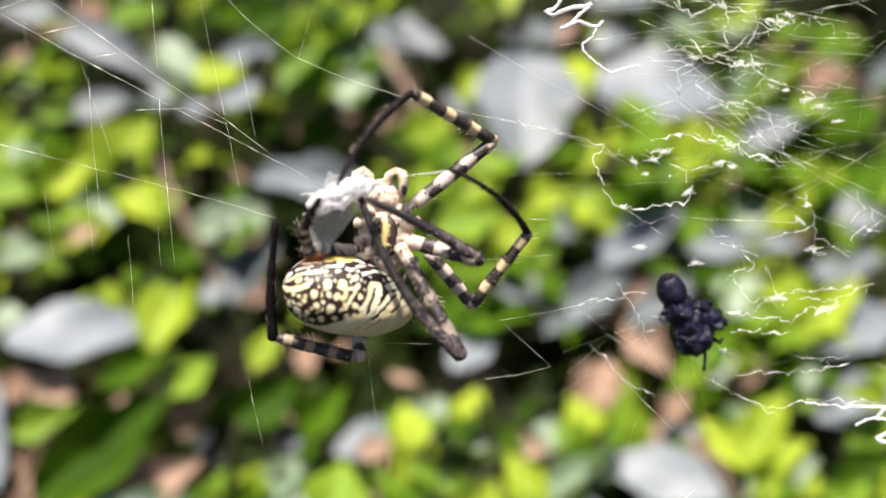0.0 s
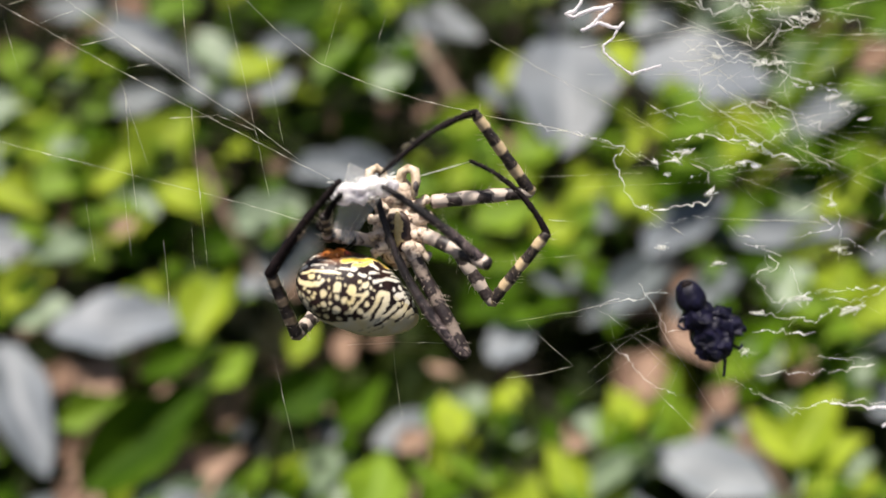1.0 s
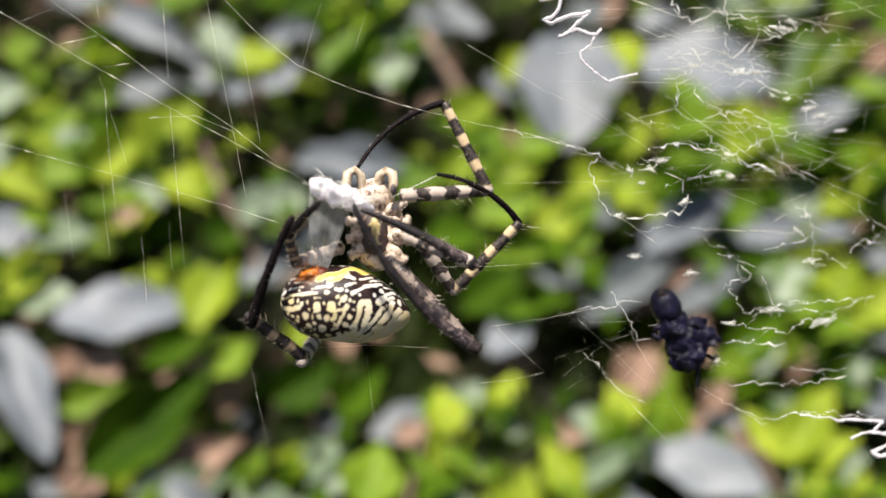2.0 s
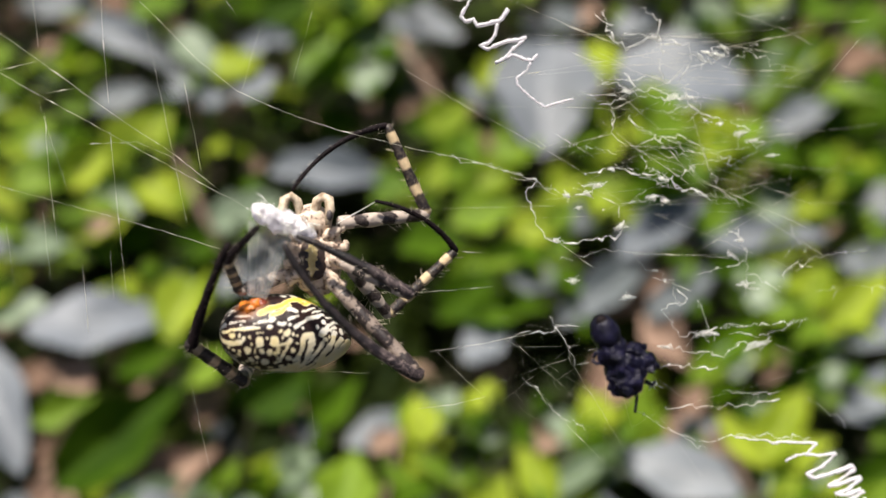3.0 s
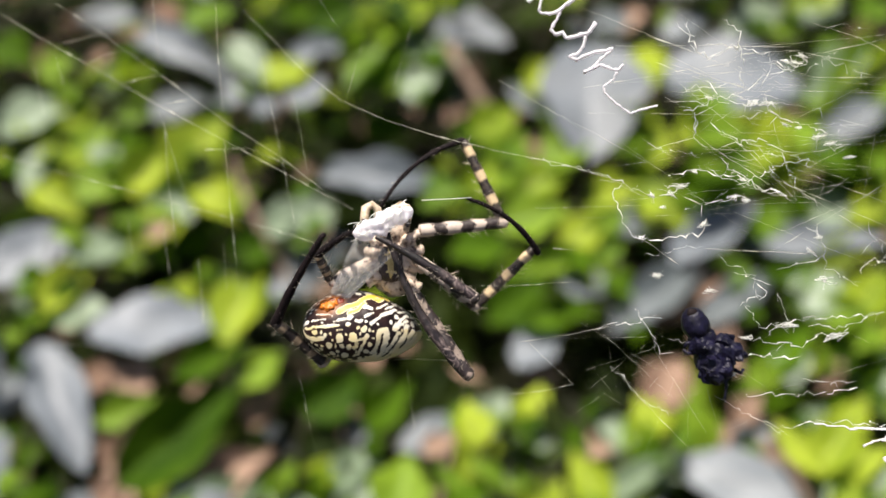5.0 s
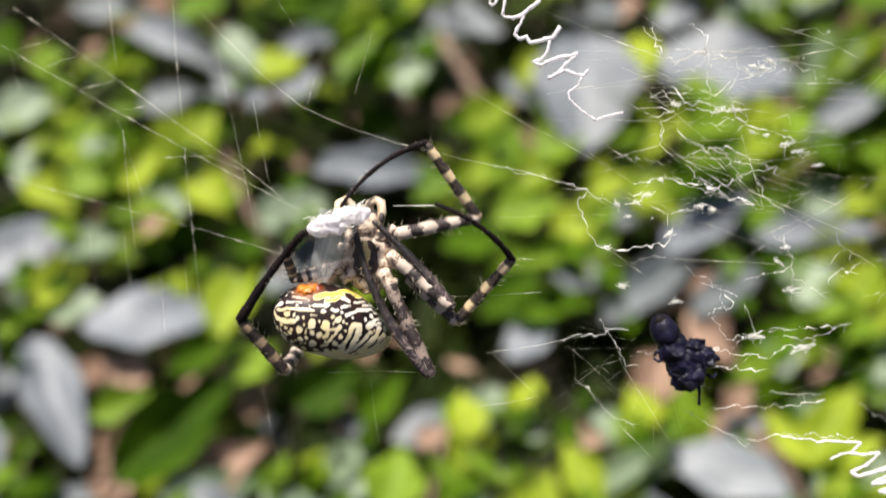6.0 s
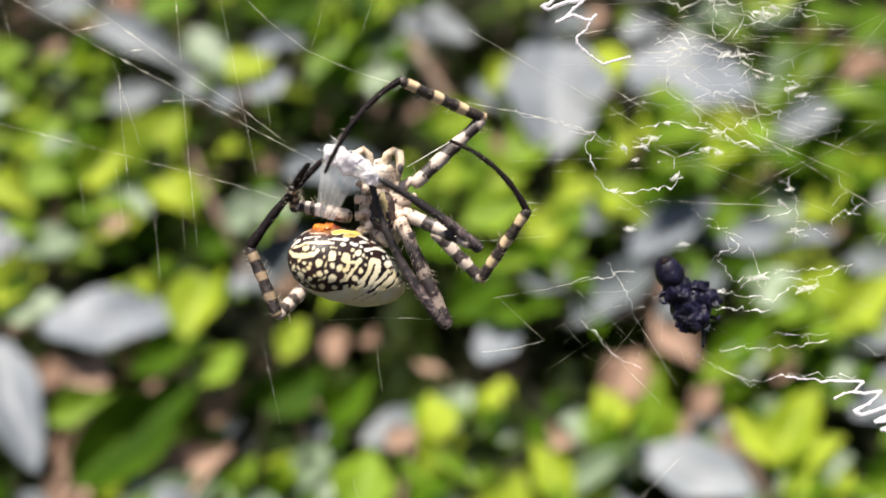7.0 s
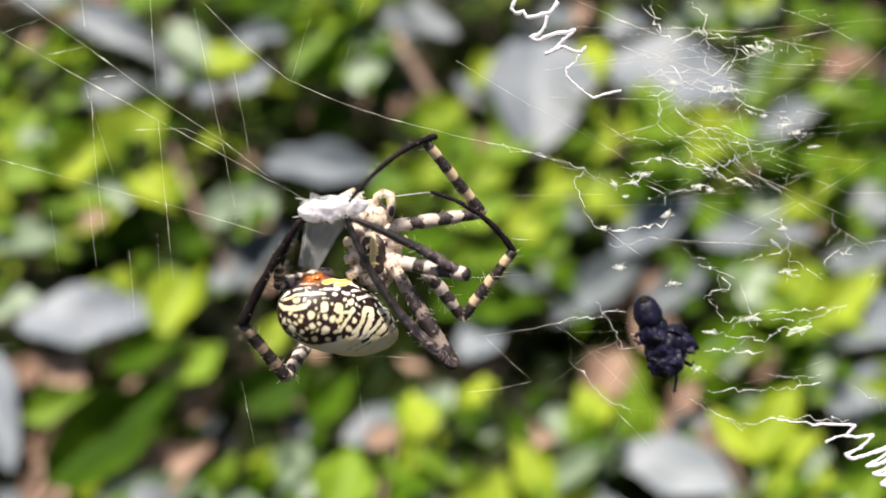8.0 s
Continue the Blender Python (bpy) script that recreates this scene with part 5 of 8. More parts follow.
# a veil of very fine threads over the torn part
for _ in range(28):
    x_, y_ = WEB_RNG.uniform(26, 46), WEB_RNG.uniform(3, 28)
    l_, a_ = WEB_RNG.uniform(7, 15), WEB_RNG.choice((-0.5, -0.1, 0.0, 0.05, 0.1, 0.5)) + WEB_RNG.uniform(-0.1, 0.1)
    strand(lines, WEB_RNG.uniform(0.009, 0.016), (x_ - l_ * math.cos(a_), y_ - l_ * math.sin(a_)), (x_, y_ + WEB_RNG.uniform(-0.2, 0.2)), (x_ + l_ * math.cos(a_), y_ + l_ * math.sin(a_)))
# what is left of the orb's fine net round the dark prey
hub = (28.0, -9.5)
spokes = [math.radians(a) for a in (165, 182, 200, 216, 233, 250, 268, 286, 305, 325)]
for i, a_ in enumerate(spokes):
    l_ = WEB_RNG.uniform(13, 19)
    strand(lines, 0.0065, (hub[0] + 3 * math.cos(a_), hub[1] + 3 * math.sin(a_)), (hub[0] + l_ * math.cos(a_), hub[1] + l_ * math.sin(a_)))
    if i:
        b_ = spokes[i - 1]
        for r_ in (5.0, 7.4, 9.6, 12.2):
            if WEB_RNG.random() < 0.72:
                r0_, r1_ = r_ + WEB_RNG.uniform(-0.5, 0.5), r_ + WEB_RNG.uniform(-0.5, 0.5)
                strand(lines, 0.006, (hub[0] + r0_ * math.cos(b_), hub[1] + r0_ * math.sin(b_)), (hub[0] + r1_ * math.cos(a_), hub[1] + r1_ * math.sin(a_)))
part("radial_threads", lines, FINE_THREAD, orb_web, "fine straight silk threads")["kind"] = "stuff"
part("tangled_threads", tangle, THREAD, orb_web, "tangled silk with fluffy white flecks")["kind"] = "stuff"
# anchor lines down to the plants
guys = Shape()
for a_, b_ in (((-10, -33, 0), (-10, -190, -250)), ((30, -30, 4), (45, -190, -250)), ((-55, 30, -20), (-190, 40, -330)), ((55, 25, 9), (190, 30, -320))):
    guys.tube([Vector(a_) * MM, Vector(a_).lerp(Vector(b_), 0.5) * MM, Vector(b_) * MM], 0.013 * MM, 4)
part("anchor_threads", guys, FINE_THREAD, orb_web, "long anchor threads")


# ---- wrapped dark prey in the web ----
def build_prey():
    ob = thing("wrapped_prey", "shrivelled blue-black insect hanging in the web", "insect")
    body = Shape()
    rng = random.Random(8)
    turn = pose(0, 0, 0, 10, 20, 35).to_3x3()
    body.blob((5.4 * MM, 0.9 * MM, 0), (2.7 * MM, 2.5 * MM, 2.0 * MM), 0.35, 1.6, 26, 18, 3.0)
    body.blob((6.6 * MM, 0.4 * MM, 0.2 * MM), (1.9 * MM, 1.8 * MM, 1.6 * MM), 0.4, 1.8, 22, 16, 6.0)
    body.blob((3.2 * MM, 0.1 * MM, 0.1 * MM), (2.1 * MM, 1.75 * MM, 1.6 * MM), 0.3, 2.0, 20, 14, 9.0)
    for _ in range(7):
        a, r = rng.uniform(0, 6.28), rng.uniform(0.9, 2.0)
        fold = pose(0, 0, 0, rng.uniform(0, 180), rng.uniform(0, 180), rng.uniform(0, 180)).to_3x3()
        body.blob(((5.3 + r * math.cos(a)) * MM, (0.9 + r * math.sin(a)) * MM, rng.uniform(0.5, 1.4) * MM),
                  (rng.uniform(0.9, 1.5) * MM, rng.uniform(0.4, 0.7) * MM, rng.uniform(0.15, 0.3) * MM), 0.5, 2.4, 14, 10, a * 5, fold)
    body.v = [p + (noise.noise_vector(p * 600.0) * 0.3 + noise.noise_vector(p * 2100.0) * 0.22) * MM for p in body.v]
    part("body", body, PREY, ob, "shrivelled angular black body")
    wing = Shape().blob((5.3 * MM, 3.2 * MM, 0.5 * MM), (1.7 * MM, 1.0 * MM, 0.9 * MM), 0.3, 1.8, 18, 12, 12.0, turn)
    wing.blob((3.9 * MM, 2.6 * MM, 0.2 * MM), (1.0 * MM, 1.1 * MM, 0.35 * MM), 0.5, 2.2, 14, 10, 15.0, turn)
    wing.v = [p + noise.noise_vector(p * 1200.0) * 0.25 * MM for p in wing.v]
    part("folded_wing", wing, PREY, ob, "crumpled black wing")
    for crumpled in ob.children:
        crumpled.data.polygons.foreach_set("use_smooth", [False] * len(crumpled.data.polygons))
    head = Shape().blob((2.7 * MM, 0.25 * MM, 0.1 * MM), (1.9 * MM, 1.6 * MM, 1.5 * MM), 0.25, 2.2, 24, 18, 7)
    head.blob((0.7 * MM, 0, 0.3 * MM), (2.15 * MM, 1.6 * MM, 1.55 * MM), 0.06, 2.2, 30, 22, 2)
    part("head", head, PREY, ob, "smooth oval black head")
    part("eye", Shape().blob((-0.9 * MM, -0.1 * MM, 1.1 * MM), (0.62 * MM, 0.66 * MM, 0.4 * MM), 0.1, 2.0, 16, 12, 5), BLACK_LEG, ob, "dull black round eye")
    for pts in (((7.6, 0.6, 0), (8.6, 0.9, 0.3), (9.9, 0.2, 0.4), (10.2, 0.0, 0.4)), ((3.6, -1.2, 0.3), (3.5, -2.2, 0.6), (2.9, -2.5, 0.4)), ((2.6, -1.0, 0.4), (2.3, -1.9, 0.7), (2.7, -2.3, 0.5)),
                ((6.0, -1.2, 0.2), (6.8, -1.9, 0.3)), ((7.4, 2.4, 0.2), (8.1, 3.0, 0.2), (7.8, 3.5, 0.1)), ((3.4, 1.4, 0.6), (3.0, 2.3, 0.9), (3.3, 2.9, 0.7))):
        leg = Shape().tube([Vector(p) * MM for p in pts], [0.26 * MM, 0.2 * MM, 0.17 * MM, 0.22 * MM][:len(pts)], 7)
        part("leg", leg, PREY, ob, "")
    return ob


wrapped_prey = build_prey()


# ---- silk-wrapped catch held by the spider ----
def build_bundle():
    ob = thing("silk_bundle", "small catch wrapped in white silk, held by the spider", "silk bundle")
    body = Shape()
    n, sides = 44, 32
    for i in range(n + 1):
        q = i / n
        r = (0.62 + 0.72 * math.sin(math.pi * min(1, 0.08 + q * 0.9)) ** 0.7) * max(0.12, 1 - abs(2 * q - 1) ** 7) ** 0.5
        for k in range(sides):
            a = 2 * math.pi * k / sides
            d = Vector(((q - 0.5) * 8.0, r * math.cos(a) * 0.98, r * math.sin(a)))
            w_ = 1 + 0.6 * noise.noise(d * 0.6 + Vector((5, 2, 1))) + 0.3 * noise.noise(d * 1.5) + 0.08 * noise.noise(d * 5.0)
            body.v.append(Vector((d.x, d.y * w_, d.z * w_)) * MM)
    for i in range(n):
        for k in range(sides):
            a, b = i * sides + k, i * sides + (k + 1) % sides
            body.f.append((a, b, b + sides, a + sides))
    body.f.append(tuple(reversed(range(sides))))
    body.f.append(tuple(n * sides + k for k in range(sides)))
    part("wrapping", body, SILK, ob)
    rng = random.Random(2)
    wraps = Shape()
    for _ in range(46):
        a0, x0 = rng.uniform(0, 2 * math.pi), rng.uniform(-3.8, 3.8)
        b0 = a0 + rng.uniform(-1.4, 1.4)
        x1 = x0 + rng.uniform(-1.8, 1.8)
        w0, w1 = rng.uniform(1.0, 1.45), rng.uniform(1.0, 1.6)
        wraps.tube([Vector((x0, w0 * math.cos(a0), w0 * math.sin(a0))) * MM, Vector((0.5 * (x0 + x1), 1.4 * math.cos(0.5 * (a0 + b0)), 1.4 * math.sin(0.5 * (a0 + b0)))) * MM,
                    Vector((x1, w1 * math.cos(b0), w1 * math.sin(b0))) * MM], [rng.uniform(0.02, 0.07) * MM for _ in range(3)], 4)
    for _ in range(8):
        x0, tilt, r = rng.uniform(-3.2, 3.2), rng.uniform(-0.5, 0.5), rng.uniform(1.15, 1.4)
        wraps.tube([Vector((x0 + tilt * math.cos(a), r * math.cos(a), r * math.sin(a))) * MM for a in [2 * math.pi * k / 16 for k in range(14)]], 0.03 * MM, 4)
    part("wrapping_threads", wraps, THREAD, ob)
    return ob


silk_bundle = build_bundle()


def build_swathe():
    """Sheet of fresh silk drawn from the spinnerets to the catch."""
    ob = thing("silk_swathe", "sheer band of fresh silk drawn out to the bundle", "silk")
    sheet = Shape()
    n, m = 8, 6
    for layer in (0.0, -0.05):
        for i in range(n + 1):
            q = i / n
            half = 1.15 + 1.55 * q
            for j in range(m + 1):
                y = (2 * j / m - 1)
                sheet.v.append(Vector((y * half, q * 8.6, 0.5 * (1 - y * y) * q + layer)) * MM)
    for lay in range(2):
        for i in range(n):
            for j in range(m):
                a = lay * (n + 1) * (m + 1) + i * (m + 1) + j
                sheet.f.append((a, a + 1, a + m + 2, a + m + 1))
    part("sheet", sheet, SHEER, ob, "translucent silk sheet")
    fan = Shape()
    for k in range(5):
        y = k / 2 - 1
        fan.tube([Vector((0.7 * y, 0, 0)) * MM, Vector((1.6 * y, 4.3, 0.3)) * MM, Vector((2.6 * y, 8.6, 0.4 * (1 - y * y) + 0.1)) * MM], 0.006 * MM, 4)
    part("threads", fan, FINE_THREAD, ob, "fine white silk threads")
    return ob


silk_swathe = build_swathe()
silk_line = thing("silk_line", "single taut silk thread held by a leg", "silk")
part("thread", Shape().tube([(0, 0, 0), (0, 3 * MM, -0.1 * MM), (0, 6.2 * MM, 0)], 0.045 * MM, 5), THREAD, silk_line)


# ---- spider ----
spider = thing("spider", "orb-weaver spider with a yellow, cream and black abdomen and banded legs", "spider")
HAIR_RNG = random.Random(17)


def bristles(shape_len, radius, bow, count, parent, size=0.9, dark=False):
    s = Shape()
    for _ in range(count):
        q = HAIR_RNG.uniform(0.03, 0.97)
        a = HAIR_RNG.uniform(0, 2 * math.pi)
        c = Vector((bow * 4 * q * (1 - q), 0, q * shape_len))
        d = Vector((math.cos(a), math.sin(a), HAIR_RNG.uniform(0.2, 0.9)))
        r = radius * 0.8
        l = HAIR_RNG.uniform(0.6, 1.4) * size * MM
        b = c + Vector((math.cos(a), math.sin(a), 0)) * r
        s.tube([b, b + d * l * 0.5, b + d * l + Vector((0, 0, 0.1 * MM))], [0.034 * MM, 0.024 * MM, 0.008 * MM], 3, False)
    part("bristles", s, DARK_BRISTLE if dark else BRISTLE, parent, "short dark bristles" if dark else "short pale bristles")


def segment(name, length, r0, r1, mat, bow=0.0, swell=0.15, hairs=18, label="", hair=0.9, power=1.0):
    """A leg segment along local z from its joint; bow bends it along local x."""
    s = Shape()
    pts, radii = [], []
    n = 26
    for i in range(n + 1):
        q = i / n
        pts.append(Vector((bow * 4 * q * (1 - q), 0, q * length)))
        r = r1 + (r0 - r1) * (1 - q) ** power + swell * r0 * math.sin(math.pi * q) + 0.05 * r0 * math.sin(q * 23)
        radii.append(r)
    ends = 0.4
    pts = [pts[0] - Vector((0, 0, r0 * ends))] + pts + [pts[-1] + Vector((0, 0, r1 * ends))]
    radii = [r0 * 0.45] + radii + [r1 * 0.45]
    s.tube(pts, radii, 14)
    s.v = [p + noise.noise_vector(p * 2200.0) * 0.16 * min(r0, r1) for p in s.v]
    ob = part(name, s, mat, spider, label)
    if hairs:
        bristles(length, max(r0, r1), bow, hairs, ob, hair)
    if "tibia" in mat.name and "bands" not in mat.name or mat == BLACK_LEG:
        bristles(length, min(r0, r1) * 1.25, bow, 150, ob, 0.42, True)
    return ob


def ring_leg(femur_l, tibia_l, meta_l, fr, tr, mr, bow, pale=CREAM):
    return [segment("femur", femur_l, fr, fr * 0.85, banded("femur_bands", femur_l, 3.2, PALE, (0.022, 0.014, 0.013), 0.8, 0.35, 0.25), 0.0, 0.12, 26, "pale mottled thigh segment"),
            segment("tibia", tibia_l, tr, tr * 0.85, banded("tibia_bands", tibia_l, 3.4, pale, INK, 0.22, 0.55, 0.19), 0.0, 0.08, 40, "black and cream ringed shin segment"),
            segment("metatarsus", meta_l, mr, mr * 0.5, BLACK_LEG, bow, 0.0, 30, "slender black foot segment", 0.32)]


leg_a = ring_leg(0.01189, 0.01210, 0.01456, 0.82 * MM, 0.7 * MM, 0.42 * MM, 1.5 * MM)
leg_b = ring_leg(0.00834, 0.01131, 0.01258, 0.82 * MM, 0.7 * MM, 0.42 * MM, 1.3 * MM)
leg_c = [segment("femur", 0.00889, 0.85 * MM, 0.8 * MM, banded("short_femur_bands", 0.00889, 2.6, PALE, INK, 0.5, 0.2), 0.0, 0.1, 14, "pale mottled thigh segment"),
         segment("tibia", 0.01463, 0.7 * MM, 0.3 * MM, hind_tibia(0.01463), 0.4 * MM, 0.12, 36, "dark bristly lower leg", 0.6, 1.3)]
leg_d = [segment("femur", 0.01252, 0.78 * MM, 0.82 * MM, banded("hind_femur_bands", 0.01252, 3.3, (0.25, 0.195, 0.16), (0.016, 0.010, 0.011), 1.5, 0.1, 0.22), 0.0, 0.1, 24, "pale thigh segment with dark patches"),
         segment("tibia", 0.02214, 0.85 * MM, 0.34 * MM, hind_tibia(0.02214), 1.7 * MM, 0.02, 46, "dark brown bristly lower leg", 0.6, 1.5)]
leg_e = ring_leg(0.00700, 0.00926, 0.01449, 0.85 * MM, 0.75 * MM, 0.66 * MM, 0.4 * MM, (0.30, 0.22, 0.14))
leg_f = ring_leg(0.00420, 0.00418, 0.00568, 0.75 * MM, 0.6 * MM, 0.55 * MM, 0.2 * MM, (0.36, 0.27, 0.17))

# the short joint between a thigh and its base
for leg_, r_, back_ in ((leg_d, 0.85, 2.0), (leg_f, 0.85, 2.6), (leg_e, 0.8, 1.2), (leg_c, 0.85, 1.4)):
    joint = Shape().tube([Vector((0, 0, -back_ * q)) * MM for q in (-0.3, 0.0, 0.3, 0.6, 0.85, 1.0, 1.1)], [k * r_ * MM for k in (0.5, 1.0, 0.9, 1.05, 1.0, 0.8, 0.35)], 14)
    joint.v = [p + noise.noise_vector(p * 1300.0) * 0.2 * MM for p in joint.v]
    part("trochanter", joint, BODY, leg_[0], "pale mottled joint")

# body with the leg bases round it
body_core = Shape().blob((0, 0, -1.4 * MM), (3.3 * MM, 4.9 * MM, 2.3 * MM), 0.12, 2.5, 28, 20, 1.0)
body_core.blob((-0.5 * MM, 4.2 * MM, -0.6 * MM), (2.4 * MM, 2.2 * MM, 1.9 * MM), 0.1, 2.0, 20, 14, 6.0)
part("cephalothorax", body_core, BODY, spider, "mottled brown and cream front body")
plate = Shape().blob((-0.2 * MM, -0.3 * MM, 0.55 * MM), (1.7 * MM, 2.6 * MM, 0.55 * MM), 0.2, 2.0, 24, 14, 8.0)
sternum = part("sternum", plate, DARK_PLATE, spider, "dark brown sternum")
stripe = Shape()
way = [(-0.2, 2.0), (-0.25, 1.2), (-0.1, 0.3), (-0.25, -0.6), (-0.2, -1.5), (-0.3, -2.4)]
stripe.tube([Vector((x, y, 0.98 - 0.05 * y * y)) * MM for x, y in way], [0.28 * MM, 0.42 * MM, 0.55 * MM, 0.45 * MM, 0.4 * MM, 0.2 * MM], 10)
for y, w in ((0.9, 1.0), (-0.2, 1.15), (-1.3, 0.9)):
    stripe.tube([Vector((-0.2 - w, y - 0.25, 0.75)) * MM, Vector((-0.2, y, 1.05)) * MM, Vector((-0.2 + w, y - 0.25, 0.75)) * MM], [0.1 * MM, 0.3 * MM, 0.1 * MM], 8)
stripe.v = [p + noise.noise_vector(p * 1500.0) * 0.12 * MM for p in stripe.v]
part("sternum_stripe", stripe, STERNUM, sternum, "cream yellow stripe with side lobes")
for side, y0, y1, reach_ in ((-1, 2.2, 3.4, 3.3), (-1, 0.9, 1.3, 3.6), (-1, -0.5, -0.9, 3.6), (-1, -1.8, -3.0, 3.2), (1, 2.2, 3.6, 3.4), (1, 0.9, 1.4, 3.9), (1, -0.5, -1.2, 3.9), (1, -1.8, -3.4, 3.4)):
    knob = Shape()
    a, b = Vector((side * 1.35 - 0.2, y0, 0.35)), Vector((side * reach_, y1, -0.1))
    knob.tube([a.lerp(b, q) * MM for q in (-0.08, 0.0, 0.15, 0.35, 0.55, 0.7, 0.78, 0.86, 1.0, 1.08)], [k * MM for k in (0.2, 0.5, 0.72, 0.8, 0.74, 0.62, 0.5, 0.62, 0.6, 0.25)], 14)
    knob.v = [p + noise.noise_vector(p * 1100.0) * 0.18 * MM for p in knob.v]
    coxa = part("coxa", knob, BODY, spider)
    fuzz = Shape()
    for _ in range(22):
        q, t_ = HAIR_RNG.uniform(0.1, 1.0), HAIR_RNG.uniform(0, math.pi)
        c = a.lerp(b, q) + Vector((0, 0.66 * math.cos(t_), 0.66 * math.sin(t_)))
        fuzz.tube([c * MM, (c + Vector((side * 0.25, 0.5 * math.cos(t_), 0.5 * math.sin(t_)))) * MM], [0.022 * MM, 0.006 * MM], 3, False)
    part("bristles", fuzz, BRISTLE, coxa, "short pale bristles")
for sx, x in ((1, -2.8), (-1, 1.2)):
    s = Shape()
    s.tube([Vector((x + sx * a, 5.7 + b, c)) * MM for a, b, c in ((1.3, -2.8, -0.5), (1.15, -0.6, 0.2), (0.8, 1.0, 0.6), (0.1, 1.5, 0.9), (-0.6, 1.1, 1.2), (-0.8, -0.2, 1.5), (-0.55, -1.9, 1.7))],
           [0.58 * MM, 0.6 * MM, 0.58 * MM, 0.56 * MM, 0.6 * MM, 0.6 * MM, 0.36 * MM], 10)
    s.v = [p + noise.noise_vector(p * 1300.0) * 0.22 * MM for p in s.v]
    palp = part("palp", s, PALP, spider, "cream curled palp")
    part("palp_mark", Shape().blob(((x - sx * 0.75) * MM, 4.9 * MM, 1.95 * MM), (0.35 * MM, 0.7 * MM, 0.2 * MM), 0.2, 2, 10, 8, 2), BROWN_LEG, palp)

# abdomen, along local x, blunt at the spinnerets and tapered at its far end
MARKS = []


def spot(x, turn, a, b):
    """A round island: place along the axis in millimetres, angle round it, half sizes."""
    MARKS.append(("spot", "cream", x, turn, a, b))


def dash(half, *way):
    MARKS.append(("way", "cream", half, way))


def gold(half, *way):
    MARKS.append(("way", "gold", half, way))


def dark(half, *way):
    MARKS.append(("way", "dark", half, way))


spot(-0.93, 86, 0.42, 0.47)
spot(0.35, 88, 0.51, 0.41)
spot(0.23, 51, 0.56, 0.30)
spot(-2.05, 34, 0.42, 0.28)
spot(-1.05, 28, 0.56, 0.19)
spot(-2.44, 23, 0.33, 0.28)
spot(4.07, 88, 0.21, 0.47)
spot(-0.35, 15, 0.44, 0.44)
spot(-5.12, 2, 0.21, 0.38)
spot(-4.53, 6, 0.14, 0.23)
spot(-3.42, -1, 0.42, 0.67)
spot(-1.86, 2, 0.47, 0.66)
spot(-4.65, -17, 0.35, 0.58)
spot(-3.84, -17, 0.16, 0.48)
spot(-3.09, -15, 0.23, 0.37)
spot(-2.33, -16, 0.33, 0.42)
spot(3.14, 31, 0.26, 0.34)
spot(3.95, 46, 0.33, 0.31)
spot(6.05, 73, 0.23, 0.38)
spot(6.16, 43, 0.28, 0.43)
spot(6.63, 88, 0.21, 0.47)
spot(-5.93, -63, 0.37, 0.62)
spot(-6.86, -64, 0.21, 0.62)
spot(-4.19, -35, 0.37, 0.41)
spot(-5.00, -53, 0.23, 0.41)
spot(-3.49, -28, 0.23, 0.27)
spot(-2.63, -35, 0.51, 0.65)
spot(-1.70, -17, 0.21, 0.32)
spot(0.35, -11, 0.28, 0.35)
spot(0.00, -25, 0.37, 0.41)
spot(-0.63, -21, 0.21, 0.25)
spot(-0.70, -44, 0.33, 0.46)
spot(-1.40, -34, 0.28, 0.33)
spot(-1.98, -49, 0.37, 0.43)
spot(-3.37, -56, 0.37, 0.52)
spot(-4.19, -64, 0.33, 0.36)
spot(0.12, -40, 0.28, 0.34)
spot(-0.81, 7, 0.16, 0.21)
spot(-2.67, 6, 0.14, 0.19)
spot(-4.30, -5, 0.14, 0.19)
spot(-6.05, -27, 0.28, 0.24)
spot(-6.63, -31, 0.19, 0.32)
spot(-5.47, -34, 0.19, 0.30)
gold(0.46, (-3.37, 46), (-1.28, 57), (1.28, 84), (2.91, 88))
gold(0.3, (-2.2, 40), (-1.2, 46), (-0.2, 58))
gold(0.34, (0.4, 82), (1.4, 70), (2.3, 80))
dark(0.1, (-1.9, 70), (-0.6, 74))
dark(0.08, (1.0, 66), (1.5, 76))
gold(0.28, (-2.44, 49), (-0.35, 62))
dash(0.26, (1.63, 80), (2.79, 88))
dash(0.19, (-0.23, 34), (0.81, 43))
dash(0.23, (0.47, 24), (1.98, 40), (3.95, 61))
dash(0.16, (1.40, 51), (2.79, 70))
dash(0.14, (2.56, 55), (4.07, 79))
dash(0.14, (3.60, 80), (5.00, 88))
dash(0.19, (-7.33, 12), (-6.63, 19))
dash(0.21, (-6.28, 18), (-5.00, 21))
dash(0.19, (-4.72, 21), (-3.60, 21))
dash(0.16, (-3.49, 30), (-2.44, 32))
dash(0.14, (-3.72, 13), (-3.09, 14))
dash(0.12, (-6.16, 49), (-4.19, 38))
dash(0.12, (-4.07, 27), (-2.79, 30))
dash(0.12, (-6.63, 35), (-5.23, 33))
dash(0.33, (-7.44, -25), (-6.63, -14), (-5.51, -5))
dash(0.23, (0.16, 6), (-0.35, -8), (-1.00, -32))
dash(0.28, (-1.40, -5), (-1.28, -14))
dash(0.21, (-1.23, -3), (0.12, 3))
dash(0.37, (1.40, -10), (1.56, 12), (2.33, 17), (2.63, 2))
dash(0.35, (2.49, 8), (2.40, -9), (1.74, -30))
dash(0.28, (0.63, -29), (1.19, -17))
dash(0.40, (4.07, 10), (3.60, -9), (2.63, -28))
dash(0.40, (5.35, 29), (5.05, 6), (4.07, -15))
dash(0.33, (6.21, 18), (5.70, -11))
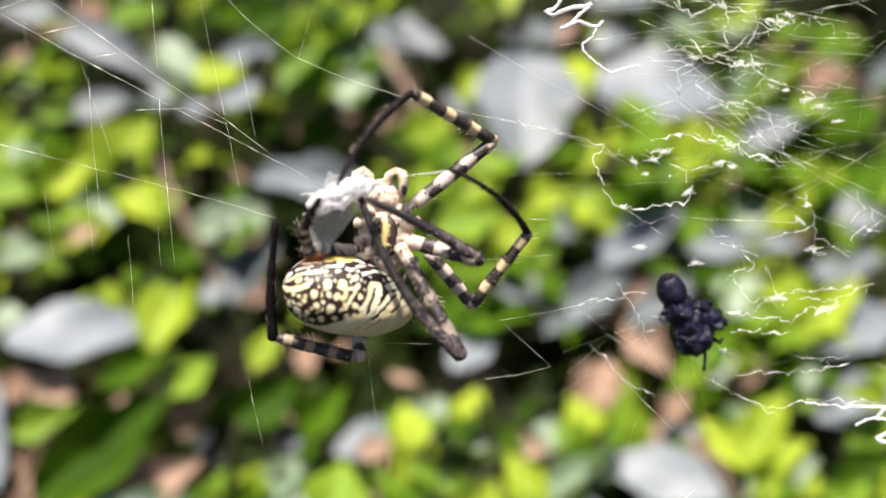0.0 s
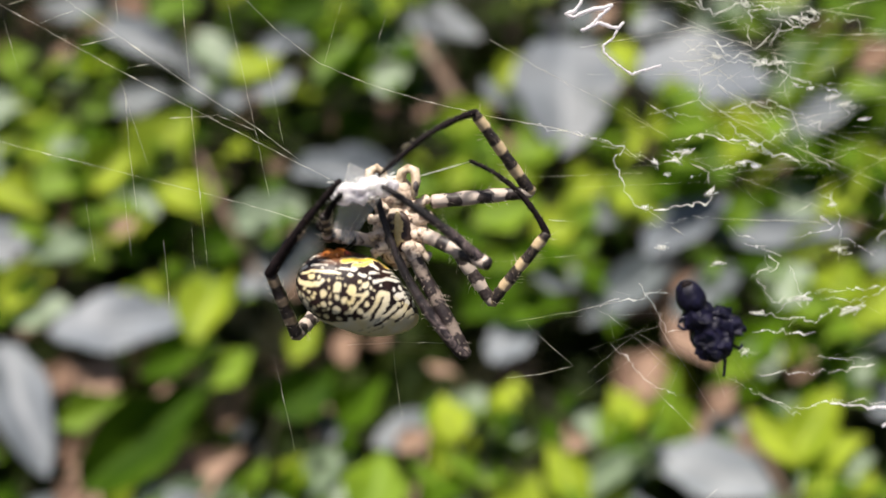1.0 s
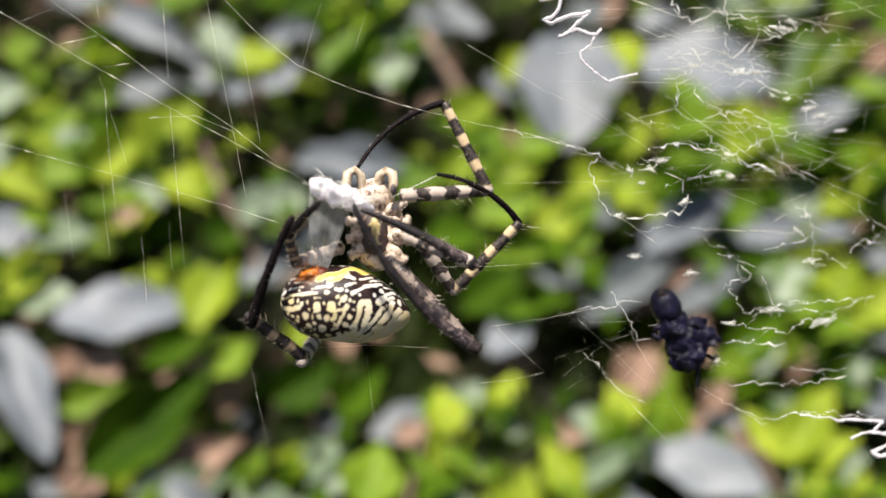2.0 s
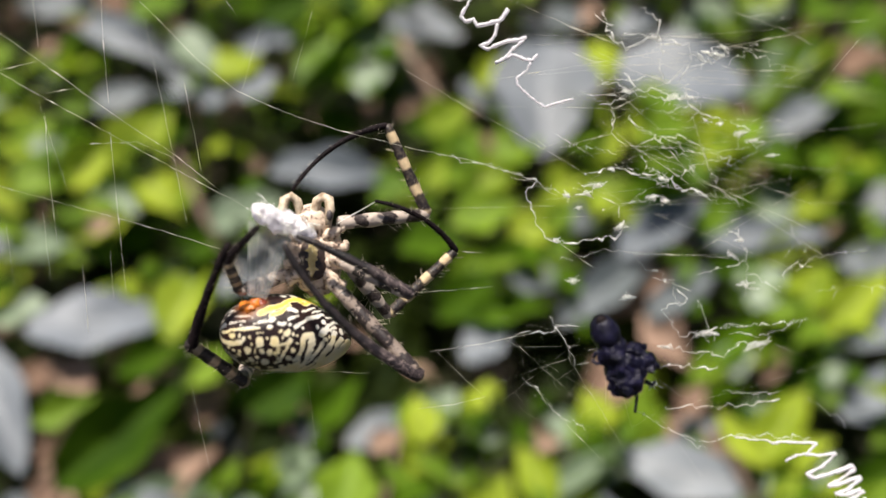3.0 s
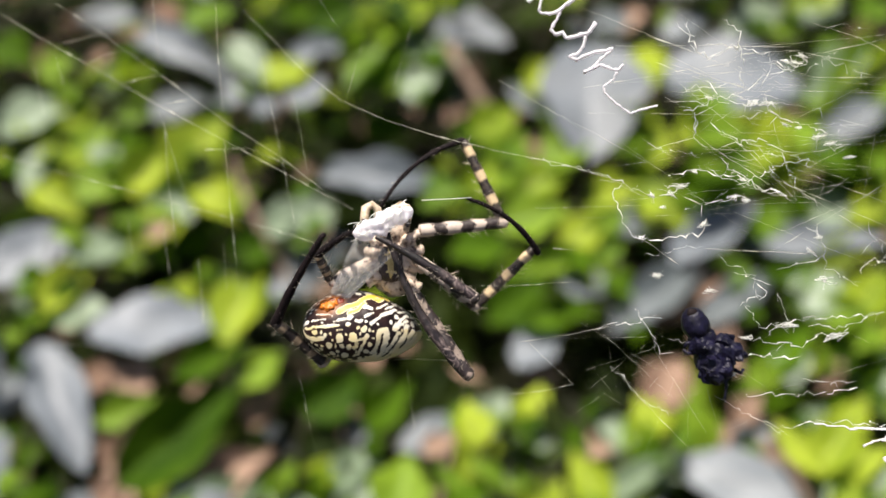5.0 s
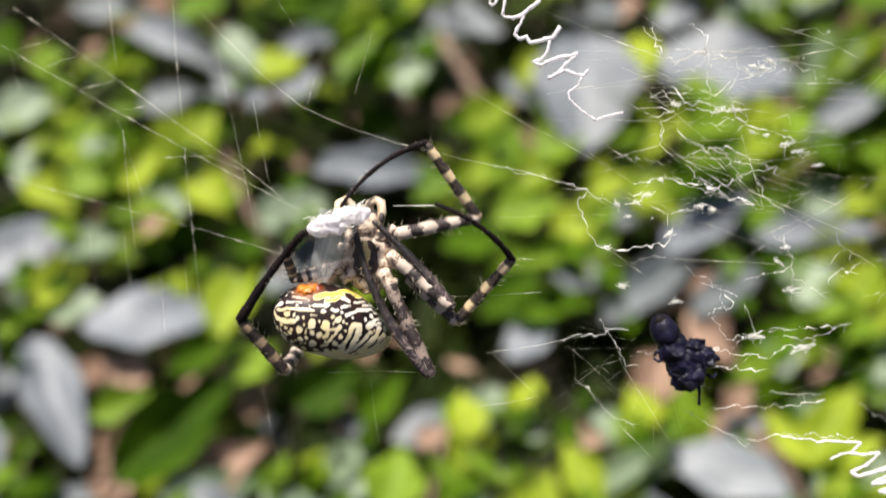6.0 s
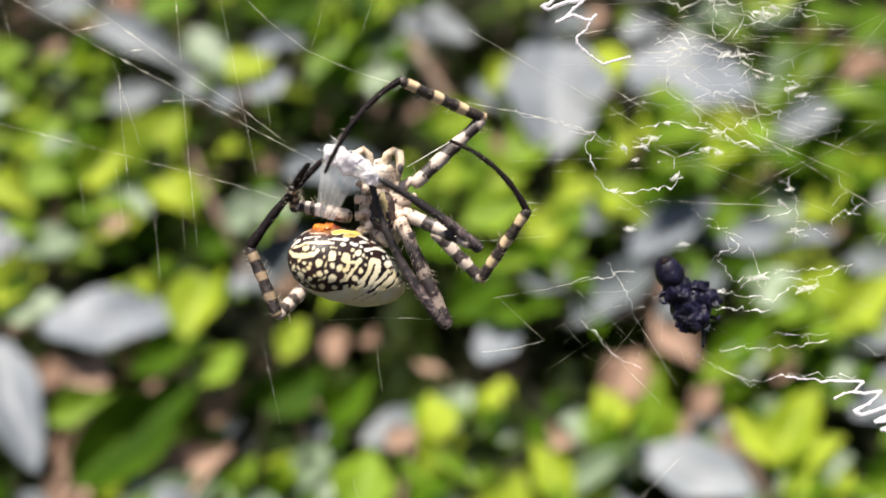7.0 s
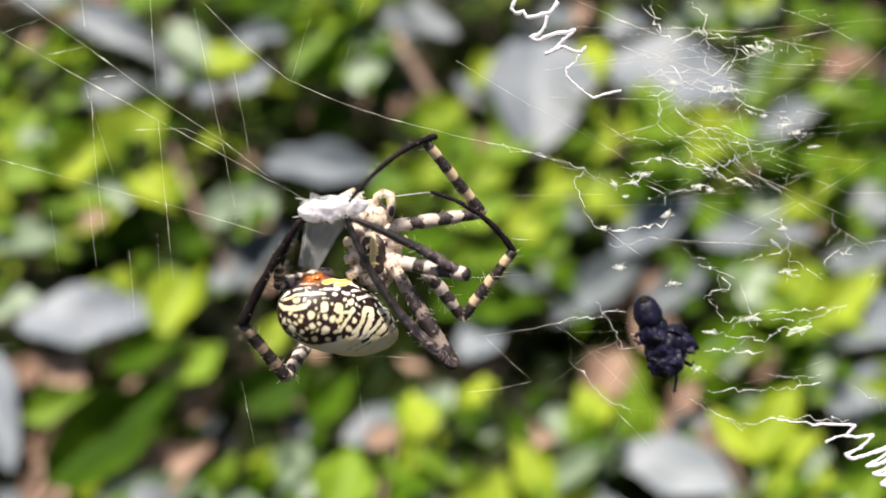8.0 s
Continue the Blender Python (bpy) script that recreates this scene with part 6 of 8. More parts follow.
dash(0.35, (3.60, 20), (4.23, 34))
dash(0.19, (4.42, 40), (5.65, 64))
dash(0.16, (4.30, 58), (5.93, 88))
dash(0.21, (4.65, 32), (5.35, 44))
dash(0.14, (-5.93, -64), (-4.53, -64))
dash(0.14, (-7.33, -64), (-6.63, -64))
dash(0.19, (1.28, -15), (1.00, -33))
dark(0.19, (4.26, 6), (3.60, -18), (2.21, -40))
dark(0.13, (5.70, 26), (5.28, -7), (4.5, -22))
dark(0.1, (6.98, 57), (6.6, 12), (6.0, -8))
dark(0.21, (2.02, 1), (1.47, -32))
dark(0.09, (2.6, -20), (1.9, -42), (0.8, -64))
dark(0.09, (4.0, -10), (3.2, -38), (1.9, -64))


def abdomen_girth(x):
    """Radius and sag of the abdomen at x millimetres along its axis."""
    q = min(1.0, max(0.0, x / 15.6 + 0.5))
    r = 4.6 * max(0.0, 1 - abs(2 * q - 1) ** 2.6) ** 0.5 * (1.0 - 0.95 * max(0.0, q - 0.5) ** 1.4)
    return r, -2.0 * max(0.0, q - 0.5)


def build_abdomen():
    rows, ring = 200, 210
    rng = random.Random(9)
    xs = [-7.8 * math.cos(math.pi * (i + 0.001) / (rows + 0.002)) for i in range(rows + 1)]
    shape = Shape()
    for x in xs:
        r, sag = abdomen_girth(x)
        for k in range(ring):
            a = 2 * math.pi * k / ring
            d = Vector((x, r * math.sin(a) + sag, r * math.cos(a) * 0.95))
            w = 1 + 0.02 * noise.noise(d * 0.6) + 0.006 * noise.noise(d * 2.2)
            shape.v.append(Vector((d.x, d.y * w, d.z * w)) * MM)
    for i in range(rows):
        for k in range(ring):
            a, b = i * ring + k, i * ring + (k + 1) % ring
            shape.f.append((a, a + ring, b + ring, b))
    X = np.repeat(np.array(xs), ring)
    A = np.tile(np.degrees(2 * np.pi * np.arange(ring) / ring), rows + 1)
    A = np.where(A > 180, A - 360, A)
    wander = np.array([noise.noise_vector(p * 900.0) + 0.5 * noise.noise_vector(p * 2400.0) for p in shape.v])
    G = np.repeat(np.array([max(0.6, abdomen_girth(x)[0]) for x in xs]), ring)

    X, A = X + 0.2 * wander[:, 0], A + np.degrees(0.17 * wander[:, 1] / G)

    def apart(x, turn):
        around = (A - turn + 180) % 360 - 180
        return X - x, np.radians(around) * G

    def along(half, way):
        best = np.full(len(X), 9.0)
        for (x0, t0), (x1, t1) in zip(way, way[1:]):
            n = max(2, int(4 * math.hypot(x1 - x0, (t1 - t0) * 0.07)))
            for k in range(n + 1):
                dx, dy = apart(x0 + (x1 - x0) * k / n, t0 + (t1 - t0) * k / n)
                best = np.minimum(best, np.hypot(dx, dy))
        return half - best

    island, golden, black = np.full(len(X), -9.0), np.full(len(X), -9.0), np.full(len(X), -9.0)
    for what, tone, *size in MARKS:
        if what == "spot":
            dx, dy = apart(size[0], size[1])
            near = (1 - np.hypot(dx / size[2], dy / size[3])) * min(size[2], size[3])
        else:
            near = along(*size)
        if tone == "dark":
            black = np.maximum(black, near)
        else:
            island = np.maximum(island, near)
        if tone == "gold":
            golden = np.maximum(golden, near)
    # the pale belly towards the tip
    belly = (X - 0.7 - (A + 34) * 3.7 / 34) * 0.7
    belly = np.where(A < -100, (X - 1.0) * 0.6 + (-100 - A) * 0.01, belly)
    belly = np.where(A > 40, -3.0, belly)
    island = np.maximum(island, np.minimum(belly, 1.2))
    island = np.minimum(island, -black + 0.02)
    # small dots crowd the rest of the net, dashes the upper side
    for _ in range(2600):
        x, turn = rng.uniform(-7.6, 7.2), rng.uniform(-175, 175)
        upper = turn > 36
        a, b = (rng.uniform(0.13, 0.34), rng.uniform(0.08, 0.15)) if upper else (rng.uniform(0.12, 0.3), rng.uniform(0.14, 0.34))
        if 28 < turn < 85 and -5.6 < x < 3:
            continue
        dx, dy = apart(x, turn)
        near = (1 - np.hypot(dx / a, dy / b)) * min(a, b)
        ring_ = np.hypot(dx / (a + (0.3 if upper else 0.14)), dy / (b + (0.17 if upper else 0.13))) < 1
        if ring_.any() and island[ring_].max() < -0.0:
            island = np.maximum(island, near)
    me = shape.mesh("abdomen", ABDOMEN)
    for name, values in (("island", np.clip(island, -0.5, 0.5)), ("gold", np.clip(golden, -0.5, 0.5)), ("white", np.where((A > 22) & (A < 120), 0.7, 0.0))):
        me.attributes.new(name, "FLOAT", "POINT").data.foreach_set("value", values.astype(np.float32))
    ob = new("abdomen", me)
    ob.parent = spider
    return tagged(ob, "glossy egg-shaped abdomen, black net over cream and yellow")


abdomen = build_abdomen()
for x, y, z_, r, tone in ((-4.9, 3.1, 1.3, 0.95, ORANGE), (-3.9, 3.55, 1.2, 1.0, ORANGE), (-4.5, 3.3, 1.9, 0.75, ORANGE), (-3.2, 3.75, 1.4, 0.7, RUST), (-5.5, 2.8, 1.0, 0.6, RUST)):
    spin = Shape().blob((x * MM, y * MM, z_ * MM), (r * MM, r * 0.85 * MM, r * 0.9 * MM), 0.45, 2.4, 18, 14, x)
    spin.v = [p + noise.noise_vector(p * 2300.0) * 0.12 * MM for p in spin.v]
    part("spinneret", spin, tone, abdomen, "orange spinneret" if tone == ORANGE else "dark red spinneret base")


# ---- movement ----
def motions():
    walk(spider, [(0, pose(-0.00258, 0.06283, 0.36808, 50, 0, 0)), (0.2, pose(-0.00169, 0.06303, 0.36704, 50, -0, 0)), (0.3, pose(-0.00315, 0.06231, 0.36513, 50, -0, 0)), (0.5, pose(-0.00272, 0.06412, 0.36531, 50, 0, 0)), (0.7, pose(-0.00123, 0.06669, 0.36582, 50, -0, 0)), (0.8, pose(-0.00465, 0.06689, 0.36466, 50, -0, 0)), (1, pose(-0.0051, 0.06724, 0.36389, 50, 0, 0)), (1.2, pose(-0.00539, 0.06597, 0.36533, 50, 0, 0)), (2.3, pose(-0.00587, 0.06637, 0.36536, 50, 0, 0)), (2.5, pose(-0.00645, 0.06735, 0.36502, 50, 0, 0)), (2.7, pose(-0.00604, 0.06765, 0.36611, 50, -0, 0)), (2.8, pose(-0.00478, 0.06707, 0.36609, 50, -0, 0)), (3, pose(-0.00403, 0.06576, 0.36529, 50, 0, 0)), (3.2, pose(-0.00498, 0.06592, 0.3645, 50, -0, 0)), (3.3, pose(-0.0061, 0.06688, 0.3647, 50, -0, 0)), (3.5, pose(-0.00638, 0.06767, 0.36374, 50, 0, 0)), (3.7, pose(-0.00764, 0.06799, 0.36295, 50, -0, 0)), (3.8, pose(-0.00855, 0.06773, 0.36218, 50, -0, 0)), (4, pose(-0.00852, 0.06862, 0.36219, 50, 0, 0)), (4.2, pose(-0.01041, 0.07045, 0.36265, 50, -0, 0)), (4.3, pose(-0.00965, 0.07, 0.3612, 50, -0, 0)), (4.5, pose(-0.01098, 0.07069, 0.36116, 50, 0, 0)), (4.7, pose(-0.00908, 0.07009, 0.36135, 50, 0, 0)), (5.8, pose(-0.0095, 0.06988, 0.36498, 50, 0, 0)), (6, pose(-0.00901, 0.06918, 0.36552, 50, 0, 0)), (6.2, pose(-0.00871, 0.07025, 0.36366, 50, -0, 0)), (6.3, pose(-0.01111, 0.071, 0.36207, 50, -0, 0)), (6.5, pose(-0.00976, 0.07195, 0.35998, 50, 0, 0)), (6.7, pose(-0.00647, 0.07138, 0.36206, 50, -0, 0)), (6.8, pose(-0.00446, 0.0706, 0.36379, 50, -0, 0)), (6.9, pose(-0.00649, 0.06897, 0.3641, 50, -0, 0)), (7, pose(-0.00552, 0.06914, 0.36616, 50, 0, 0)), (7.1, pose(-0.00473, 0.06529, 0.36277, 50, -0, 0)), (7.2, pose(-0.00269, 0.0641, 0.36249, 50, -0, 0)), (7.3, pose(-0.00143, 0.06325, 0.36225, 50, -0, 0)), (7.5, pose(-0.00108, 0.06321, 0.36257, 50, 0, 0)), (7.7, pose(-0.0007, 0.06234, 0.36116, 50, -0, 0)), (7.8, pose(-0.0038, 0.06272, 0.36085, 50, -0, 0)), (7.9, pose(-0.00127, 0.06351, 0.36171, 50, -0, 0)), (8, pose(-0.00308, 0.06531, 0.36314, 50, 0, 0))])
    walk(leg_a[0], [(0, pose(0.0035, 0.00353, 0, 90, -74.5, 128.8)), (0.5, pose(0.00366, 0.00314, 0.00003, 136.2, -57.2, 69.8)), (1, pose(0.00398, 0.00325, 0, 90, -34.8, 95.2)), (1.2, pose(0.00264, 0.00356, 0.0004, 133, -40.8, 67.3)), (2.3, pose(0.00296, 0.00429, 0.00002, 112.7, -34.9, 82.5)), (2.5, pose(0.00274, 0.00427, 0.00002, 114.7, -35.4, 82.9)), (3, pose(0.00292, 0.00405, 0, 122.8, -36.7, 75.6)), (3.5, pose(0.00289, 0.00401, 0.00001, 108.3, -37.2, 87.5)), (4, pose(0.00318, 0.00417, 0, 90, -36, 111)), (4.5, pose(0.00292, 0.00406, 0.00002, 101.6, -35.9, 93.3)), (4.7, pose(0.00315, 0.00394, 0.00002, 112.8, -38.1, 82)), (5.8, pose(0.00419, 0.00373, 0.00001, 97.9, -36.8, 90.8)), (6, pose(0.00367, 0.00279, 0.00001, 132.1, -52.4, 65.8)), (6.5, pose(0.0044, 0.00358, 0, 90, -76.3, 124.2)), (7, pose(0.00374, 0.00314, 0, -90, -81, -46.2)), (7.5, pose(0.00383, 0.00349, 0.00002, 109.1, -37.4, 76.2)), (8, pose(0.00251, 0.00318, 0.00004, 115.3, -43.6, 81.5))])
    walk(leg_a[1], [(0, pose(0.0128, 0.01096, -0.00003, -63.6, -16.3, 58.6)), (0.5, pose(0.01394, 0.00687, -0.00471, -62, 3.5, 38.7)), (1, pose(0.01584, 0.00424, -0.00004, -70, -14.2, 33.7)), (1.2, pose(0.01192, 0.00522, -0.00535, -90, 14.6, 31.5)), (2.3, pose(0.01405, 0.00561, -0.00373, -90, 6.5, 26.4)), (2.5, pose(0.01361, 0.00608, -0.00401, -90, 7.7, 26.6)), (3, pose(0.01352, 0.00538, -0.00515, -82.5, 11.7, 25.9)), (3.5, pose(0.01425, 0.00568, -0.00298, -67.7, 1.6, 26.9)), (4, pose(0.01417, 0.00835, 0, -90, -7.3, 48.1)), (4.5, pose(0.01442, 0.00602, -0.00194, -68.1, -4.4, 32.9)), (4.7, pose(0.01429, 0.00532, -0.00359, -90, 6, 26.2)), (5.8, pose(0.01586, 0.00494, -0.0013, -90, -2.5, 27.7)), (6, pose(0.01429, 0.00494, -0.00484, -74.9, 6.2, 37.3)), (6.5, pose(0.01428, 0.01017, -0.00002, -76.7, -11.8, 55.8)), (7, pose(0.01249, 0.01149, -0.00001, -66.3, -17.1, 64.2)), (7.5, pose(0.01526, 0.00306, -0.00308, -72.9, -2.2, 31.3)), (8, pose(0.0136, 0.00497, -0.00364, -67.2, -2.3, 41.1))])
    walk(leg_a[2], [(0, pose(0.00285, 0.01535, 0.00509, -53.1, -53.9, 112.5)), (0.5, pose(0.00862, 0.01564, 0.00037, -61, -31.1, 95.5)), (1, pose(0.00901, 0.01322, 0.0038, -48.8, -56.1, 89.6)), (1.2, pose(0.00577, 0.01607, -0.00554, -66.9, -16.6, 126.9)), (2.3, pose(0.00853, 0.01655, -0.00372, -78.5, -11.8, 126)), (2.5, pose(0.0081, 0.01723, -0.00401, -90, 12.3, 125.8)), (3, pose(0.00846, 0.01635, -0.00356, -71, -22.9, 119.9)), (3.5, pose(0.00944, 0.01572, 0.00153, -61.1, -47.1, 103.8)), (4, pose(0.00525, 0.01649, -0.00002, -71.6, -44.9, 131.2)), (4.5, pose(0.00818, 0.01528, 0.00248, -63.2, -58.2, 113.2)), (4.7, pose(0.00883, 0.01619, -0.00358, -83.9, -2.7, 132.1)), (5.8, pose(0.01013, 0.01569, -0.0013, -90, -4.8, 120.7)), (6, pose(0.00775, 0.01467, -0.00184, -62.3, -37.4, 110.7)), (6.5, pose(0.00429, 0.01626, 0.00267, -90, -34.3, 141.2)), (7, pose(0.00195, 0.01506, 0.00461, -72.1, -49.4, 129.4)), (7.5, pose(0.00975, 0.01313, 0.00018, -58.1, -42.8, 94.8)), (8, pose(0.00725, 0.01411, 0.00032, -49.4, -46.8, 98.1))])
    walk(leg_b[0], [(0, pose(0.00498, -0.00227, -0.001, 90, -23.1, 40.1)), (0.5, pose(0.00643, -0.00178, -0.00098, 110.6, -32.3, 28.1)), (1, pose(0.00655, -0.00221, -0.00099, 96.3, -20.4, 31.7)), (1.2, pose(0.00552, -0.00088, -0.001, 90, -13.8, 34.3)), (2.3, pose(0.00453, -0.00104, -0.00099, 113.2, -34.1, 24.8)), (2.5, pose(0.0037, -0.00127, -0.00099, 99.5, -39.3, 38.6)), (3, pose(0.00432, -0.00153, -0.00095, 126.9, -39.7, 10.6)), (3.5, pose(0.00416, -0.00116, -0.001, 90, -25, 44.7)), (4, pose(0.00445, -0.00149, -0.001, 90, -23.5, 42.2)), (4.5, pose(0.00575, -0.00168, -0.00094, 128.7, -42, 16.3)), (4.7, pose(0.00559, -0.00155, -0.0009, 131.9, -44.9, 16)), (5.8, pose(0.00495, -0.00229, -0.00099, 98.2, -40.2, 40.2)), (6, pose(0.00524, -0.00273, -0.001, 90, -30.7, 45.9)), (6.5, pose(0.00673, -0.00264, -0.001, 90, -18, 43.4)), (7, pose(0.00636, -0.00285, -0.001, 90, -21.4, 44.4)), (7.5, pose(0.00696, -0.00251, -0.00099, 122.2, -37.8, 17.3)), (8, pose(0.0063, -0.0023, -0.00098, 115.7, -37.1, 22.4))])
    walk(leg_b[1], [(0, pose(0.01011, -0.00866, -0.00107, -68.4, -5.2, -37.5)), (0.5, pose(0.01138, -0.00801, -0.00352, -62.3, 4.1, -31.1)), (1, pose(0.01104, -0.00909, -0.00189, -66.3, -1.5, -37.1)), (1.2, pose(0.01011, -0.0078, -0.00106, -65.5, -5.6, -34.7)), (2.3, pose(0.00957, -0.00702, -0.00371, -90, 8.3, -44.5)), (2.5, pose(0.00949, -0.00709, -0.00205, -90, 0.2, -42.2)), (3, pose(0.00878, -0.00727, -0.00475, -90, 13.7, -46.5)), (3.5, pose(0.00996, -0.00711, -0.00101, -83.5, -3.9, -42.4)), (4, pose(0.0102, -0.00763, -0.001, -90, -4.5, -45.2)), (4.5, pose(0.01104, -0.00668, -0.00475, -90, 12.5, -46.2)), (4.7, pose(0.01097, -0.00629, -0.00474, -76.4, 15.2, -41.3)), (5.8, pose(0.01073, -0.00809, -0.00191, -76.1, 2.1, -46.9)), (6, pose(0.01119, -0.00857, -0.00102, -69.9, -2.8, -40.8)), (6.5, pose(0.01236, -0.00885, -0.00109, -62.2, -2.2, -37.9)), (7, pose(0.01213, -0.00892, -0.00106, -62.4, -4.9, -33.8)), (7.5, pose(0.01166, -0.00842, -0.0045, -71, 7.3, -27.9)), (8, pose(0.01113, -0.0084, -0.00385, -65.4, 5, -31.3))])
    walk(leg_b[2], [(0, pose(0.01628, -0.00036, 0.00293, -64.1, -41.2, 36.2)), (0.5, pose(0.01706, 0.00007, 0.00152, -61.5, -39.2, 38.5)), (1, pose(0.01724, -0.00097, 0.00261, -90, -22.1, 45.7)), (1.2, pose(0.01594, 0.00052, 0.00334, -59.2, -41.5, 33.5)), (2.3, pose(0.01775, 0.00118, -0.00374, -67.6, -21.2, 54.6)), (2.5, pose(0.01734, 0.00119, -0.00215, -65.6, -27.5, 50.2)), (3, pose(0.01722, 0.00061, -0.00479, -68.5, -14, 53.4)), (3.5, pose(0.01766, 0.00108, 0.00016, -63.5, -34.7, 44.7)), (4, pose(0.01835, 0.00042, -0.00102, -65.6, -31.4, 46.5)), (4.5, pose(0.01965, 0.00114, -0.00488, -67.6, -13.3, 50.2)), (4.7, pose(0.01917, 0.00126, -0.00237, -65.8, -21.5, 44.7)), (5.8, pose(0.0188, -0.00075, 0.00078, -66.1, -33.9, 39.4)), (6, pose(0.01816, -0.00061, 0.00273, -61.1, -40.6, 34.4)), (6.5, pose(0.01839, -0.00107, 0.00402, -58.5, -46.3, 32.6)), (7, pose(0.0173, -0.00048, 0.00409, -90, -28.4, 47.7)), (7.5, pose(0.01707, 0.00083, -0.00084, -81, -13.5, 45)), (8, pose(0.01685, 0.00011, 0.0008, -80.7, -26, 51.3))])
    walk(leg_c[0], [(0, pose(0.00261, -0.00097, 0.00081, 63, -12.6, 80.6)), (0.5, pose(0.00321, -0.0014, 0.00078, 62.8, -11.2, 83.5)), (1, pose(0.0031, -0.00083, 0.00058, 59, -16.1, 73.2)), (1.2, pose(0.00349, -0.00102, 0.00035, 56.5, -9, 84.7)), (2.3, pose(0.00327, -0.00033, 0.00099, 76.2, -17.1, 69.1)), (2.5, pose(0.00329, -0.00041, 0.00099, 65.5, -16, 73.3)), (3, pose(0.00327, -0.00053, 0.001, 75.8, -17.1, 69.2)), (3.5, pose(0.00337, -0.00066, 0.001, 82.8, -16.6, 69.1)), (4, pose(0.00403, -0.00051, 0.001, 90, -16.5, 59.1)), (4.5, pose(0.00392, -0.00031, 0.00089, 63.6, -17.8, 69.6)), (4.7, pose(0.00383, -0.00033, 0.00089, 63.2, -19.6, 66.2)), (5.8, pose(0.0031, -0.00007, 0.001, 90, -16.6, 57.5)), (6, pose(0.00382, -0.0005, 0.001, 90, -17.5, 48.9)), (6.5, pose(0.00358, -0.00145, 0.00091, 64.5, -12.2, 82)), (7, pose(0.00337, -0.00098, 0.00089, 63.7, -16.3, 72.8)), (7.5, pose(0.00308, -0.00036, 0.00067, 60.2, -17.8, 70.1)), (8, pose(0.00327, -0.00131, 0.00042, 57.5, -8.4, 86.2))])
    walk(leg_c[1], [(0, pose(0.01049, -0.00332, 0.00445, -80.2, -14.2, 59.7)), (0.5, pose(0.01202, -0.0037, 0.00423, -78.5, -14, 61.4)), (1, pose(0.00972, -0.0042, 0.00448, -80.5, -13.5, 50.7)), (1.2, pose(0.01105, -0.00311, 0.00427, -78.8, -13.1, 53.3)), (2.3, pose(0.01151, -0.00418, 0.00293, -80.5, -14.5, 62.3)), (2.5, pose(0.01122, -0.00395, 0.00443, -80.3, -14.4, 61.6)), (3, pose(0.01148, -0.00441, 0.00302, -80.5, -14.2, 59.4)), (3.5, pose(0.01166, -0.0042, 0.00203, -80.8, -14.4, 60.9)), (4, pose(0.01136, -0.0049, 0.001, -90, -16.5, 59.6)), (4.5, pose(0.01115, -0.00429, 0.00449, -80.5, -14.6, 62.5)), (4.7, pose(0.01065, -0.00481, 0.0045, -80.6, -14.1, 58)), (5.8, pose(0.01055, -0.0048, 0.001, -90, -17, 53.3)), (6, pose(0.01064, -0.00645, 0.001, -87.6, -17.3, 41.1)), (6.5, pose(0.01207, -0.00369, 0.00439, -79.8, -14.6, 63.9)), (7, pose(0.01147, -0.00498, 0.00432, -79.3, -13.2, 53.6)), (7.5, pose(0.00982, -0.00443, 0.00444, -80.2, -12.9, 43.6)), (8, pose(0.01025, -0.00259, 0.00447, -80.4, -14.4, 60.9))])
    walk(leg_d[0], [(0, pose(0.00239, -0.00311, 0.00146, -77.9, -8.6, -153.3)), (0.5, pose(0.00217, -0.00311, 0.0015, -90, -12, -140.8)), (1, pose(0.00174, -0.00352, 0.0015, -90, -12.6, -152.8)), (1.2, pose(0.00128, -0.00312, 0.0014, -71.4, -8.3, -146.6)), (2.3, pose(0.0031, -0.00458, 0.00149, -85.6, -11.9, -135.4)), (2.5, pose(0.00318, -0.00443, 0.00143, -71.5, -11.7, -136)), (3, pose(0.00326, -0.0042, 0.00149, -85, -11.8, -137.6)), (3.5, pose(0.00367, -0.00439, 0.0015, -90, -12, -136.3)), (4, pose(0.00296, -0.00494, 0.0015, -90, -12.1, -141.5)), (4.5, pose(0.0032, -0.00467, 0.0015, -90, -12.1, -141.7)), (4.7, pose(0.00308, -0.00449, 0.0015, -90, -12.1, -144.3)), (5.8, pose(0.0027, -0.00414, 0.00134, -70.9, -7.1, -150.4)), (6, pose(0.00278, -0.00346, 0.0015, -90, -12.8, -155.9)), (6.5, pose(0.00292, -0.00419, 0.0015, -90, -12, -140.6)), (7, pose(0.00266, -0.00311, 0.0015, -90, -12.8, -155.8)), (7.5, pose(0.00186, -0.00328, 0.00135, -71, -4.1, -160.1)), (8, pose(0.00277, -0.00271, 0.0015, -90, -12.3, -147.9))])
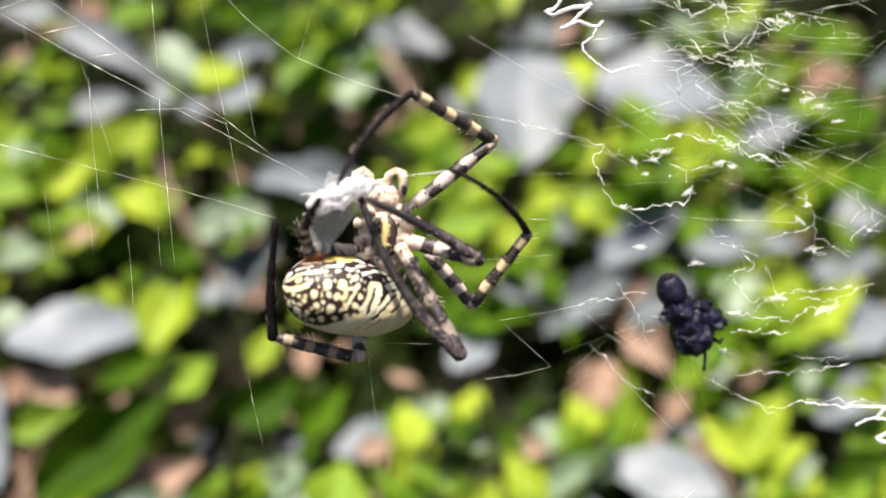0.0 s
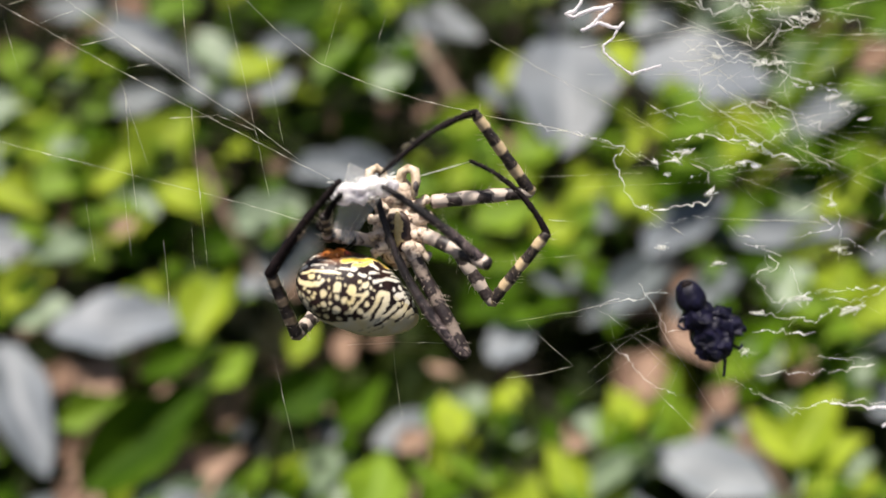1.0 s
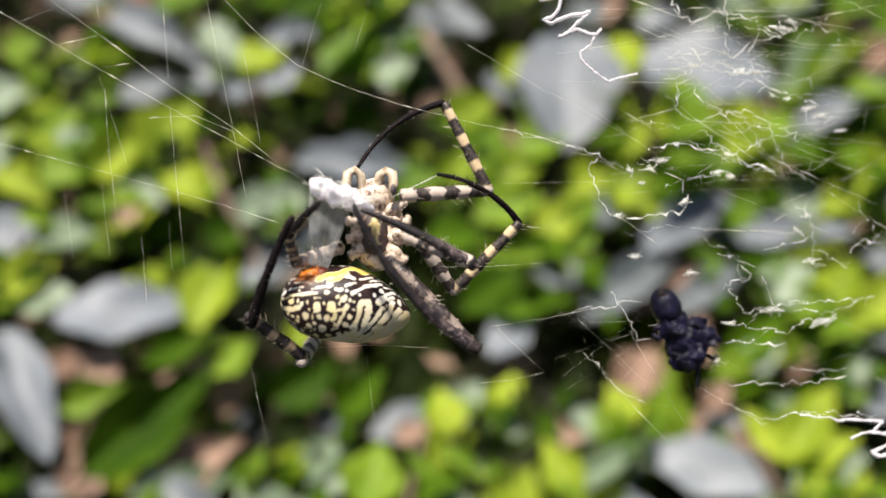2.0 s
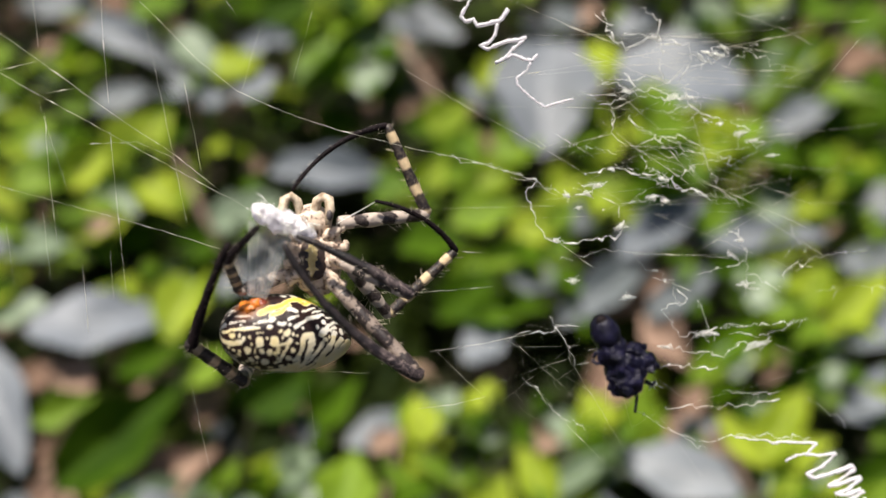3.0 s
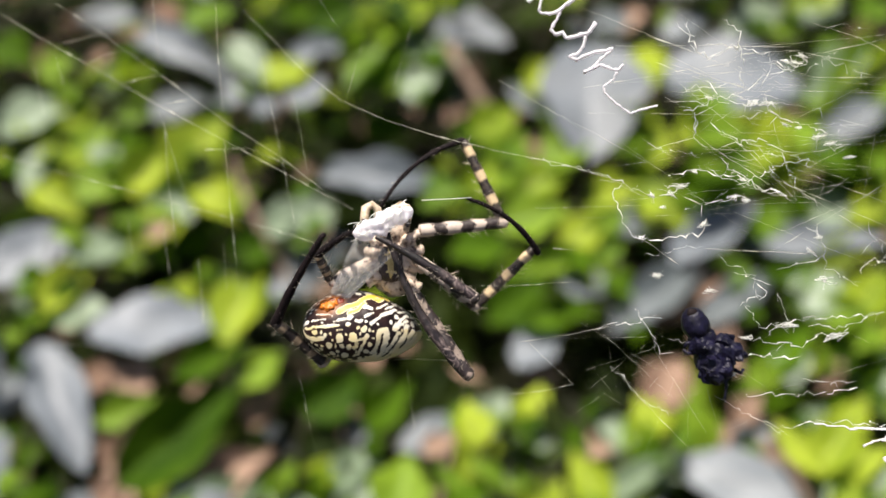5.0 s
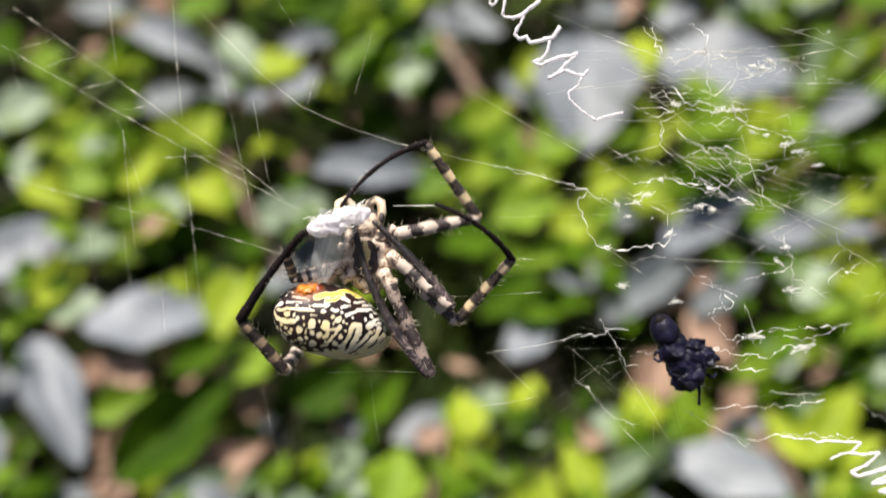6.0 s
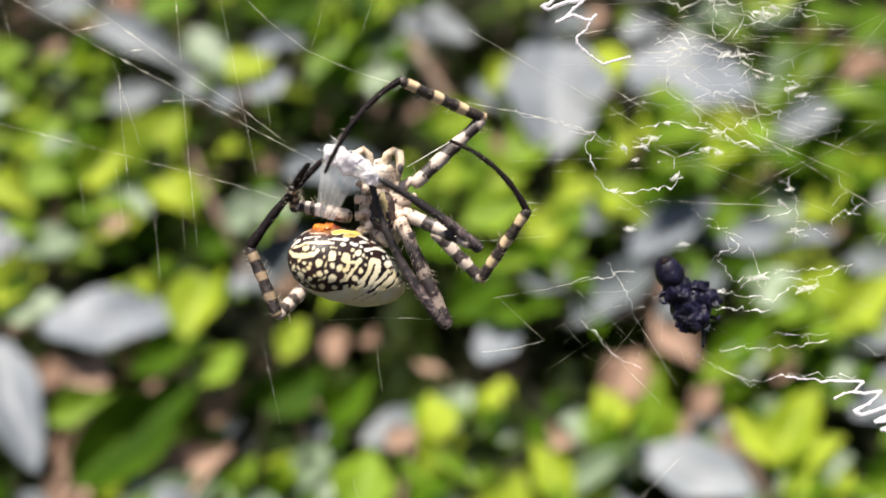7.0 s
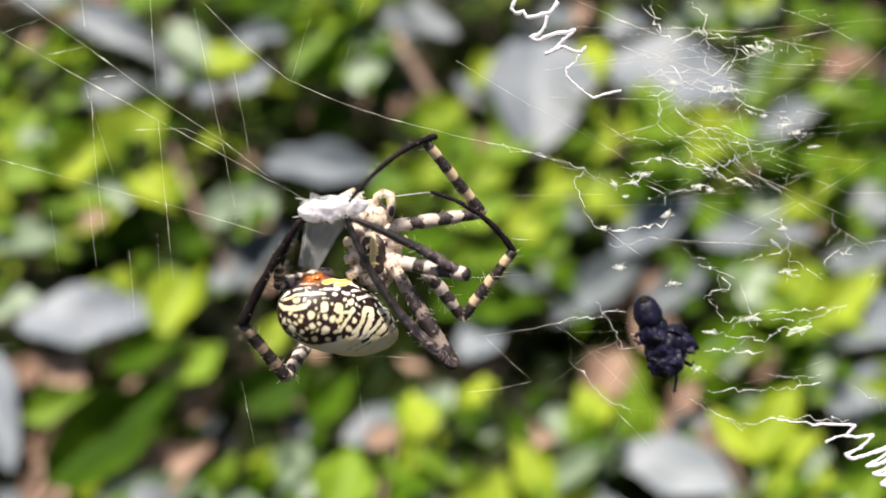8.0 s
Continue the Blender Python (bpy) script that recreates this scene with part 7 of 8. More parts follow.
    walk(leg_d[1], [(0, pose(0.00832, -0.01397, 0.00401, 90, -12.3, -148.7)), (0.5, pose(0.01061, -0.01348, 0.00146, 80.1, -13.3, -142.3)), (1, pose(0.00764, -0.01501, 0.0015, 90, -12.5, -152.1)), (1.2, pose(0.00837, -0.01294, 0.00513, 76.1, -15.3, -147.4)), (2.3, pose(0.01243, -0.01378, 0.00225, 76.1, -11.5, -132.9)), (2.5, pose(0.01259, -0.01299, 0.005, 75.6, -11.1, -131.3)), (3, pose(0.01248, -0.01394, 0.0023, 75.7, -11.5, -133.1)), (3.5, pose(0.01286, -0.01397, 0.00141, 76.6, -11.2, -131.7)), (4, pose(0.01096, -0.01502, 0.0015, 90, -12.1, -143.2)), (4.5, pose(0.01114, -0.01476, 0.0015, 85.5, -13.3, -148.1)), (4.7, pose(0.01042, -0.01465, 0.0015, 90, -12.5, -151.3)), (5.8, pose(0.0088, -0.01391, 0.00524, 79.8, -15, -149.7)), (6, pose(0.00784, -0.0148, 0.0015, 90, -12.7, -154.3)), (6.5, pose(0.01148, -0.01458, 0.0015, 90, -12.1, -142.6)), (7, pose(0.00773, -0.01441, 0.0015, 90, -12.6, -153.8)), (7.5, pose(0.0061, -0.01417, 0.00519, 76.3, -17.9, -155.7)), (8, pose(0.00962, -0.01362, 0.00149, 84, -12.9, -142.8))])
    walk(leg_e[0], [(0, pose(-0.00303, -0.01015, -0.00721, -10.9, 40.6, -109.7)), (0.5, pose(-0.00794, -0.00962, -0.00387, -37.3, 70.2, -163.4)), (1, pose(-0.01046, -0.00992, -0.00799, -4.7, 30.5, -137.2)), (1.2, pose(-0.01023, -0.01087, -0.0067, -9.8, 46.5, -138.3)), (2.3, pose(-0.00832, -0.01431, -0.00862, -3.3, 7.2, -119.3)), (2.5, pose(-0.00882, -0.01417, -0.00863, -3.4, 5.8, -120.9)), (3, pose(-0.00987, -0.01423, -0.00861, -8.6, 2.6, -121.8)), (3.5, pose(-0.00897, -0.01417, -0.00862, -4.7, 6.6, -121)), (4, pose(-0.00939, -0.01404, -0.00862, 1.1, 7.3, -124.1)), (4.5, pose(-0.0095, -0.01404, -0.00864, -3.7, 0.2, -122.7)), (4.7, pose(-0.0099, -0.01347, -0.00864, -3.6, 0.4, -124.9)), (5.8, pose(-0.00935, -0.01287, -0.00865, -1.2, 2, -125.5)), (6, pose(-0.00993, -0.01218, -0.00829, -6.5, 24.2, -129.5)), (6.5, pose(-0.0092, -0.01037, -0.00391, 7.7, 73.8, -124.5)), (7, pose(-0.01054, -0.00988, -0.00716, -6.1, 41.9, -139.3)), (7.5, pose(-0.01155, -0.00915, -0.00832, -10.1, 22.9, -141.6)), (8, pose(-0.00929, -0.01263, -0.00814, -3.2, 27.9, -126.7))])
    walk(leg_e[1], [(0, pose(-0.00379, -0.01466, -0.002, 90, 0, -105.5)), (0.5, pose(-0.01174, -0.01507, -0.002, 90, 0, -156.4)), (1, pose(-0.01263, -0.01284, -0.00206, 61.7, -12.7, -157)), (1.2, pose(-0.01314, -0.01504, -0.002, 66.2, -11.6, -155.6)), (2.3, pose(-0.00806, -0.0155, -0.00225, 59.6, -4.6, -126.6)), (2.5, pose(-0.00843, -0.0153, -0.00232, 58.6, -4.8, -128.4)), (3, pose(-0.00876, -0.01544, -0.00238, 57.7, -6.6, -131.7)), (3.5, pose(-0.00858, -0.01538, -0.00225, 59.7, -4.7, -128.5)), (4, pose(-0.00996, -0.01468, -0.002, 65.6, -6.7, -138.6)), (4.5, pose(-0.00895, -0.0145, -0.00217, 60.8, -4.9, -131.4)), (4.7, pose(-0.00932, -0.014, -0.0022, 60.3, -4.5, -132.7)), (5.8, pose(-0.00929, -0.01324, -0.00207, 62.2, -6.3, -137.2)), (6, pose(-0.01112, -0.01487, -0.002, 66.9, -7.5, -143.9)), (6.5, pose(-0.01384, -0.0148, -0.002, 90, 0, -161.1)), (7, pose(-0.01358, -0.0134, -0.002, 90, 0, -157.8)), (7.5, pose(-0.01289, -0.01178, -0.002, 70.3, -5.1, -151.5)), (8, pose(-0.01092, -0.01547, -0.002, 63.3, -9.3, -143))])
    walk(leg_e[2], [(0, pose(-0.01325, -0.01228, -0.00209, 67.4, -19.6, -176.5)), (0.5, pose(-0.01542, -0.00642, -0.002, 90, 0, 152.3)), (1, pose(-0.01506, -0.00524, 0.00207, 60.1, -43.2, 161.2)), (1.2, pose(-0.01596, -0.00702, 0.00166, 69.6, -37, 159.2)), (2.3, pose(-0.01406, -0.01105, 0.00202, 59.6, -42.9, 179.5)), (2.5, pose(-0.01403, -0.01055, 0.00212, 61.5, -41.6, 178)), (3, pose(-0.01401, -0.01068, 0.00197, 58, -44.7, 178.8)), (3.5, pose(-0.01437, -0.01058, 0.00209, 60.3, -43.2, 177)), (4, pose(-0.01531, -0.00825, 0.0017, 61.1, -41.5, 168.8)), (4.5, pose(-0.01468, -0.00934, 0.00205, 60, -42.8, 173.8)), (4.7, pose(-0.01496, -0.00892, 0.00199, 59.4, -42.5, 172.8)), (5.8, pose(-0.01444, -0.00701, 0.00216, 59.8, -48.2, 164.5)), (6, pose(-0.0158, -0.00777, 0.00158, 68.3, -43.5, 156.9)), (6.5, pose(-0.01682, -0.00531, -0.002, 90, 0, 145.7)), (7, pose(-0.01705, -0.0047, -0.002, 87.4, -3.8, 140.1)), (7.5, pose(-0.01681, -0.004, 0.0011, 72, -34.2, 146.7)), (8, pose(-0.01536, -0.00845, 0.0021, 71.4, -39.2, 161.5))])
    walk(leg_f[0], [(0, pose(-0.00583, -0.00197, -0.00027, 47.7, 30.9, -118.5)), (0.5, pose(-0.00686, -0.00323, -0.00031, 24.2, 49.2, -132.5)), (1, pose(-0.00514, -0.0011, -0.00019, 53.2, 25.9, -116.8)), (1.2, pose(-0.00876, -0.00261, -0.00026, -10.4, 54.3, -173)), (2.3, pose(-0.00585, -0.00262, -0.0002, 12.8, 55.9, -143.2)), (2.5, pose(-0.00606, -0.00247, -0.00013, -11, 58.6, -168.9)), (3, pose(-0.00506, -0.00272, -0.00004, 52.9, 38.7, -96.4)), (3.5, pose(-0.00505, -0.00173, 0, -90, -56.2, 123.5)), (4, pose(-0.00467, -0.00112, 0, -90, -83.9, 106.1)), (4.5, pose(-0.00352, -0.00124, 0, -90, -82.9, 113.3)), (4.7, pose(-0.00485, -0.00096, -0.00001, -63, 13.2, 122.6)), (5.8, pose(-0.00263, -0.00114, 0, 90, -77.4, -75.6)), (6, pose(-0.00526, -0.00173, 0, 90, -79.3, -75.7)), (6.5, pose(-0.00529, -0.00248, -0.00003, 57.3, 31, -95.5)), (7, pose(-0.00679, -0.00042, 0, 90, -47, -102.4)), (7.5, pose(-0.00531, 0.00074, 0, -90, -71, 89.4)), (8, pose(-0.00758, -0.00306, -0.00003, 50.5, 43.1, -109))])
    walk(leg_f[1], [(0, pose(-0.0088, -0.00232, 0.00134, 42.9, -13.1, -158.2)), (0.5, pose(-0.00973, -0.00384, 0.00189, 90, -20.9, -172)), (1, pose(-0.00831, -0.00116, 0.00119, 37.2, -10.4, -163.5)), (1.2, pose(-0.01165, -0.00367, 0.00188, 60.2, -23.4, -172.6)), (2.3, pose(-0.00878, -0.00401, 0.00175, 56.8, -19.7, -152.9)), (2.5, pose(-0.00917, -0.00374, 0.00189, 90, -21.8, -168.6)), (3, pose(-0.00848, -0.00394, 0.00186, 60.1, -21.3, -153)), (3.5, pose(-0.00879, -0.00413, 0, 90, -11.6, -155.9)), (4, pose(-0.00926, -0.00279, -0.00022, 56.3, -4.3, -153.7)), (4.5, pose(-0.00809, -0.00322, -0.00001, 62.6, -9.5, -151.4)), (4.7, pose(-0.00821, -0.00262, 0.00182, 61.5, -19.1, -151.9)), (5.8, pose(-0.00661, -0.00231, -0.00009, 60.4, -3.7, -138.7)), (6, pose(-0.00929, -0.00302, -0.00015, 57.9, -10.4, -161.5)), (6.5, pose(-0.00884, -0.00344, 0.0018, 58.4, -20.2, -155.9)), (7, pose(-0.01127, 0.00001, -0.00074, 36.2, -5.1, -179.1)), (7.5, pose(-0.01015, 0.00061, -0.00011, 59.7, -6.7, -176.7)), (8, pose(-0.01124, -0.00418, 0.00152, 46.9, -23, -166.8))])
    walk(leg_f[2], [(0, pose(-0.00956, -0.00069, 0.00322, 48.6, -34.5, 176.8)), (0.5, pose(-0.01081, 0.00011, 0.00155, 54.2, -36.5, 156.2)), (1, pose(-0.00902, 0.00012, 0.00302, 42.2, -34.2, 174.1)), (1.2, pose(-0.01148, -0.00011, 0.00368, 55.6, -47.7, 152.7)), (2.3, pose(-0.0096, -0.00074, 0.00378, 65.7, -46, 155.9)), (2.5, pose(-0.01011, 0.00038, 0.00184, 61.9, -38.8, 149.3)), (3, pose(-0.00944, -0.00043, 0.00377, 68.5, -46.9, 151.1)), (3.5, pose(-0.01047, -0.00021, 0, 90, -16.4, 131.6)), (4, pose(-0.01054, 0.0001, 0.00187, 55.8, -51.1, 143.5)), (4.5, pose(-0.00961, 0.00016, 0.00187, 59.6, -45.7, 146.1)), (4.7, pose(-0.00941, 0.00088, 0.00367, 54.3, -52.1, 147.2)), (5.8, pose(-0.00918, -0.00009, 0.00157, 56.1, -34.5, 161.7)), (6, pose(-0.01031, -0.0001, 0.00167, 57.3, -38, 155.1)), (6.5, pose(-0.01013, -0.00053, 0.00333, 45.7, -43.9, 166.1)), (7, pose(-0.01158, 0.00122, 0.00128, 52, -24.7, 162.7)), (7.5, pose(-0.01073, 0.0034, 0.00128, 52.3, -23.6, 152.9)), (8, pose(-0.0109, -0.00141, 0.00377, 74.1, -36.9, 162))])
    walk(abdomen, [(0, pose(-0.00429, -0.00724, -0.00050, -15, 12.2, -9.5)), (0.5, pose(-0.00268, -0.00724, -0.00050, -16, 26.2, -13.1)), (1, pose(-0.00480, -0.00771, -0.00050, -4, 12, -18.8)), (1.2, pose(-0.00478, -0.00731, -0.00050, -8, 18.1, -15.5)), (2.3, pose(-0.00341, -0.00904, -0.00050, 5, 3.1, -3.6)), (2.5, pose(-0.00345, -0.00867, -0.00050, 5, 6.6, -5.1)), (3, pose(-0.00341, -0.00912, -0.00050, 8, 14.6, -3.6)), (3.5, pose(-0.00314, -0.00876, -0.00050, 11, 9.2, -3.2)), (4, pose(-0.00362, -0.00907, -0.00050, 13, 8.1, -3.6)), (4.5, pose(-0.00324, -0.00869, -0.00050, 14, 7.8, -2.2)), (4.7, pose(-0.00363, -0.00859, -0.00050, 14, 11.6, -0.6)), (5.8, pose(-0.00419, -0.00859, -0.00050, 9, 14, -8.8)), (6, pose(-0.00434, -0.00825, -0.00050, 3, 16.7, -14.5)), (6.5, pose(-0.00310, -0.00818, -0.00050, -11, 9.8, -16.5)), (7, pose(-0.00444, -0.00726, -0.00050, -13, 17.9, -16.2)), (7.5, pose(-0.00578, -0.00588, -0.00050, -15, 14.7, -15.5)), (8, pose(-0.00416, -0.00781, -0.00050, -16, 19.9, -14.4))])
    walk(silk_bundle, [(0, pose(-0.00762, 0.06227, 0.37395, 48.2, -15.2, 13.2)), (0.2, pose(-0.00611, 0.06309, 0.37365, 49.22, -10.06, 8.6)), (0.3, pose(-0.00731, 0.0626, 0.37202, 49.5, -8.01, 6.83)), (0.5, pose(-0.00654, 0.06456, 0.37237, 49.7, -6.1, 5.2)), (0.7, pose(-0.00478, 0.06678, 0.37247, 49.7, -6.1, 5.2)), (0.8, pose(-0.00813, 0.06674, 0.37102, 49.7, -6.1, 5.2)), (1, pose(-0.00899, 0.06682, 0.36992, 49.7, -6.1, 5.2)), (1.2, pose(-0.01011, 0.06576, 0.37161, 50, 0, 0)), (2.3, pose(-0.00928, 0.06552, 0.37087, 46.7, 20.4, -18.1)), (2.5, pose(-0.00985, 0.06675, 0.37085, 47, 19.6, -17.4)), (2.7, pose(-0.00926, 0.06705, 0.37192, 46.9, 19.88, -17.65)), (2.8, pose(-0.00786, 0.06647, 0.3719, 46.81, 20.12, -17.85)), (3, pose(-0.00694, 0.06515, 0.37109, 46.7, 20.4, -18.1)), (3.2, pose(-0.00794, 0.06536, 0.37038, 46.73, 20.3, -18.01)), (3.3, pose(-0.00912, 0.06633, 0.37062, 46.81, 20.08, -17.8)), (3.5, pose(-0.00962, 0.06707, 0.36956, 47.2, 18.9, -16.7)), (3.7, pose(-0.01114, 0.0672, 0.36831, 48.22, 15.28, -13.3)), (3.8, pose(-0.01209, 0.06683, 0.36733, 48.88, 12.2, -10.49)), (4, pose(-0.01167, 0.06749, 0.36738, 49.9, 3.8, -3.2)), (4.2, pose(-0.0125, 0.06952, 0.36837, 49.68, -6.46, 5.47)), (4.3, pose(-0.01118, 0.06935, 0.36714, 49.09, -10.91, 9.33)), (4.5, pose(-0.01193, 0.07039, 0.36732, 48.2, -15.2, 13.2)), (4.7, pose(-0.00994, 0.06984, 0.36759, 48.2, -15.2, 13.2)), (5.8, pose(-0.01164, 0.06982, 0.37144, 44.3, -26.1, 24.2)), (6, pose(-0.01204, 0.06887, 0.37169, 48.9, -12.2, 10.4)), (6.2, pose(-0.0121, 0.06983, 0.3697, 49.98, -2.71, 2.26)), (6.3, pose(-0.01459, 0.07048, 0.36799, 50.03, -1.23, 1.03)), (6.5, pose(-0.0133, 0.07132, 0.36576, 50, 2.3, -1.9)), (6.7, pose(-0.00999, 0.07089, 0.36811, 48.86, 12.48, -10.66)), (6.8, pose(-0.00797, 0.07024, 0.37005, 47.47, 18.12, -15.89)), (6.9, pose(-0.01002, 0.06879, 0.37055, 46, 22.34, -20.14)), (7, pose(-0.0091, 0.06914, 0.37269, 45.3, 24, -21.9)), (7.1, pose(-0.0084, 0.06546, 0.36937, 45.8, 22.8, -20.63)), (7.2, pose(-0.00647, 0.06443, 0.36927, 46.95, 19.68, -17.46)), (7.3, pose(-0.00532, 0.0637, 0.36923, 48.2, 15.34, -13.32)), (7.5, pose(-0.00509, 0.06378, 0.36978, 49.7, 6.1, -5.2)), (7.7, pose(-0.00486, 0.0628, 0.36823, 49.96, 0.01, -0.05)), (7.8, pose(-0.00812, 0.06307, 0.3678, 49.93, -1.91, 1.58)), (7.9, pose(-0.00577, 0.06373, 0.3685, 49.87, -3.37, 2.83)), (8, pose(-0.00779, 0.06538, 0.36976, 49.8, -4.6, 3.9))])
    walk(silk_swathe, [(0, pose(-0.01053, 0.05963, 0.36816, 54.7, 20.5, -18.3)), (0.2, pose(-0.00757, 0.06007, 0.36741, 57.31, 6.1, -5.23)), (0.3, pose(-0.0082, 0.05945, 0.36562, 57.41, 0.31, -0.32)), (0.5, pose(-0.0069, 0.06139, 0.36595, 57.1, -5, 4.2)), (0.7, pose(-0.00635, 0.06397, 0.36647, 57.7, 3.31, -2.91)), (0.8, pose(-0.0106, 0.06414, 0.36527, 57.38, 10.37, -8.96)), (1, pose(-0.01188, 0.06446, 0.36446, 56, 18.6, -16.4)), (1.2, pose(-0.01199, 0.06325, 0.36597, 58.4, 6.5, -5.5)), (2.3, pose(-0.01262, 0.06145, 0.36338, 54.5, 9.2, -7.8)), (2.5, pose(-0.01321, 0.06269, 0.36336, 54.5, 9.4, -8)), (2.7, pose(-0.01267, 0.06291, 0.36435, 54.43, 9.57, -8.12)), (2.8, pose(-0.01131, 0.06226, 0.36425, 54.36, 9.64, -8.16)), (3, pose(-0.01044, 0.06086, 0.36334, 54.2, 9.7, -8.2)), (3.2, pose(-0.01134, 0.0609, 0.36239, 54.11, 8.96, -7.57)), (3.3, pose(-0.01244, 0.06174, 0.36246, 54.1, 8.34, -7.04)), (3.5, pose(-0.01281, 0.06234, 0.36128, 54.1, 7.6, -6.4)), (3.7, pose(-0.0144, 0.06264, 0.36047, 54.04, 9.33, -7.98)), (3.8, pose(-0.0155, 0.06242, 0.35975, 53.93, 11.18, -9.65)), (4, pose(-0.01568, 0.06341, 0.35988, 53.4, 15.8, -13.8)), (4.2, pose(-0.01741, 0.0653, 0.36042, 51.91, 20.32, -18.02)), (4.3, pose(-0.01651, 0.06487, 0.35898, 50.86, 22.21, -19.95)), (4.5, pose(-0.01767, 0.06558, 0.35895, 49.2, 24.8, -22.8)), (4.7, pose(-0.01584, 0.06513, 0.35934, 48.8, 25.7, -23.9)), (5.8, pose(-0.01688, 0.06549, 0.36364, 48.6, 26.8, -25.1)), (6, pose(-0.01499, 0.06546, 0.36499, 54.6, 16.1, -14)), (6.2, pose(-0.01459, 0.06661, 0.36322, 56.74, 9.38, -7.91)), (6.3, pose(-0.01691, 0.06743, 0.36171, 57.07, 8.06, -6.77)), (6.5, pose(-0.01546, 0.06846, 0.35971, 57.2, 7.5, -6.3)), (6.7, pose(-0.0125, 0.06806, 0.36211, 56.86, 8.55, -7.21)), (6.8, pose(-0.01084, 0.06745, 0.36411, 56.46, 9.86, -8.35)), (6.9, pose(-0.01329, 0.06603, 0.36465, 55.91, 11.68, -9.98)), (7, pose(-0.01276, 0.06642, 0.3668, 55.2, 14, -12.1)), (7.1, pose(-0.01239, 0.06277, 0.36356, 54.38, 16.76, -14.7)), (7.2, pose(-0.01072, 0.06176, 0.36361, 53.53, 19.63, -17.48)), (7.3, pose(-0.00976, 0.06104, 0.3637, 52.7, 22.18, -20.05)), (7.5, pose(-0.00968, 0.06113, 0.36397, 51.8, 24.7, -22.7)), (7.7, pose(-0.00914, 0.06003, 0.36187, 52.59, 22.85, -20.7)), (7.8, pose(-0.01208, 0.06017, 0.36132, 53.35, 20.83, -18.59)), (7.9, pose(-0.00934, 0.06066, 0.36199, 54.16, 18.34, -16.12)), (8, pose(-0.01092, 0.06213, 0.36324, 54.9, 15.6, -13.5))])
    walk(silk_line, [(0, pose(0.00426, 0.06166, 0.37755, -34, -49.9, 95.6)), (0.2, pose(0.00544, 0.06179, 0.37624, -27.54, -49.7, 86.66)), (0.3, pose(0.00411, 0.06113, 0.37417, -23.99, -49.5, 82.71)), (0.5, pose(0.00475, 0.06346, 0.37393, -15.4, -49.2, 76.6)), (0.7, pose(0.00688, 0.06762, 0.3739, -11.34, -48.68, 88.34)), (0.8, pose(0.00384, 0.06879, 0.37248, -12.06, -48.23, 100.19)), (1, pose(0.00325, 0.0702, 0.37147, -13.6, -47.4, 114.3)), (1.2, pose(0.00145, 0.0643, 0.37572, -50.8, -48.7, 107.3)), (2.3, pose(0.00147, 0.06999, 0.37075, -8.9, -41.1, 132.9)), (2.5, pose(0.00078, 0.06977, 0.37157, -21.4, -42.3, 130.3)), (2.7, pose(0.0012, 0.07082, 0.37206, -13.61, -41.45, 131.74)), (2.8, pose(0.00246, 0.07087, 0.37155, -7.08, -40.86, 133.06)), (3, pose(0.00321, 0.0703, 0.37016, 0.6, -40.3, 134.7)), (3.2, pose(0.0024, 0.06928, 0.37033, -14.83, -40.79, 133.57)), (3.3, pose(0.00141, 0.06919, 0.37141, -28.08, -41.39, 132.46)), (3.5, pose(0.00133, 0.0684, 0.37188, -42.8, -42.6, 129.6)), (3.7, pose(0.00011, 0.06843, 0.37121, -40.09, -43.02, 126.93)), (3.8, pose(-0.00075, 0.06832, 0.37014, -37.3, -43.45, 125.78)), (4, pose(-0.0003, 0.07008, 0.36923, -25.6, -45.4, 121.8)), (4.2, pose(-0.0012, 0.07366, 0.36883, -4.05, -48.02, 114.14)), (4.3, pose(8e-05, 0.07414, 0.36705, 6.88, -48.69, 110.13)), (4.5, pose(-0.00071, 0.07582, 0.36673, 18.1, -48.9, 106)), (4.7, pose(0.00107, 0.0734, 0.36876, -4.8, -48.5, 108.6)), (5.8, pose(-0.00015, 0.07011, 0.37301, -2.7, -48.9, 73.8)), (6, pose(-0.00013, 0.06754, 0.37484, -29.4, -50, 87.3)), (6.2, pose(0.00013, 0.06784, 0.37306, -38.6, -49.96, 92.57)), (6.3, pose(-0.0023, 0.06803, 0.37153, -40.25, -49.89, 93.41)), (6.5, pose(-0.001, 0.06886, 0.36951, -42.3, -49.9, 95.7)), (6.7, pose(0.00209, 0.06984, 0.37131, -46.2, -46.72, 110.97)), (6.8, pose(0.00392, 0.07011, 0.37279, -46.1, -43.86, 121.2)), (6.9, pose(0.00169, 0.06967, 0.37291, -43.42, -41.77, 129.02)), (7, pose(0.00251, 0.07112, 0.37488, -38.1, -41.5, 132)), (7.1, pose(0.00321, 0.06849, 0.3714, -30.81, -42.4, 131.07)), (7.2, pose(0.00523, 0.06828, 0.37091, -23.1, -43.25, 129.18)), (7.3, pose(0.00649, 0.06812, 0.37041, -16.02, -43.89, 126.94)), (7.5, pose(0.00687, 0.06837, 0.37038, -8.6, -44.6, 124.2)), (7.7, pose(0.00698, 0.06668, 0.3688, -7.54, -45.97, 119.6)), (7.8, pose(0.00358, 0.06652, 0.36836, -6.47, -47.08, 114.57)), (7.9, pose(0.00576, 0.06672, 0.36906, -5.01, -48.26, 108.3)), (8, pose(0.00357, 0.06789, 0.37032, -3.2, -49.4, 101.3))])
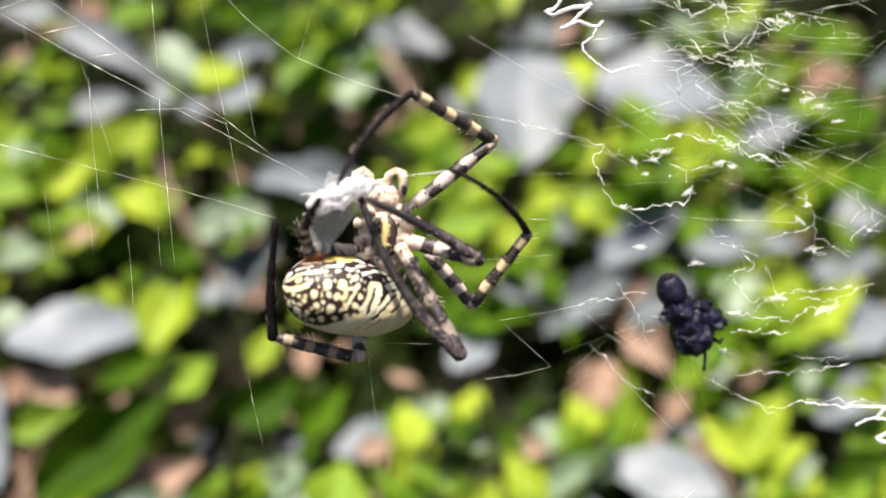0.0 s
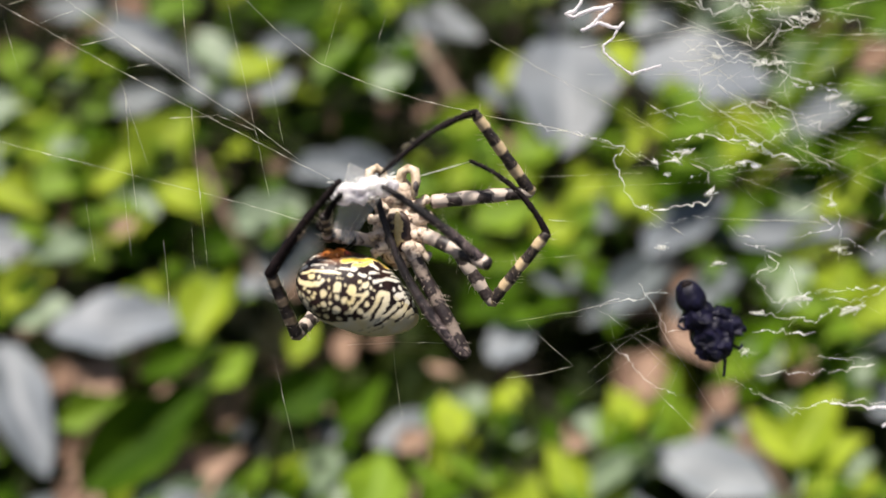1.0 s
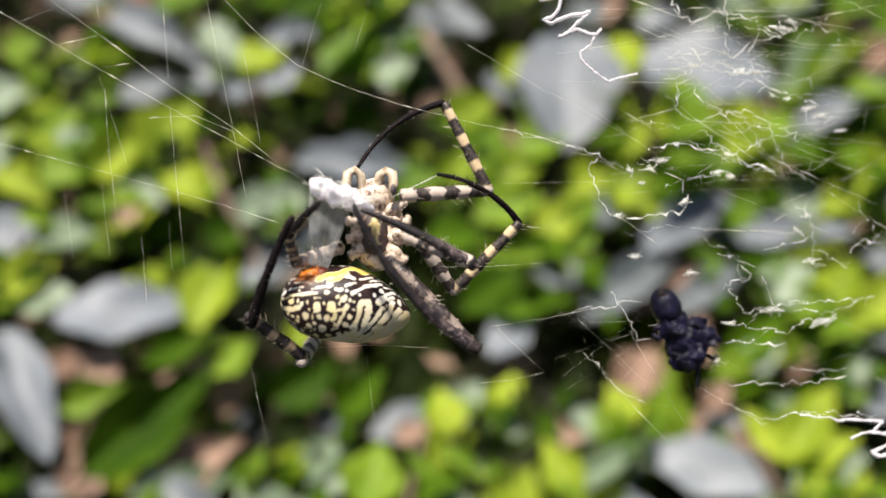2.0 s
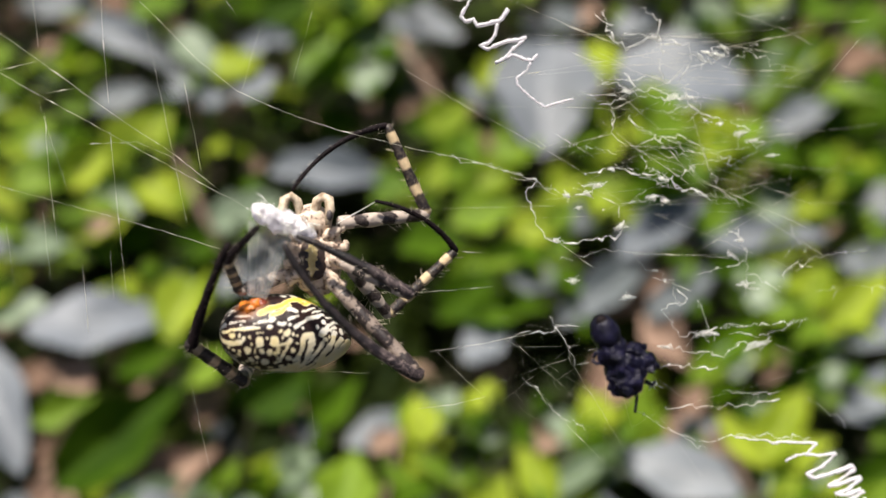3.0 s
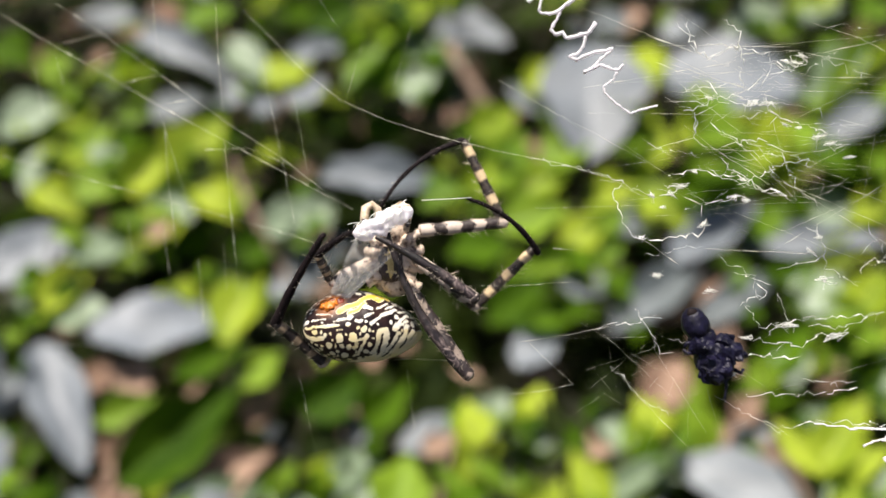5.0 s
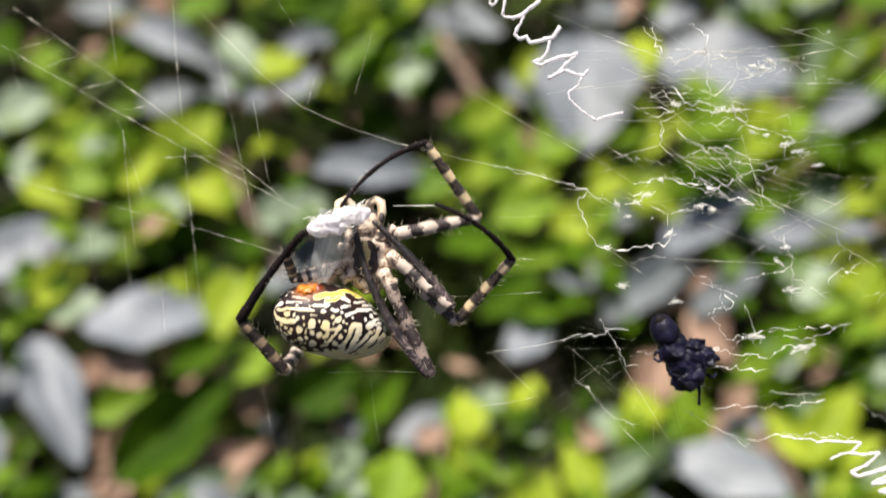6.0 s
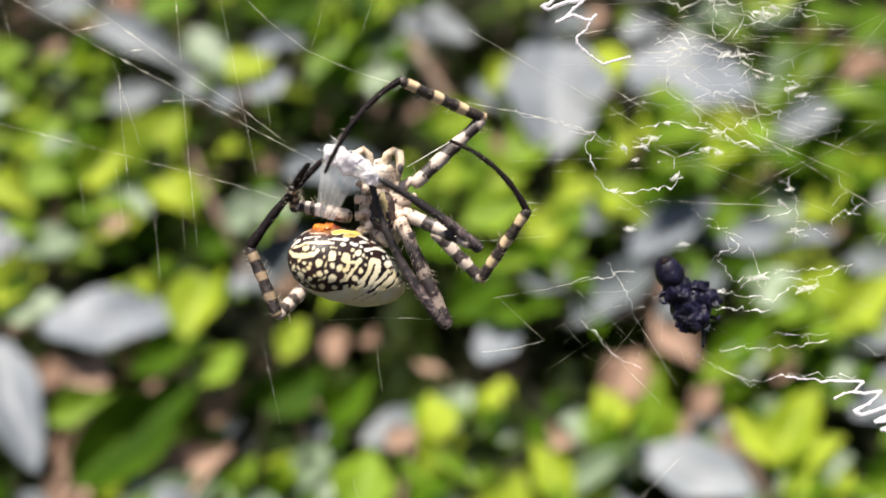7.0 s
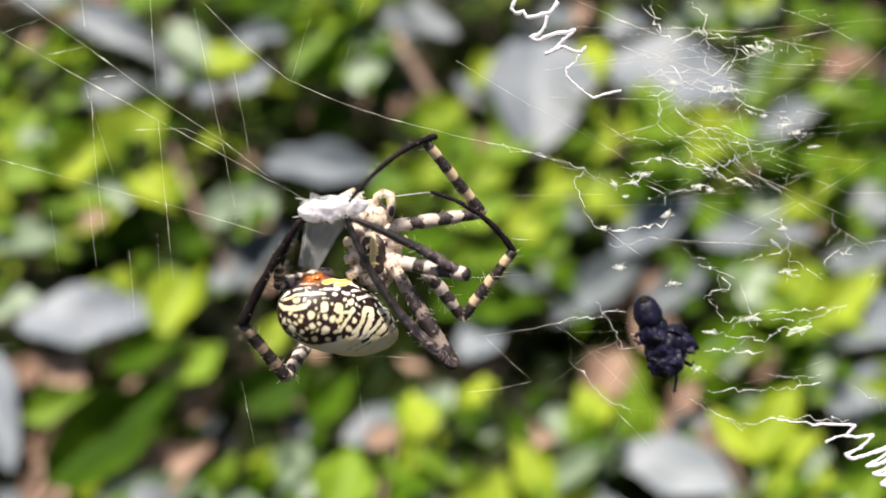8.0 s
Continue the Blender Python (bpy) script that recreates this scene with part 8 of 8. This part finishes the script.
    walk(wrapped_prey, [(0, pose(0.0285, 0.05357, 0.36793, 23.9, 45.3, -58)), (0.2, pose(0.02929, 0.05363, 0.36663, 24.47, 45.07, -57.26)), (0.3, pose(0.02779, 0.0528, 0.36459, 24.69, 44.98, -56.97)), (0.5, pose(0.02821, 0.0543, 0.3645, 24.9, 44.9, -56.7)), (0.7, pose(0.03024, 0.05658, 0.36475, 24.71, 45, -56.96)), (0.8, pose(0.02721, 0.05672, 0.36348, 24.52, 45.1, -57.23)), (1, pose(0.02691, 0.05703, 0.36261, 24.1, 45.3, -57.8)), (1.2, pose(0.0259, 0.0557, 0.36398, 23.8, 45.4, -58.2)), (2.3, pose(0.02672, 0.05602, 0.36391, 23.2, 45.6, -59)), (2.5, pose(0.02594, 0.05712, 0.36373, 22.8, 45.8, -59.7)), (2.7, pose(0.02651, 0.05735, 0.36473, 22.67, 45.84, -59.87)), (2.8, pose(0.0279, 0.05672, 0.36464, 22.64, 45.84, -59.89)), (3, pose(0.02881, 0.05534, 0.36376, 22.4, 45.9, -60.1)), (3.2, pose(0.02793, 0.05569, 0.36315, 21.58, 46.23, -61.21)), (3.3, pose(0.02687, 0.05679, 0.3635, 21.07, 46.45, -61.95)), (3.5, pose(0.02666, 0.05765, 0.36269, 20.5, 46.7, -62.8)), (3.7, pose(0.0254, 0.05776, 0.36165, 20.55, 46.66, -62.72)), (3.8, pose(0.02457, 0.05739, 0.36069, 20.62, 46.62, -62.61)), (4, pose(0.02526, 0.05803, 0.36046, 20.9, 46.5, -62.2)), (4.2, pose(0.02465, 0.05991, 0.36108, 21.37, 46.35, -61.51)), (4.3, pose(0.02605, 0.05962, 0.35978, 21.64, 46.27, -61.13)), (4.5, pose(0.02554, 0.06053, 0.35993, 22.1, 46.1, -60.5)), (4.7, pose(0.02748, 0.06015, 0.3604, 22.4, 45.9, -60.1)), (5.8, pose(0.02581, 0.05961, 0.36362, 26.2, 44.2, -54.8)), (6, pose(0.02607, 0.05853, 0.36372, 26.6, 44, -54.3)), (6.2, pose(0.02576, 0.05956, 0.36181, 24.71, 44.94, -56.97)), (6.3, pose(0.02285, 0.06028, 0.36018, 23.05, 45.68, -59.28)), (6.5, pose(0.02359, 0.06119, 0.35804, 21, 46.5, -62.1)), (6.7, pose(0.02682, 0.06076, 0.36042, 22.63, 45.89, -59.87)), (6.8, pose(0.02879, 0.06012, 0.36239, 24.08, 45.28, -57.85)), (6.9, pose(0.02675, 0.05869, 0.36291, 25.48, 44.63, -55.88)), (7, pose(0.02778, 0.05908, 0.36506, 26.5, 44.1, -54.4)), (7.1, pose(0.0287, 0.05547, 0.36178, 27.09, 43.76, -53.52)), (7.2, pose(0.03092, 0.05451, 0.36175, 27.44, 43.55, -52.99)), (7.3, pose(0.03235, 0.05386, 0.36182, 27.62, 43.45, -52.71)), (7.5, pose(0.0329, 0.05401, 0.3625, 27.7, 43.4, -52.6)), (7.7, pose(0.03267, 0.0531, 0.36104, 26.41, 44.08, -54.45)), (7.8, pose(0.0289, 0.05343, 0.36068, 24.98, 44.79, -56.5)), (7.9, pose(0.03063, 0.05417, 0.36148, 23.16, 45.59, -59.05)), (8, pose(0.02795, 0.05591, 0.36283, 21.1, 46.4, -61.9))])
    walk(orb_web, [(0, pose(0.00268, 0.06298, 0.36825, 50, 0, 0)), (0.2, pose(0.00357, 0.06318, 0.36721, 50, -0, 0)), (0.3, pose(0.00212, 0.06244, 0.36529, 50, -0, 0)), (0.5, pose(0.0026, 0.06415, 0.36535, 50, 0, 0)), (0.7, pose(0.00461, 0.06652, 0.36562, 50, -0, 0)), (0.8, pose(0.00157, 0.06662, 0.36434, 50, -0, 0)), (1, pose(0.00137, 0.06687, 0.36344, 50, 0, 0)), (1.2, pose(0.00054, 0.06547, 0.36474, 50, 0, 0)), (2.3, pose(0.00039, 0.06588, 0.36478, 50, 0, 0)), (2.5, pose(-0.00028, 0.06705, 0.36466, 50, 0, 0)), (2.7, pose(0.00017, 0.06726, 0.36564, 50, -0, 0)), (2.8, pose(0.00146, 0.06661, 0.36554, 50, -0, 0)), (3, pose(0.00225, 0.06521, 0.36463, 50, 0, 0)), (3.2, pose(0.00133, 0.06548, 0.36395, 50, -0, 0)), (3.3, pose(0.00023, 0.06652, 0.36426, 50, -0, 0)), (3.5, pose(0, 0.06741, 0.36343, 50, 0, 0)), (3.7, pose(-0.00116, 0.06761, 0.36248, 50, -0, 0)), (3.8, pose(-0.00195, 0.06726, 0.3616, 50, -0, 0)), (4, pose(-0.00136, 0.06806, 0.36153, 50, 0, 0)), (4.2, pose(-0.00224, 0.07009, 0.36226, 50, -0, 0)), (4.3, pose(-0.00097, 0.0698, 0.36098, 50, -0, 0)), (4.5, pose(-0.00179, 0.07068, 0.36114, 50, 0, 0)), (4.7, pose(0.00004, 0.07024, 0.36153, 50, 0, 0)), (5.8, pose(-0.00111, 0.06918, 0.36414, 50, 0, 0)), (6, pose(-0.00155, 0.06804, 0.36417, 50, 0, 0)), (6.2, pose(-0.00152, 0.06913, 0.36232, 50, -0, 0)), (6.3, pose(-0.00394, 0.06989, 0.36074, 50, -0, 0)), (6.5, pose(-0.00256, 0.07085, 0.35866, 50, 0, 0)), (6.7, pose(0.00036, 0.07043, 0.36105, 50, -0, 0)), (6.8, pose(0.00205, 0.06981, 0.36303, 50, -0, 0)), (6.9, pose(-0.00027, 0.06837, 0.36356, 50, -0, 0)), (7, pose(0.00055, 0.06876, 0.36571, 50, 0, 0)), (7.1, pose(0.00139, 0.06512, 0.36241, 50, -0, 0)), (7.2, pose(0.00361, 0.06413, 0.36234, 50, -0, 0)), (7.3, pose(0.00511, 0.06344, 0.36235, 50, -0, 0)), (7.5, pose(0.00576, 0.06355, 0.36297, 50, 0, 0)), (7.7, pose(0.0058, 0.06264, 0.36152, 50, -0, 0)), (7.8, pose(0.00233, 0.06298, 0.36116, 50, -0, 0)), (7.9, pose(0.00441, 0.06372, 0.36197, 50, -0, 0)), (8, pose(0.00212, 0.06546, 0.36333, 50, 0, 0))])


motions()
